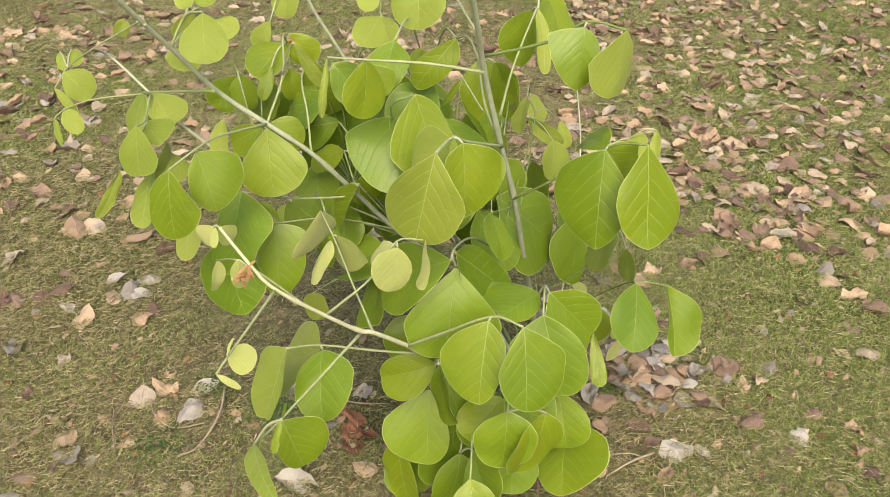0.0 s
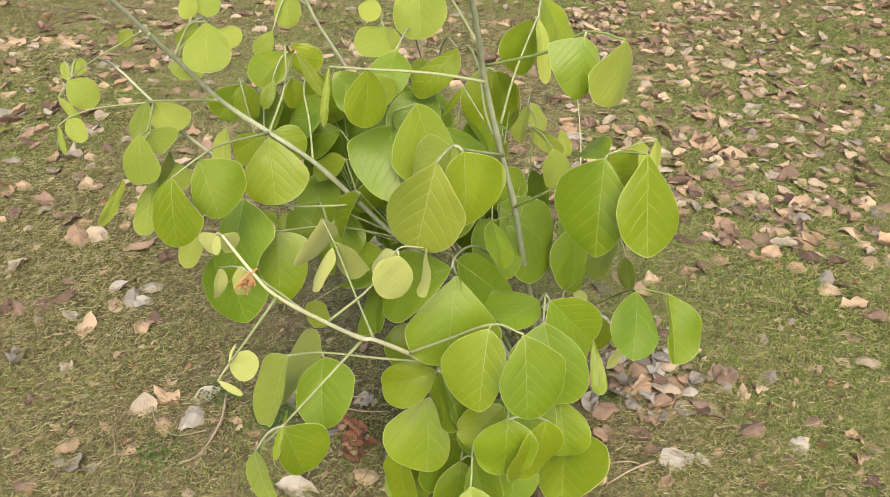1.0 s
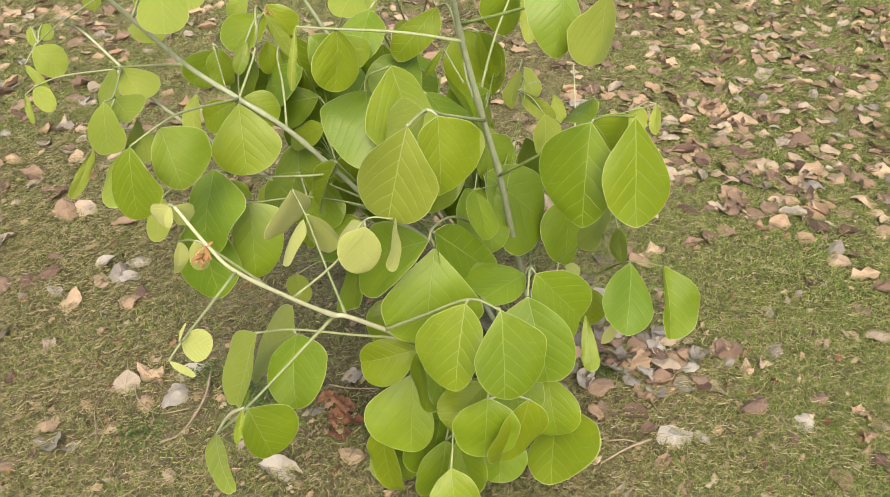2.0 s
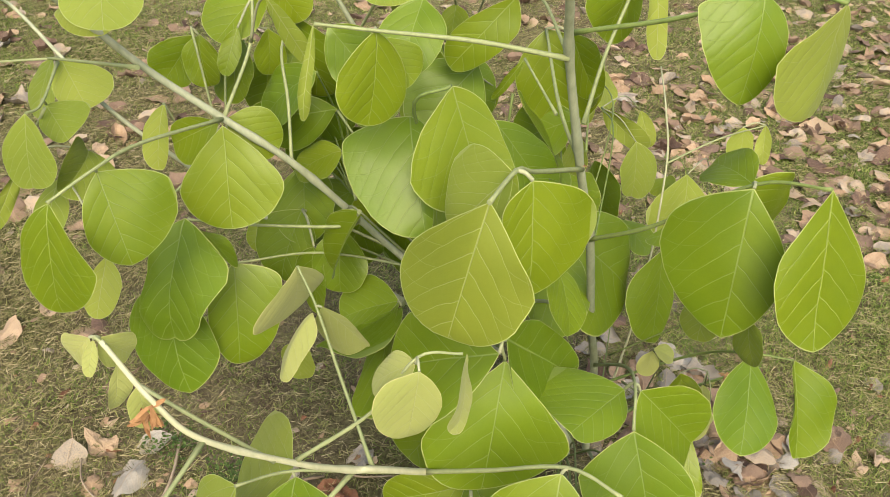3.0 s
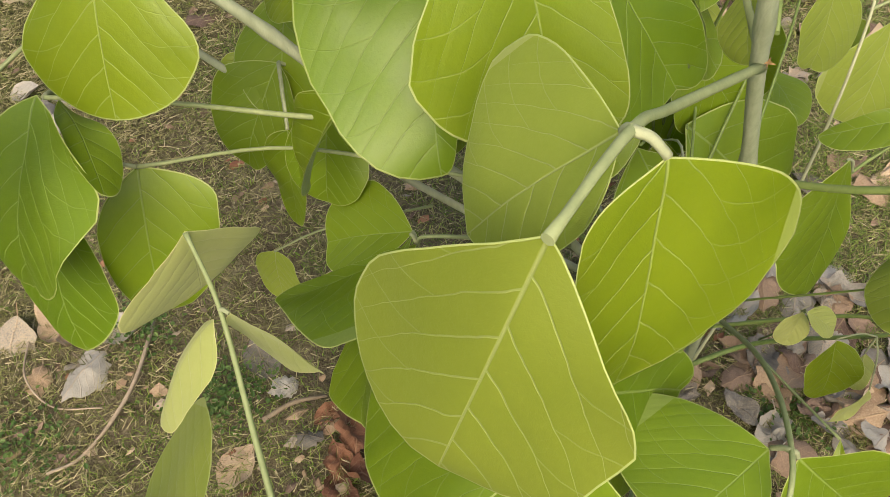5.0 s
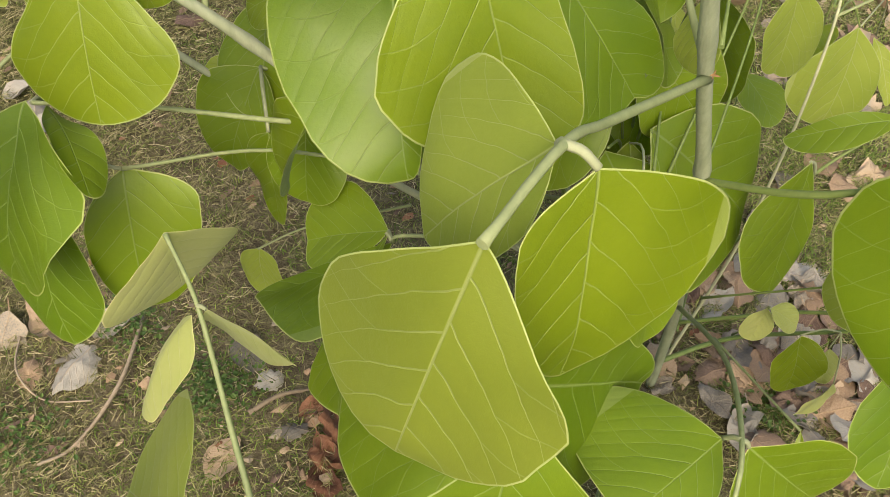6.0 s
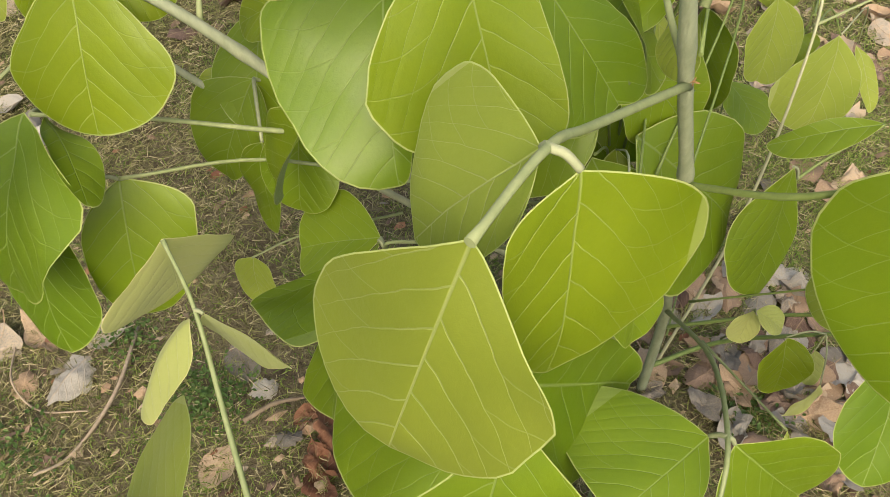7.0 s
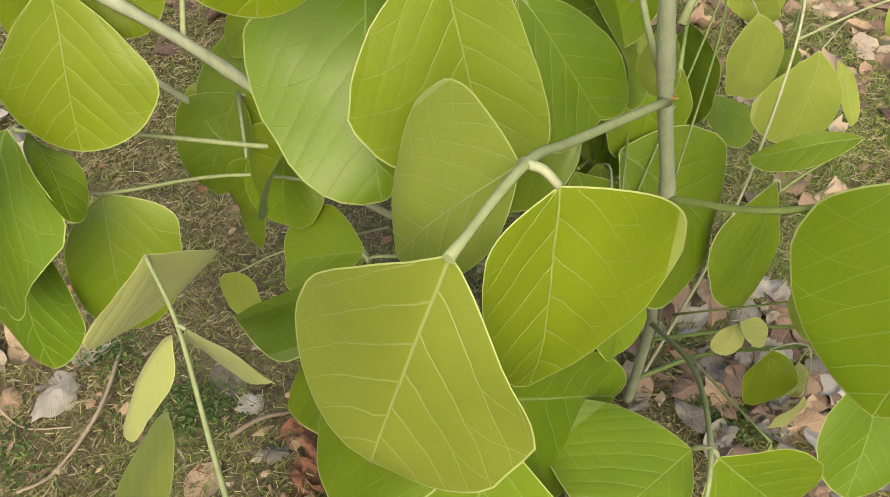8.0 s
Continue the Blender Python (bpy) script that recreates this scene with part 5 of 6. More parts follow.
s = leaf_stalk(shrub, [(-0.220, 1.720, 0.550), (-0.151, 1.746, 0.649), (-0.083, 1.732, 0.709)], 0.0018, 0.0013, material=STALK_SHADE_TINT)
leaflet(s, (-0.083, 1.732, 0.709), (-0.144, 1.719, 0.611), (-0.41, -0.49, 0.77), 0.107, 0.00, (0.52, 0.52), old=True)

s = leaf_stalk(shrub, [(0.100, 1.700, 0.420), (0.076, 1.686, 0.541), (0.053, 1.632, 0.623)], 0.0018, 0.0013, material=STALK_SHADE_TINT)
leaflet(s, (0.053, 1.632, 0.623), (-0.042, 1.617, 0.513), (-0.38, -0.80, 0.47), 0.116, 0.00, (0.52, 0.52), old=True)

s = leaf_stalk(shrub, [(-0.220, 1.720, 0.550), (-0.130, 1.711, 0.703), (-0.040, 1.661, 0.815)], 0.0018, 0.0013, material=STALK_SHADE_TINT)
leaflet(s, (-0.040, 1.661, 0.815), (-0.116, 1.601, 0.735), (0.25, -0.53, 0.81), 0.112, 0.00, (0.52, 0.52), old=True)

s = leaf_stalk(shrub, [(-0.220, 1.720, 0.550), (-0.266, 1.760, 0.564), (-0.311, 1.760, 0.538)], 0.0018, 0.0013, material=STALK_SHADE_TINT)
leaflet(s, (-0.311, 1.760, 0.538), (-0.295, 1.713, 0.444), (-0.02, -0.58, 0.82), 0.083, 0.00, (0.52, 0.52), old=True)

s = leaf_stalk(shrub, [(0.100, 1.700, 0.420), (0.081, 1.676, 0.511), (0.061, 1.613, 0.563)], 0.0018, 0.0013, material=STALK_SHADE_TINT)
leaflet(s, (0.061, 1.613, 0.563), (0.119, 1.516, 0.468), (0.40, -0.62, 0.68), 0.119, 0.00, (0.52, 0.52), old=True)

s = leaf_stalk(shrub, [(-0.220, 1.720, 0.550), (-0.281, 1.791, 0.623), (-0.341, 1.822, 0.655)], 0.0018, 0.0013, material=STALK_SHADE_TINT)
leaflet(s, (-0.341, 1.822, 0.655), (-0.282, 1.817, 0.521), (0.46, -0.47, 0.75), 0.122, 0.00, (0.52, 0.52), old=True)

s = leaf_stalk(shrub, [(-0.080, 1.780, 0.500), (-0.025, 1.797, 0.554), (0.031, 1.775, 0.569)], 0.0018, 0.0013, material=STALK_SHADE_TINT)
leaflet(s, (0.031, 1.775, 0.569), (-0.053, 1.723, 0.519), (-0.09, -0.83, 0.55), 0.092, 0.00, (0.52, 0.52), old=True)

s = leaf_stalk(shrub, [(-0.220, 1.720, 0.550), (-0.207, 1.725, 0.566), (-0.194, 1.690, 0.541)], 0.0018, 0.0013, material=STALK_SHADE_TINT)
leaflet(s, (-0.194, 1.690, 0.541), (-0.240, 1.698, 0.429), (0.35, -0.64, 0.69), 0.106, 0.00, (0.52, 0.52), old=True)

s = leaf_stalk(shrub, [(-0.220, 1.720, 0.550), (-0.162, 1.778, 0.683), (-0.104, 1.796, 0.775)], 0.0018, 0.0013, material=STALK_SHADE_TINT)
leaflet(s, (-0.104, 1.796, 0.775), (-0.023, 1.796, 0.651), (0.38, -0.73, 0.57), 0.117, 0.00, (0.52, 0.52), old=True)

s = leaf_stalk(shrub, [(-0.220, 1.720, 0.550), (-0.241, 1.712, 0.687), (-0.262, 1.663, 0.784)], 0.0018, 0.0013, material=STALK_SHADE_TINT)
leaflet(s, (-0.262, 1.663, 0.784), (-0.340, 1.670, 0.701), (-0.60, -0.54, 0.59), 0.096, 0.00, (0.52, 0.52), old=True)

s = leaf_stalk(shrub, [(-0.220, 1.720, 0.550), (-0.164, 1.733, 0.706), (-0.108, 1.706, 0.822)], 0.0018, 0.0013, material=STALK_SHADE_TINT)
leaflet(s, (-0.108, 1.706, 0.822), (-0.099, 1.755, 0.684), (-0.36, -0.74, 0.56), 0.116, 0.00, (0.52, 0.52), old=True)

s = leaf_stalk(shrub, [(0.100, 1.700, 0.420), (0.088, 1.699, 0.554), (0.076, 1.658, 0.648)], 0.0018, 0.0013, material=STALK_SHADE_TINT)
leaflet(s, (0.076, 1.658, 0.648), (0.148, 1.671, 0.563), (0.15, -0.78, 0.61), 0.104, 0.00, (0.52, 0.52), old=True)

s = leaf_stalk(shrub, [(-0.220, 1.720, 0.550), (-0.201, 1.792, 0.603), (-0.182, 1.823, 0.615)], 0.0018, 0.0013, material=STALK_SHADE_TINT)
leaflet(s, (-0.182, 1.823, 0.615), (-0.270, 1.830, 0.512), (0.38, -0.70, 0.61), 0.125, 0.00, (0.52, 0.52), old=True)

s = leaf_stalk(shrub, [(-0.080, 1.780, 0.500), (-0.006, 1.784, 0.564), (0.068, 1.747, 0.588)], 0.0018, 0.0013, material=STALK_SHADE_TINT)
leaflet(s, (0.068, 1.747, 0.588), (0.132, 1.701, 0.489), (0.06, -0.83, 0.56), 0.106, 0.00, (0.52, 0.52), old=True)

s = leaf_stalk(shrub, [(-0.080, 1.780, 0.500), (-0.006, 1.820, 0.600), (0.068, 1.820, 0.660)], 0.0018, 0.0013, material=STALK_SHADE_TINT)
leaflet(s, (0.068, 1.820, 0.660), (0.067, 1.820, 0.546), (0.10, -0.69, 0.72), 0.106, 0.00, (0.52, 0.52), old=True)

s = leaf_stalk(shrub, [(0.100, 1.700, 0.420), (0.089, 1.757, 0.480), (0.079, 1.775, 0.500)], 0.0018, 0.0013, material=STALK_SHADE_TINT)
leaflet(s, (0.079, 1.775, 0.500), (0.028, 1.801, 0.365), (-0.07, -0.74, 0.67), 0.123, 0.00, (0.52, 0.52), old=True)

s = leaf_stalk(shrub, [(-0.130, 1.640, 0.400), (-0.240, 1.605, 0.375), (-0.294, 1.575, 0.356)], 0.0016, 0.0011)
leaflet(s, (-0.294, 1.575, 0.356), (-0.283, 1.560, 0.293), (-0.35, -0.72, 0.60), 0.062, 0.00, (0.50, 0.50), shoulders=(0.9, 0.9), downy=True)

# shaded older leaves low in the shrub
s = leaf_stalk(shrub, [(0.180, 1.620, 0.080), (0.079, 1.495, 0.280), (-0.011, 1.370, 0.340)], 0.0020, 0.0014, material=STALK_SHADE_TINT)
leaflet(s, (-0.011, 1.370, 0.340), (0.040, 1.320, 0.211), (0.27, -0.78, 0.58), 0.125, 0.00, (0.52, 0.55), shoulders=(0.35, 0.35), old=True, wave=0.05)

s = leaf_stalk(shrub, [(0.180, 1.620, 0.080), (0.140, 1.480, 0.258), (0.110, 1.340, 0.296)], 0.0020, 0.0014, material=STALK_SHADE_TINT)
leaflet(s, (0.110, 1.340, 0.296), (0.064, 1.290, 0.186), (0.01, -0.78, 0.58), 0.120, 0.00, (0.52, 0.55), shoulders=(0.35, 0.35), old=True, wave=0.05)

s = leaf_stalk(shrub, [(0.180, 1.620, 0.080), (0.151, 1.465, 0.294), (0.132, 1.310, 0.368)], 0.0020, 0.0014, material=STALK_SHADE_TINT)
leaflet(s, (0.132, 1.310, 0.368), (0.182, 1.260, 0.261), (0.29, -0.78, 0.58), 0.115, 0.00, (0.52, 0.55), shoulders=(0.35, 0.35), old=True, wave=0.05)

s = leaf_stalk(shrub, [(0.180, 1.620, 0.080), (0.199, 1.475, 0.265), (0.228, 1.330, 0.311)], 0.0020, 0.0014, material=STALK_SHADE_TINT)
leaflet(s, (0.228, 1.330, 0.311), (0.251, 1.280, 0.205), (-0.25, -0.78, 0.58), 0.110, 0.00, (0.52, 0.55), shoulders=(0.35, 0.35), old=True, wave=0.05)

s = leaf_stalk(shrub, [(0.180, 1.620, 0.080), (0.069, 1.535, 0.306), (-0.032, 1.450, 0.392)], 0.0020, 0.0014, material=STALK_SHADE_TINT)
leaflet(s, (-0.032, 1.450, 0.392), (-0.099, 1.400, 0.310), (0.06, -0.78, 0.58), 0.130, 0.00, (0.52, 0.55), shoulders=(0.35, 0.35), old=True, wave=0.05)

s = leaf_stalk(shrub, [(0.180, 1.620, 0.080), (0.036, 1.500, 0.153), (-0.098, 1.380, 0.085)], 0.0020, 0.0014, material=STALK_SHADE_TINT)
leaflet(s, (-0.098, 1.380, 0.085), (-0.051, 1.330, -0.000), (-0.07, -0.78, 0.58), 0.110, 0.00, (0.52, 0.55), shoulders=(0.35, 0.35), old=True, wave=0.05)

s = leaf_stalk(shrub, [(0.180, 1.620, 0.080), (0.157, 1.460, 0.216), (0.143, 1.300, 0.212)], 0.0020, 0.0014, material=STALK_SHADE_TINT)
leaflet(s, (0.143, 1.300, 0.212), (0.143, 1.250, 0.101), (0.18, -0.78, 0.58), 0.110, 0.00, (0.52, 0.55), shoulders=(0.35, 0.35), old=True, wave=0.05)


def withered_bud(parent, place, size, seed):
    """A dried-up flower or shoot: a tuft of curled brown strips."""
    r = random.Random(seed)
    bm = bmesh.new()
    c = Vector(place)
    for _ in range(9):
        d = Vector((r.gauss(0, 1), r.gauss(0, 1), r.gauss(-0.3, 0.8))).normalized()
        s = d.orthogonal().normalized() * size * r.uniform(0.12, 0.22)
        bend = Vector((r.gauss(0, 0.4), r.gauss(0, 0.4), r.gauss(-0.5, 0.4)))
        row = []
        for k in range(5):
            u = k / 4
            p = c + (d * u + bend * u * u * 0.6) * size * r.uniform(0.9, 1.1)
            w = s * math.sin(math.pi * (0.15 + 0.8 * u))
            row.append((bm.verts.new(p - w), bm.verts.new(p + w)))
        for a, b in zip(row, row[1:]):
            bm.faces.new((a[0], a[1], b[1], b[0]))
    return part("withered_bud", bm, WITHERED, parent, "dried orange-brown withered bud")


withered_bud(shrub, (-0.287, 1.043, 0.783), 0.014, 1)
withered_bud(shrub, (-0.292, 1.048, 0.768), 0.013, 2)
withered_bud(shrub, (-0.300, 1.052, 0.757), 0.011, 3)
withered_bud(shrub, (0.089, 1.460, 0.786), 0.004, 4)
withered_bud(shrub, (-0.338, 1.742, 0.868), 0.010, 5)
withered_bud(shrub, (0.43, 1.66, 0.275), 0.013, 6)


# ---- ground ----
def ground_height(x, y):
    even = min(1.0, max(0.0, (4.6 - abs(x)) / 0.6)) * min(1.0, max(0.0, (y + 2.6) / 0.6)) * min(1.0, max(0.0, (6.8 - y) / 0.6))
    return even * (0.018 * noise.noise(Vector((x * 1.3, y * 1.3, 3.1))) + 0.007 * noise.noise(Vector((x * 6, y * 6, 9.0))))


def greenness(x, y):
    """How grassy the lawn is: lush patches among worn soil."""
    g = 0.42 + 0.95 * noise.noise(Vector((x * 0.9 + 4.0, y * 0.9, 0.5))) + 0.45 * noise.noise(Vector((x * 3.3, y * 3.3, 7.5)))
    g += 0.34 * min(1.0, max(0.0, (x - 0.2)))
    g += 0.55 * math.exp(-((x - 1.05) ** 2 / 0.12 + (y - 2.55) ** 2 / 0.16))
    g += 0.60 * math.exp(-((x - 1.35) ** 2 / 0.10 + (y - 2.15) ** 2 / 0.07))
    g -= 0.55 * math.exp(-((x + 0.15) ** 2 / 0.30 + (y - 1.75) ** 2 / 0.25))
    return g


def ground_material():
    m = Nodes("worn_lawn_soil")
    v = m.coord()
    big = m.noise(1.1, 4.0, 0.55, v)
    mid = m.noise(9.0, 6.0, 0.65, v)
    fine = m.noise(95.0, 5.0, 0.7, v)
    soil = m.ramp(m.math("ADD", m.math("MULTIPLY", mid, 0.6), m.math("MULTIPLY", fine, 0.45)), (0.34, (0.040, 0.032, 0.022)), (0.54, (0.165, 0.135, 0.092)), (0.74, (0.36, 0.305, 0.22)))
    moss = m.ramp(fine, (0.36, (0.018, 0.024, 0.006)), (0.70, (0.15, 0.16, 0.05)))
    col = m.mix(m.smooth(m.math("ADD", big, m.math("MULTIPLY", mid, 0.5)), 0.63, 0.98), soil, moss)
    m.set(color=col, rough=0.95, spec=0.1)
    m.bump(m.math("ADD", m.math("MULTIPLY", fine, 0.6), m.noise(240.0, 4.0, 0.7, v)), 0.9, 0.008)
    return m.mat


def steps_out(lo, hi, fine, far):
    """Cell borders: fine within lo..hi, growing out to the horizon."""
    out = list(np.arange(lo, hi + 1e-6, fine))
    d, a, b = fine, lo, hi
    while b < far:
        d *= 1.5
        a, b = a - d, b + d
        out = [a, *out, b]
    return out


def build_ground():
    xs, ys = steps_out(-4.6, 4.6, 0.05, 400), steps_out(-2.6, 6.8, 0.05, 400)
    verts = [(x, y, ground_height(x, y)) for y in ys for x in xs]
    w = len(xs)
    faces = [(j * w + i, j * w + i + 1, (j + 1) * w + i + 1, (j + 1) * w + i) for j in range(len(ys) - 1) for i in range(w - 1)]
    me = bpy.data.meshes.new("ground")
    me.from_pydata(verts, [], faces)
    me.polygons.foreach_set("use_smooth", [True] * len(faces))
    me.materials.append(ground_material())
    return tagged(new("ground", me), "worn lawn of dry soil, thatch and patchy grass", "ground", kind="structure")


build_ground()


def blade_stuff_material(name, *stops, glow=(0.2, 0.3, 0.03), share=0.25, rough=0.6):
    m = Nodes(name)
    r = m.tree.nodes.new("ShaderNodeNewGeometry").outputs["Random Per Island"]
    m.set(color=m.ramp(r, *stops), rough=rough, spec=0.25)
    m.translucent((*glow, 1), share)
    return m.mat


GRASS = blade_stuff_material("grass_blades", (0.0, (0.045, 0.092, 0.014)), (0.40, (0.125, 0.205, 0.038)), (0.75, (0.245, 0.315, 0.078)), (1.0, (0.42, 0.40, 0.17)))
THATCH = blade_stuff_material("dry_thatch", (0.0, (0.050, 0.042, 0.022)), (0.28, (0.13, 0.138, 0.052)), (0.52, (0.22, 0.215, 0.095)), (0.85, (0.36, 0.31, 0.19)), (1.0, (0.54, 0.47, 0.32)), glow=(0.3, 0.27, 0.12), rough=0.8)


GRID = 0.04
GX, GY = np.arange(-6.4, 6.5, GRID), np.arange(-4.6, 8.6, GRID)
HEIGHT_MAP = np.array([[ground_height(x, y) for x in GX] for y in GY])
GREEN_MAP = np.array([[greenness(x, y) for x in GX] for y in GY])


def lookup(table, x, y):
    """Bilinear look-up in a map over the near lawn."""
    u, w = np.clip((x - GX[0]) / GRID, 0, len(GX) - 1.001), np.clip((y - GY[0]) / GRID, 0, len(GY) - 1.001)
    i, j = u.astype(int), w.astype(int)
    u, w = u - i, w - j
    return (table[j, i] * (1 - u) + table[j, i + 1] * u) * (1 - w) + (table[j + 1, i] * (1 - u) + table[j + 1, i + 1] * u) * w


def scatter_blades(name, label, count, seed, material, accept, length, width, upright, tuft=3, bare=0.0, bent=True):
    """Many thousands of short blades in one mesh: bent ones of two faces, or straight ones of a single face."""
    rng = np.random.default_rng(seed)
    m = count * 4 // tuft
    y = 0.80 + 4.6 * rng.random(m) ** 1.35 + rng.normal(0, 0.15, m)
    x = -0.02 + (0.70 + 0.53 * y) * (2 * rng.random(m) - 1) + rng.normal(0, 0.12, m)
    # the lawn goes on all round, thinning out towards the distance
    wide = rng.random(m) < 0.10
    turn, far = rng.random(m) * 2 * np.pi, 6.0 * rng.random(m) ** 0.7
    x, y = np.where(wide, far * np.cos(turn), x), np.where(wide, 1.9 + far * np.sin(turn), y)
    keep = rng.random(m) < accept(lookup(GREEN_MAP, x, y)) * (1 - bare * np.exp(-((x + 0.18) ** 2 / 0.34 + (y - 1.62) ** 2 / 0.20)))
    x, y = x[keep][:count // tuft], y[keep][:count // tuft]
    x, y = np.repeat(x, tuft) + rng.normal(0, 0.011, len(x) * tuft), np.repeat(y, tuft) + rng.normal(0, 0.011, len(y) * tuft)
    k = len(x)
    z = lookup(HEIGHT_MAP, x, y)
    reach = np.abs(y - 1.5)
    ln = length * (0.4 + 1.0 * rng.random(k)) * (1 + 0.10 * reach)
    w = width * (0.6 + 0.8 * rng.random(k)) * (1 + 0.25 * reach)
    a, bend = rng.random(k) * 2 * np.pi, rng.normal(0, 0.6, k)
    el = upright * (0.2 + 1.1 * rng.random(k))
    sx, sy = -np.sin(a) * w / 2, np.cos(a) * w / 2
    low = 0.012 * rng.random(k) * (0.2 if bent else 1.0)
    mx, my, mz = x + np.cos(a) * np.cos(el) * ln * 0.5, y + np.sin(a) * np.cos(el) * ln * 0.5, z + np.sin(el) * ln * 0.5 + low
    el2 = el * rng.uniform(-0.3, 0.8, k)
    tx, ty = mx + np.cos(a + bend) * np.cos(el2) * ln * 0.5, my + np.sin(a + bend) * np.cos(el2) * ln * 0.5
    tz = np.maximum(z + 0.003, mz + np.sin(el2) * ln * 0.5)
    if bent:
        corners, rows = ((x - sx, y - sy, z - 0.003), (x + sx, y + sy, z - 0.003), (mx + sx * 0.85, my + sy * 0.85, mz), (mx - sx * 0.85, my - sy * 0.85, mz), (tx, ty, tz)), ((0, 1, 2, 3), (3, 2, 4))
    else:
        corners, rows = ((x - sx, y - sy, z + low), (x + sx, y + sy, z + low + 0.001), (tx, ty, tz)), ((0, 1, 2),)
    v = np.stack([np.stack(p, 1) for p in corners], 1).reshape(-1, 3)
    size = sum(len(r) for r in rows)
    loops = np.arange(k)[:, None] * len(corners) + np.array([i for r in rows for i in r])
    me = bpy.data.meshes.new(name)
    me.vertices.add(len(v))
    me.vertices.foreach_set("co", v.ravel().astype(np.float32))
    me.loops.add(k * size)
    me.loops.foreach_set("vertex_index", loops.ravel().astype(np.int32))
    me.polygons.add(k * len(rows))
    start = (np.arange(k)[:, None] * size + np.array([0, 4][:len(rows)])).ravel()
    me.polygons.foreach_set("loop_start", start.astype(np.int32))
    me.update(calc_edges=True)
    me.validate()
    me.materials.append(material)
    return tagged(new(name, me), label, "grass", kind="stuff")


scatter_blades("grass", "short patchy green lawn grass with yellowing tips", 400000, 11, GRASS, lambda g: np.clip((g - 0.10) * 1.5, 0.12, 1), 0.022, 0.0014, 0.62, tuft=5)
scatter_blades("dry_grass", "dry straw-coloured thatch lying on the soil", 850000, 12, THATCH, lambda g: np.clip(1.0 - 0.35 * g, 0.3, 1), 0.022, 0.00115, 0.34, tuft=3, bare=0.72, bent=False)


WEED = blade_stuff_material("weed_leaves", (0.0, (0.026, 0.058, 0.016)), (0.6, (0.058, 0.108, 0.032)), (1.0, (0.11, 0.165, 0.05)), share=0.25, rough=0.5)


def weed_patch(cx, cy, spread, count, seed):
    """A mat of small broad-leaved weeds in the bare soil: cupped leaflets on short stems, in one mesh."""
    r = random.Random(seed)
    verts, faces = [], []
    for _ in range(count):
        x, y = r.gauss(cx, spread), r.gauss(cy, spread * 0.8)
        c = Vector((x, y, ground_height(x, y) + r.uniform(0.004, 0.018)))
        a, size = r.uniform(0, 6.28), r.uniform(0.004, 0.009)
        along = Vector((math.cos(a), math.sin(a), r.uniform(-0.2, 0.5))).normalized()
        across = along.cross(Vector((r.gauss(0, 0.3), r.gauss(0, 0.3), 1))).normalized()
        up = across.cross(along)
        o = len(verts)
        for u, w, h in ((0, 0, 0), (0.45, 0.36, 0.12), (0.85, 0.30, 0.10), (1.1, 0, 0), (0.85, -0.30, 0.10), (0.45, -0.36, 0.12)):
            verts.append(tuple(c + (along * u + across * w + up * h) * size))
        faces += [(o, o + 1, o + 2, o + 3), (o, o + 3, o + 4, o + 5)]
    me = bpy.data.meshes.new("weed_patch")
    me.from_pydata(verts, [], faces)
    me.materials.append(WEED)
    return tagged(new("weed_patch", me), "low mat of small dark green weeds in soil", "weeds", kind="stuff")


weed_patch(-0.410, 1.565, 0.035, 420, 1)
weed_patch(-0.640, 1.430, 0.040, 260, 2)
weed_patch(0.400, 1.690, 0.030, 240, 3)
weed_patch(-0.560, 1.640, 0.030, 200, 4)


# ---- fallen leaves ----
def dead_material(name, *stops):
    m = Nodes(name)
    v = m.coord()
    sep = m.tree.nodes.new("ShaderNodeSeparateXYZ")
    uv = m.tree.nodes.new("ShaderNodeUVMap").outputs[0]
    m.put(sep.inputs[0], uv)
    x = m.math("ABSOLUTE", m.math("SUBTRACT", sep.outputs[0], 0.5))
    mid = m.smooth(x, 0.004, 0.02, 1.0, 0.0)
    f = m.math("DIVIDE", m.math("SUBTRACT", sep.outputs[1], m.math("MULTIPLY", x, 0.9)), 0.16)
    near = m.math("SUBTRACT", 0.5, m.math("ABSOLUTE", m.math("SUBTRACT", m.math("FRACT", f), 0.5)))
    ribs = m.math("MAXIMUM", mid, m.math("MULTIPLY", m.smooth(near, 0.01, 0.08, 1.0, 0.0), 0.6))
    rnd = m.math("ADD", m.random(), m.tree.nodes.new("ShaderNodeNewGeometry").outputs["Random Per Island"])
    rnd = m.math("FRACT", rnd)
    tone = m.math("ADD", rnd, m.math("MULTIPLY", m.math("SUBTRACT", m.noise(34.0, 6.0, 0.7, v), 0.5), 0.7))
    col = m.ramp(tone, *stops)
    col = m.mix(m.math("MULTIPLY", ribs, 0.35), col, (0.42, 0.30, 0.19, 1))
    spots = m.smooth(m.noise(160.0, 4.0, 0.7, v), 0.60, 0.70)
    col = m.mix(m.math("MULTIPLY", spots, 0.55), col, (0.09, 0.06, 0.04, 1))
    m.set(color=col, rough=0.75, spec=0.2)
    m.bump(m.math("ADD", ribs, m.noise(140.0, 4.0, vec=v)), 0.55, 0.002)
    m.translucent((0.30, 0.19, 0.09, 1), 0.12)
    return m.mat


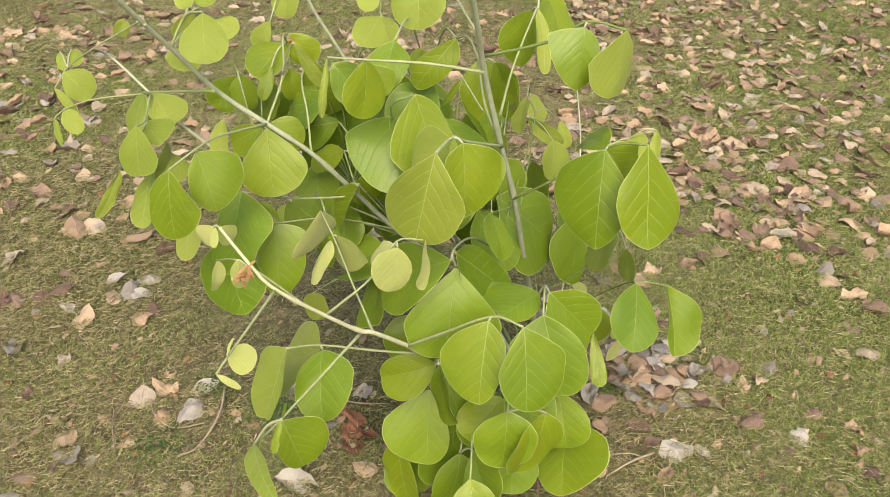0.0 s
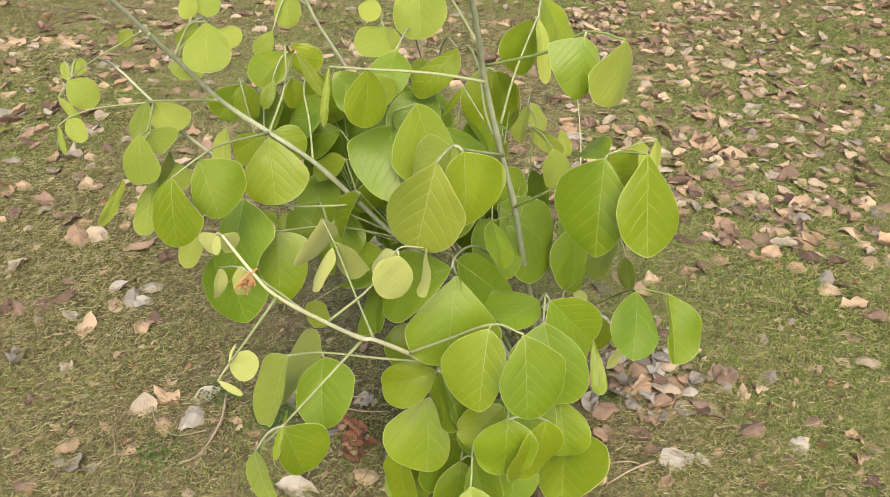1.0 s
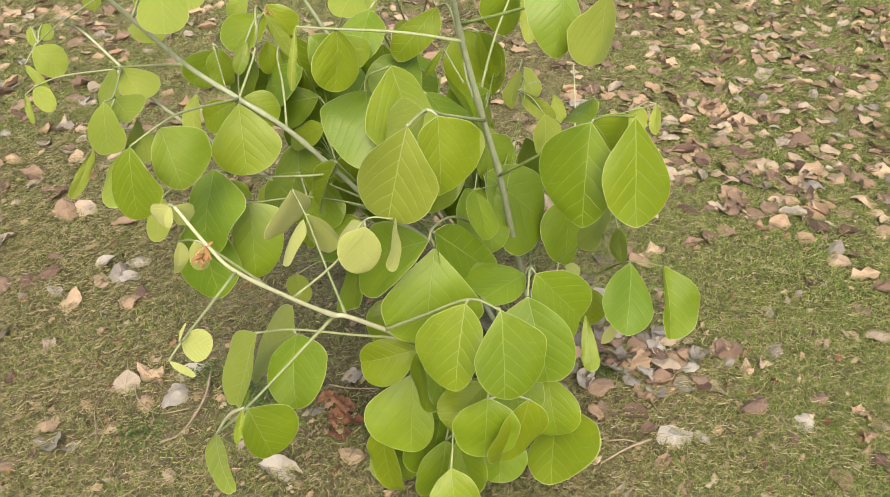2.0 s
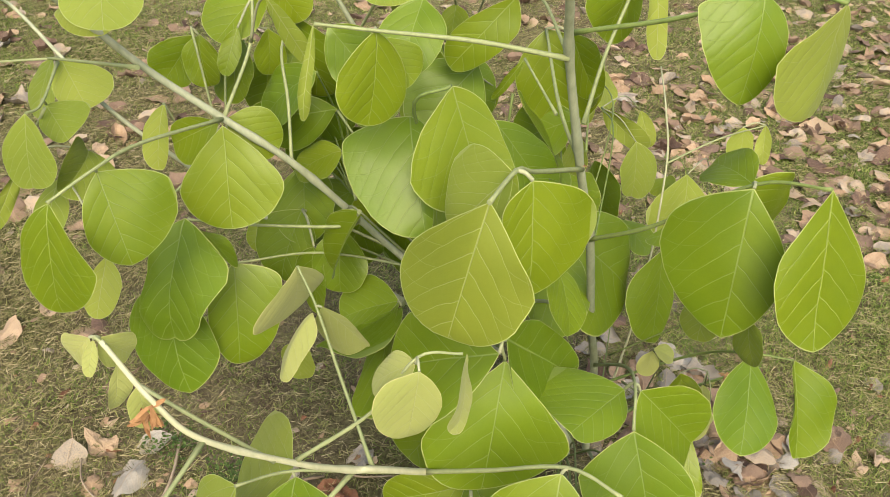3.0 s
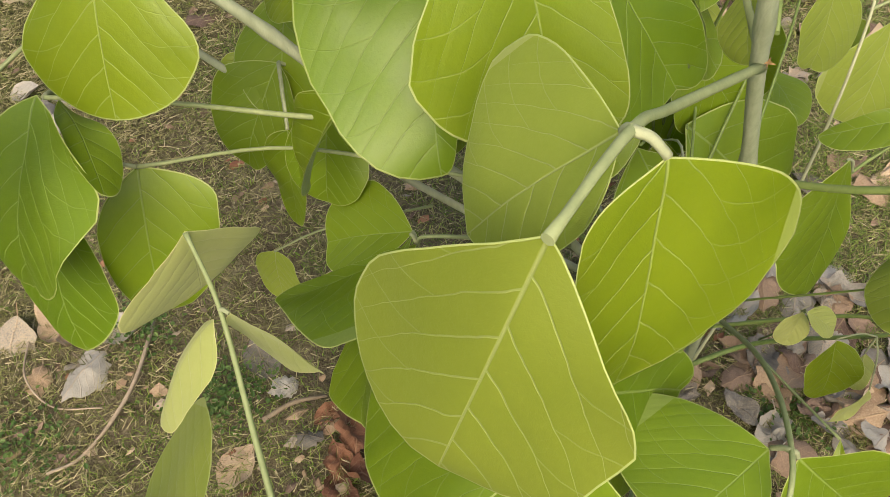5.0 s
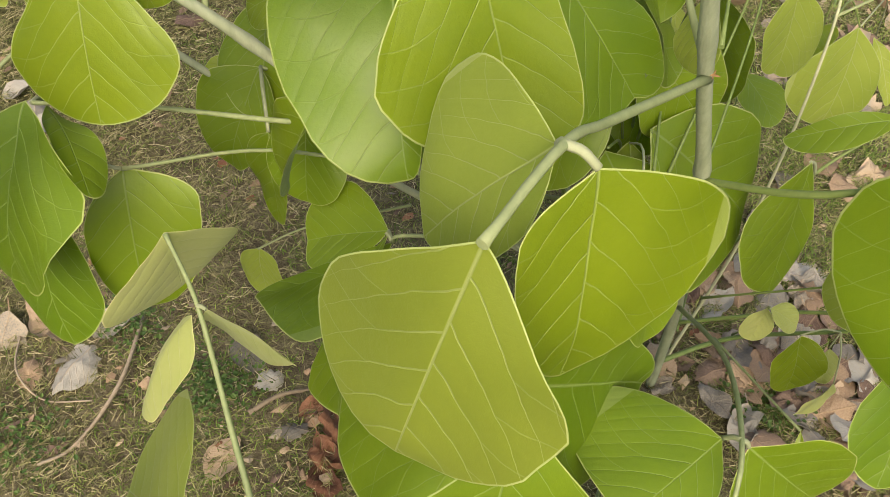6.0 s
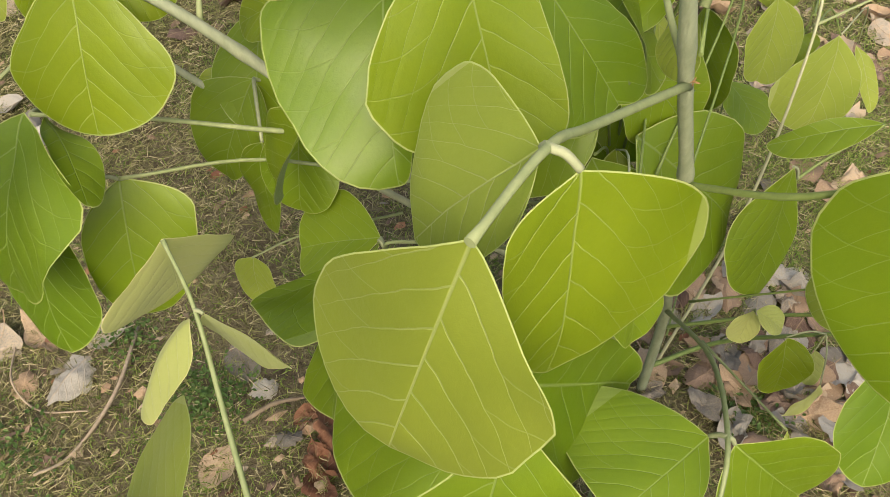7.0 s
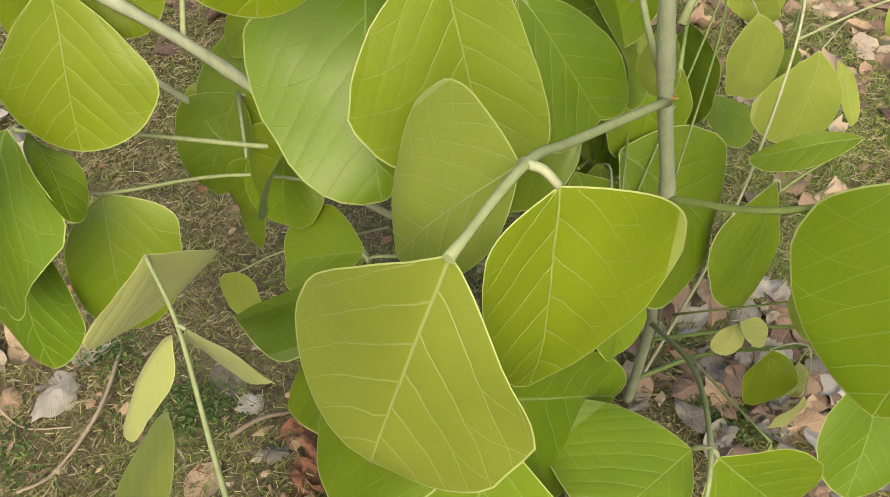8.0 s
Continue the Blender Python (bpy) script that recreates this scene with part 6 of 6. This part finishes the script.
DEAD = dead_material("dead_leaf_brown", (0.0, (0.080, 0.050, 0.042)), (0.20, (0.165, 0.112, 0.092)), (0.38, (0.235, 0.165, 0.130)), (0.55, (0.30, 0.205, 0.140)), (0.75, (0.43, 0.325, 0.235)), (0.90, (0.33, 0.285, 0.240)), (1.0, (0.20, 0.18, 0.165)))
DEAD_RED = dead_material("dead_leaf_red_brown", (0.0, (0.075, 0.032, 0.022)), (0.5, (0.190, 0.085, 0.055)), (1.0, (0.31, 0.165, 0.105)))
DEAD_GREY = dead_material("dead_leaf_grey", (0.0, (0.14, 0.128, 0.118)), (0.5, (0.27, 0.250, 0.232)), (1.0, (0.40, 0.375, 0.345)))


def dead_shape(seed, wide, cup, crumple, ragged, half=13, radii=(0.22, 0.42, 0.60, 0.75, 0.88, 1.0)):
    """Vertices, faces and flat coordinates of a dried leaf one unit long: cupped along the midrib, crumpled, rolled and ragged at the edge,
    with a short stalk."""
    rnd = random.Random(seed)
    N = 2 * half
    edge = []
    for i in range(N):
        k = i if i <= half else N - i
        a, b = half_outline(k / half, rnd.uniform(0.45, 0.55), 0.45, 0.15)
        edge.append([a * wide / 2 * (1 if i <= half else -1), b])
    off = Vector((seed * 3.7, seed * 1.3, 0))
    for e in edge:
        q = Vector((e[0], e[1] - 0.5, 0))
        k = 1 + ragged * (noise.noise(q * 4 + off) + 0.7 * noise.noise(q * 11 + off))
        e[0], e[1] = e[0] * k, 0.5 + (e[1] - 0.5) * (0.5 + 0.5 * k)
    edge[half][1] += 0.10
    pts = [(0, 0.5, 0)] + [(x * r, 0.5 + (y - 0.5) * r, r) for r in radii for x, y in edge]
    twist, roll = rnd.uniform(-0.9, 0.9), rnd.uniform(-0.5, 0.9)
    verts, uvs = [], []
    for x, y, r in pts:
        q = Vector((x, y - 0.5, 0))
        z = 0.75 * cup * (0.75 * abs(x) + 1.2 * x * x + 0.8 * (y - 0.5) ** 2)
        z += 0.75 * crumple * (0.55 * noise.noise(q * 2.6 + off) + 0.35 * abs(noise.noise(q * 6 + off)) + 0.12 * noise.noise(q * 14 + off))
        z += roll * max(0.0, r - 0.55) ** 2 * (0.4 + 1.2 * noise.noise(q * 2.2 - off))
        px = x * (1 - 0.55 * abs(cup) * abs(x) - 0.12 * crumple) + crumple * 0.10 * noise.noise(q * 5 + off * 2)
        py = y - 0.5 + crumple * 0.10 * noise.noise(q * 5 - off * 2)
        a = twist * (y - 0.5)
        verts.append((px * math.cos(a) - z * math.sin(a), py, px * math.sin(a) + z * math.cos(a)))
        uvs.append((x + 0.5, y))
    faces = [(0, 1 + j, 1 + (j + 1) % N) for j in range(N)]
    for i in range(len(radii) - 1):
        o = 1 + i * N
        faces += [(o + j, o + N + j, o + N + (j + 1) % N, o + (j + 1) % N) for j in range(N)]
    o = len(verts)
    bx, by, bz = verts[1 + (len(radii) - 1) * N]
    verts += [(bx - 0.012, by, bz), (bx + 0.012, by, bz), (bx + 0.05, by - 0.22, bz + 0.02), (bx + 0.03, by - 0.22, bz + 0.02)]
    uvs += [(0.5, 0)] * 4
    faces.append((o, o + 1, o + 2, o + 3))
    low = sorted(v[2] for v in verts)[len(verts) // 12]
    return [(a, b, c - low) for a, b, c in verts], faces, uvs


DEAD_KINDS = ((0.80, 0.20, 0.18, 0.14), (0.90, -0.30, 0.26, 0.18), (0.75, 0.55, 0.35, 0.26), (0.85, -0.15, 0.22, 0.38), (0.70, 0.80, 0.55, 0.20),
              (0.95, 0.12, 0.18, 0.24), (0.80, -0.50, 0.36, 0.30), (0.90, 0.40, 0.60, 0.42), (0.72, 0.35, 0.65, 0.36), (0.85, -0.30, 0.28, 0.18))
DEAD_SHAPES = [dead_shape(40 + i, *k) for i, k in enumerate(DEAD_KINDS)]
FAR_SHAPES = [dead_shape(60 + i, *k, half=7, radii=(0.45, 0.8, 1.0)) for i, k in enumerate(DEAD_KINDS)]


def dead_mesh(i, material):
    v, f, uv = DEAD_SHAPES[i]
    me = bpy.data.meshes.new("fallen_leaf")
    me.from_pydata(v, [], f)
    me.polygons.foreach_set("use_smooth", [True] * len(f))
    lay = me.uv_layers.new(name="flat")
    for lp in me.loops:
        lay.data[lp.index].uv = uv[lp.vertex_index]
    me.materials.append(material)
    return me


BROWN_MESH = [dead_mesh(i, DEAD) for i in range(len(DEAD_SHAPES))]
RED_MESH = [dead_mesh(i, DEAD_RED) for i in (4, 7, 8)]
GREY_MESH = [dead_mesh(i, DEAD_GREY) for i in range(len(DEAD_SHAPES))]
TAKEN = []


def leaf_pose(x, y, size, turn, rnd, lift=0.004):
    n = Vector((rnd.gauss(0, 0.22), rnd.gauss(0, 0.22), 1)).normalized()
    q = n.to_track_quat("Z", "Y").to_matrix().to_4x4()
    return Matrix.Translation((x, y, ground_height(x, y) + lift)) @ q @ Matrix.Rotation(radians(turn), 4, "Z") @ Matrix.Scale(size * 0.92, 4)


def fallen_leaf(shape, x, y, size, turn, grey=False, lift=0.004, red=False):
    rnd = random.Random(len(TAKEN) * 13 + 5)
    meshes = RED_MESH if red else GREY_MESH if grey else BROWN_MESH
    ob = new("fallen_leaf", meshes[shape % len(meshes)])
    ob.matrix_world = leaf_pose(x, y, size, turn, rnd, lift)
    TAKEN.append((x, y))
    if red:
        return tagged(ob, "crumpled red-brown fallen leaf heaped under the shrub", "fallen leaf", "fallen leaves on the lawn")
    return tagged(ob, "grey weathered fallen leaf on the lawn" if grey else "curled dry brown fallen leaf on the lawn", "fallen leaf", "fallen leaves on the lawn")


def litter(x, y):
    """How thickly the fallen leaves lie."""
    d = 0.10 + 0.16 * max(0.0, noise.noise(Vector((x * 2.2 + 9, y * 2.2, 1.5))))
    d += 0.75 * min(1.0, max(0.0, (x + 0.1) / 0.7)) * min(1.0, max(0.0, (y - 2.0) / 0.8)) * (0.12 + 2.6 * max(0.0, 0.10 + noise.noise(Vector((x * 1.9, y * 1.9, 4.4)))))
    d += 0.75 * min(1.0, max(0.0, (y - 2.5) / 1.0)) * (0.12 + 1.7 * max(0.0, noise.noise(Vector((x * 1.6 + 3, y * 1.6, 2.2)))))
    d += 2.2 * math.exp(-((x - 0.42) ** 2 / 0.05 + (y - 1.78) ** 2 / 0.04))
    return d


fallen_leaf(3, -2.200, 4.155, 0.134, 303)
fallen_leaf(8, -1.863, 3.541, 0.091, 66, True)
fallen_leaf(5, -1.826, 3.294, 0.135, 309, True)
fallen_leaf(7, -1.679, 3.336, 0.087, 320, True)
fallen_leaf(9, -1.672, 3.153, 0.095, 33, True)
fallen_leaf(9, -1.642, 3.032, 0.092, 6)
fallen_leaf(7, -1.497, 2.919, 0.090, 132)
fallen_leaf(8, -1.441, 3.172, 0.096, 119, True)
fallen_leaf(3, -1.641, 2.883, 0.078, 240, True)
fallen_leaf(8, -1.534, 2.624, 0.083, 281)
fallen_leaf(7, -1.443, 2.472, 0.069, 203)
fallen_leaf(2, -1.357, 2.505, 0.080, 118, True)
fallen_leaf(2, -1.249, 2.448, 0.108, 267)
fallen_leaf(6, -1.182, 2.345, 0.114, 7)
fallen_leaf(1, -0.979, 2.307, 0.113, 81)
fallen_leaf(9, -0.869, 2.093, 0.079, 21, True)
fallen_leaf(4, -0.864, 2.248, 0.083, 15)
fallen_leaf(4, -1.304, 2.173, 0.081, 242)
fallen_leaf(9, -1.116, 2.108, 0.062, 198)
fallen_leaf(6, -1.215, 1.974, 0.084, 202)
fallen_leaf(9, -1.137, 1.979, 0.076, 227)
fallen_leaf(2, -1.055, 1.943, 0.058, 187, True)
fallen_leaf(1, -0.994, 1.894, 0.090, 18)
fallen_leaf(2, -0.941, 1.990, 0.076, 253)
fallen_leaf(3, -0.835, 1.908, 0.090, 132)
fallen_leaf(6, -0.806, 1.941, 0.066, 320)
fallen_leaf(4, -1.121, 1.761, 0.093, 215, True)
fallen_leaf(8, -0.973, 1.723, 0.061, 197)
fallen_leaf(9, -0.731, 1.581, 0.094, 179)
fallen_leaf(8, -0.677, 1.610, 0.088, 299)
fallen_leaf(6, -0.606, 1.553, 0.093, 299, True)
fallen_leaf(3, -0.668, 1.531, 0.054, 172)
fallen_leaf(0, -0.586, 1.635, 0.074, 143, True)
fallen_leaf(9, -0.866, 1.451, 0.082, 343)
fallen_leaf(2, -0.839, 1.400, 0.094, 357, True)
fallen_leaf(5, -0.796, 1.388, 0.053, 277, True)
fallen_leaf(9, -0.721, 1.447, 0.049, 291)
fallen_leaf(1, -0.908, 1.338, 0.065, 335)
fallen_leaf(3, -0.913, 1.280, 0.070, 324, True)
fallen_leaf(9, -0.550, 1.322, 0.039, 136)
fallen_leaf(4, -0.314, 1.346, 0.098, 63, True)
fallen_leaf(1, -0.168, 1.392, 0.064, 246)
fallen_leaf(7, -0.198, 1.627, 0.071, 45, True)
fallen_leaf(0, -0.372, 1.632, 0.078, 150, True)
fallen_leaf(6, -0.268, 1.520, 0.051, 212, True)
fallen_leaf(1, -0.448, 1.515, 0.037, 22)
fallen_leaf(9, 0.511, 3.259, 0.110, 314, True)
fallen_leaf(0, 0.585, 3.415, 0.132, 193)
fallen_leaf(9, 0.592, 2.181, 0.105, 169)
fallen_leaf(8, 0.636, 2.230, 0.092, 142)
fallen_leaf(8, 0.426, 1.801, 0.098, 120, True)
fallen_leaf(0, 0.535, 1.783, 0.079, 158)
fallen_leaf(0, 0.446, 1.741, 0.077, 39, True)
fallen_leaf(1, 0.483, 1.697, 0.100, 307)
fallen_leaf(8, 0.569, 1.762, 0.070, 16, True)
fallen_leaf(3, 0.600, 1.737, 0.074, 208)
fallen_leaf(4, 0.646, 1.744, 0.071, 312, True)
fallen_leaf(4, 0.572, 1.671, 0.083, 79)
fallen_leaf(0, 0.601, 1.640, 0.077, 173, True)
fallen_leaf(5, 0.680, 1.635, 0.077, 184)
fallen_leaf(2, 0.717, 1.721, 0.064, 193, True)
fallen_leaf(6, 0.754, 1.583, 0.084, 235)
fallen_leaf(8, 0.813, 1.735, 0.074, 197)
fallen_leaf(9, 0.851, 1.777, 0.060, 348, True)
fallen_leaf(8, 0.767, 1.702, 0.058, 52)
fallen_leaf(9, 0.544, 1.476, 0.092, 259, True)
fallen_leaf(4, 0.508, 1.395, 0.059, 220)
fallen_leaf(3, 0.857, 1.538, 0.066, 154, True)
fallen_leaf(6, 0.911, 1.614, 0.056, 132)
fallen_leaf(8, 1.006, 1.572, 0.067, 155)
fallen_leaf(8, 0.988, 1.507, 0.073, 173)
fallen_leaf(0, 1.037, 1.535, 0.057, 212)
fallen_leaf(9, 0.984, 1.443, 0.074, 161)
fallen_leaf(0, 0.883, 1.372, 0.072, 192)
fallen_leaf(9, 0.611, 1.479, 0.044, 301, True)
fallen_leaf(2, 0.480, 1.484, 0.067, 30)
fallen_leaf(5, 0.402, 1.544, 0.063, 238)
fallen_leaf(5, 0.541, 2.240, 0.074, 347)
fallen_leaf(5, 0.471, 2.174, 0.065, 311, True)
fallen_leaf(4, 0.759, 2.269, 0.071, 250)
fallen_leaf(0, 0.810, 2.295, 0.083, 301)
fallen_leaf(0, 0.883, 1.942, 0.053, 346, True)
fallen_leaf(0, 1.039, 2.074, 0.066, 189)
fallen_leaf(4, 1.204, 2.112, 0.085, 321)
fallen_leaf(7, 1.249, 2.058, 0.076, 152)
fallen_leaf(9, 1.160, 2.185, 0.087, 307)
fallen_leaf(5, 1.210, 2.219, 0.066, 90)
fallen_leaf(5, 1.147, 1.967, 0.054, 94)
fallen_leaf(5, 1.098, 2.300, 0.071, 189)
fallen_leaf(9, 1.163, 2.384, 0.106, 135)
fallen_leaf(4, 1.239, 2.342, 0.084, 193)
fallen_leaf(1, 1.166, 2.241, 0.077, 13, True)
fallen_leaf(9, 1.151, 1.858, 0.087, 350)
fallen_leaf(2, 1.069, 1.853, 0.061, 158)
fallen_leaf(8, 1.063, 3.195, 0.150, 113)
fallen_leaf(4, 1.128, 3.137, 0.124, 122)
fallen_leaf(5, 1.004, 2.959, 0.086, 95)
fallen_leaf(6, 1.067, 2.899, 0.103, 332)
fallen_leaf(1, 0.955, 2.572, 0.098, 52)
fallen_leaf(9, 0.842, 2.490, 0.084, 164)
fallen_leaf(5, 1.093, 2.644, 0.079, 345, True)
fallen_leaf(3, 1.126, 2.546, 0.077, 224)
fallen_leaf(2, 1.269, 2.738, 0.116, 40)
fallen_leaf(5, 1.322, 2.717, 0.106, 332)
fallen_leaf(3, 1.447, 2.710, 0.093, 291)
fallen_leaf(7, 1.292, 2.981, 0.119, 138)
fallen_leaf(3, 1.398, 2.942, 0.100, 61)
fallen_leaf(0, 1.588, 2.956, 0.100, 271)
fallen_leaf(3, 1.380, 2.563, 0.106, 161)
fallen_leaf(9, 1.470, 2.569, 0.090, 93)
fallen_leaf(4, 0.990, 2.359, 0.073, 174)
fallen_leaf(1, 0.878, 2.352, 0.084, 317)

# a red-brown crumpled heap under the shrub
fallen_leaf(0, -0.247, 1.563, 0.055, 40, red=True, lift=0.004)
fallen_leaf(1, -0.213, 1.537, 0.070, 100, red=True, lift=0.012)
fallen_leaf(2, -0.219, 1.496, 0.072, 170, red=True, lift=0.004)
fallen_leaf(3, -0.183, 1.481, 0.070, 60, red=True, lift=0.012)
fallen_leaf(4, -0.205, 1.454, 0.060, 290, red=True, lift=0.004)

# dry leaves lying thick beside the stem
fallen_leaf(0, -0.351, 1.465, 0.075, 200)
fallen_leaf(3, -0.324, 1.591, 0.050, 30, True)
fallen_leaf(6, 0.373, 1.917, 0.100, 20)
fallen_leaf(9, 0.449, 1.987, 0.090, 120, True)
fallen_leaf(2, 0.333, 1.856, 0.085, 75, True)
fallen_leaf(5, 0.391, 1.817, 0.090, 300)
fallen_leaf(8, 0.362, 1.769, 0.070, 210)
fallen_leaf(1, 0.382, 1.727, 0.085, 20)
fallen_leaf(4, 0.469, 1.728, 0.090, 140, True)
fallen_leaf(7, 0.506, 1.711, 0.080, 260)
fallen_leaf(0, 0.526, 1.849, 0.080, 330)
fallen_leaf(3, 0.538, 1.798, 0.080, 60, True)
fallen_leaf(6, 0.310, 1.898, 0.070, 180)
fallen_leaf(9, 0.495, 1.953, 0.090, 40, True)
fallen_leaf(2, 0.527, 1.613, 0.070, 10, True)
fallen_leaf(5, 0.564, 1.642, 0.080, 130)
fallen_leaf(8, 0.500, 1.590, 0.070, 250)
fallen_leaf(1, 0.423, 1.891, 0.080, 90, True)
fallen_leaf(4, 0.272, 1.736, 0.060, 200)
fallen_leaf(7, 0.246, 1.691, 0.050, 30)

# the pile beside and behind the stem, and clusters on the open lawn
pile = random.Random(31)
for cx, cy, wide, deep, count in ((0.56, 1.74, 0.10, 0.08, 34), (0.38, 1.86, 0.09, 0.10, 22), (1.30, 2.78, 0.16, 0.10, 8), (-1.05, 2.05, 0.14, 0.10, 5)):
    for k in range(count):
        x, y = pile.gauss(cx, wide), pile.gauss(cy, deep)
        fallen_leaf(pile.randrange(10), x, y, pile.uniform(0.055, 0.095), pile.uniform(0, 360), pile.random() < 0.3, 0.004 + 0.012 * pile.random())

rnd = random.Random(77)
loose, tries = 0, 0
while loose < 90 and tries < 20000:
    tries += 1
    y = rnd.uniform(0.9, 3.4)
    x = rnd.uniform(-0.75 - 0.5 * y, 0.75 + 0.5 * y)
    if rnd.random() > litter(x, y) * (0.8 if x > 0 else 0.35) or any((x - a) ** 2 + (y - b) ** 2 < 0.0022 for a, b in TAKEN):
        continue
    fallen_leaf(rnd.randrange(10), x, y, rnd.uniform(0.035, 0.08), rnd.uniform(0, 360), rnd.random() < 0.25)
    loose += 1


def leaf_litter():
    """The farther fallen leaves, in one mesh."""
    verts, faces, uvs = [], [], []
    made = 0
    while made < 3700:
        y = rnd.uniform(2.35, 6.3)
        x = rnd.uniform(-1.0 - 0.6 * y, 1.0 + 0.6 * y)
        if rnd.random() < 0.12:
            x, y = rnd.uniform(-4.5, 4.5), rnd.uniform(-2.4, 6.5)
            if abs(x) < 1.6 and 0.7 < y < 2.4:
                continue
        if rnd.random() > litter(x, y) * 0.8 + (0.30 if x > 0.8 else 0.05):
            continue
        v, f, uv = FAR_SHAPES[rnd.randrange(10)]
        m = leaf_pose(x, y, rnd.uniform(0.045, 0.095), rnd.uniform(0, 360), rnd)
        o = len(verts)
        verts += [tuple(m @ Vector(p)) for p in v]
        faces += [tuple(i + o for i in q) for q in f]
        uvs += uv
        made += 1
    me = bpy.data.meshes.new("leaf_litter")
    me.from_pydata(verts, [], faces)
    me.polygons.foreach_set("use_smooth", [True] * len(faces))
    lay = me.uv_layers.new(name="flat")
    lay.data.foreach_set("uv", np.array(uvs, dtype=np.float32)[[lp.vertex_index for lp in me.loops]].ravel())
    me.materials.append(DEAD)
    return tagged(new("leaf_litter", me), "dense scatter of dry brown fallen leaves farther off", "leaf litter", kind="stuff")


leaf_litter()


def leaf_fragments():
    """Crumbled bits of dry leaf among the thatch, in one mesh."""
    bits = random.Random(21)
    verts, faces = [], []
    for _ in range(4500):
        y = 0.85 + 4.2 * bits.random() ** 1.5
        x = bits.uniform(-0.75 - 0.5 * y, 0.75 + 0.5 * y)
        s = bits.uniform(0.003, 0.015)
        c = Vector((x, y, ground_height(x, y) + 0.006))
        n = Vector((bits.gauss(0, 0.5), bits.gauss(0, 0.5), 1)).normalized()
        u = n.orthogonal().normalized()
        w = n.cross(u)
        o, k = len(verts), 6
        for j in range(k):
            a, r = 2 * math.pi * j / k + bits.uniform(-0.3, 0.3), s * bits.uniform(0.45, 1.15)
            verts.append(tuple(c + u * (math.cos(a) * r * 1.3) + w * (math.sin(a) * r * 0.8) + n * bits.uniform(-0.2, 0.2) * s))
        verts.append(tuple(c + n * 0.25 * s))
        faces += [(o + j, o + (j + 1) % k, o + k) for j in range(k)]
    me = bpy.data.meshes.new("leaf_fragments")
    me.from_pydata(verts, [], faces)
    me.materials.append(DEAD)
    me.materials.append(DEAD_RED)
    me.polygons.foreach_set("material_index", [int(i // 6 % 7 == 0) for i in range(len(faces))])
    return tagged(new("leaf_fragments", me), "small crumbled bits of dry brown leaf", "leaf litter", kind="stuff")


leaf_fragments()


# ---- fallen twigs ----
TWIG = plain_material("dry_twig_bark", (0.14, 0.105, 0.078), (0.34, 0.275, 0.21), 60, 0.9, 0.1, 0.6, 0.002, streak=3)


def fallen_twig(points, r0, r1, label):
    bm = bmesh.new()
    tube(bm, [(x, y, ground_height(x, y) + z) for x, y, z in points], r0, r1, 7, 6, rough=0.12)
    ob = part("fallen_twig", bm, TWIG, None)
    return tagged(ob, label, "twig", "fallen twigs on the lawn")


fallen_twig([(-0.544, 1.654, 0.008), (-0.530, 1.534, 0.020), (-0.557, 1.441, 0.008), (-0.587, 1.399, 0.020)], 0.0035, 0.0022, "thick curved brown dry vine stem on the soil")
fallen_twig([(-0.713, 1.594, 0.008), (-0.682, 1.527, 0.020), (-0.631, 1.497, 0.008), (-0.557, 1.504, 0.020)], 0.0018, 0.0012, "thin curved dry stem lying on the lawn")
fallen_twig([(-0.739, 1.415, 0.008), (-0.773, 1.503, 0.020), (-0.773, 1.591, 0.008)], 0.0018, 0.0012, "thin curved dry stem lying on the lawn")
fallen_twig([(0.492, 1.465, 0.008), (0.429, 1.421, 0.020), (0.370, 1.385, 0.008)], 0.0034, 0.0020, "straight pale dry twig beside fallen leaves")
fallen_twig([(0.384, 1.448, 0.008), (0.434, 1.445, 0.020), (0.480, 1.440, 0.008)], 0.0018, 0.0012, "thin pale dry twig beside fallen leaves")
fallen_twig([(-0.251, 1.606, 0.008), (-0.194, 1.587, 0.020), (-0.133, 1.606, 0.008)], 0.0020, 0.0014, "thin bent dry twig under the shrub")
fallen_twig([(-0.338, 1.534, 0.008), (-0.300, 1.563, 0.020), (-0.260, 1.588, 0.008)], 0.0040, 0.0026, "straight pale dry twig under the shrub")
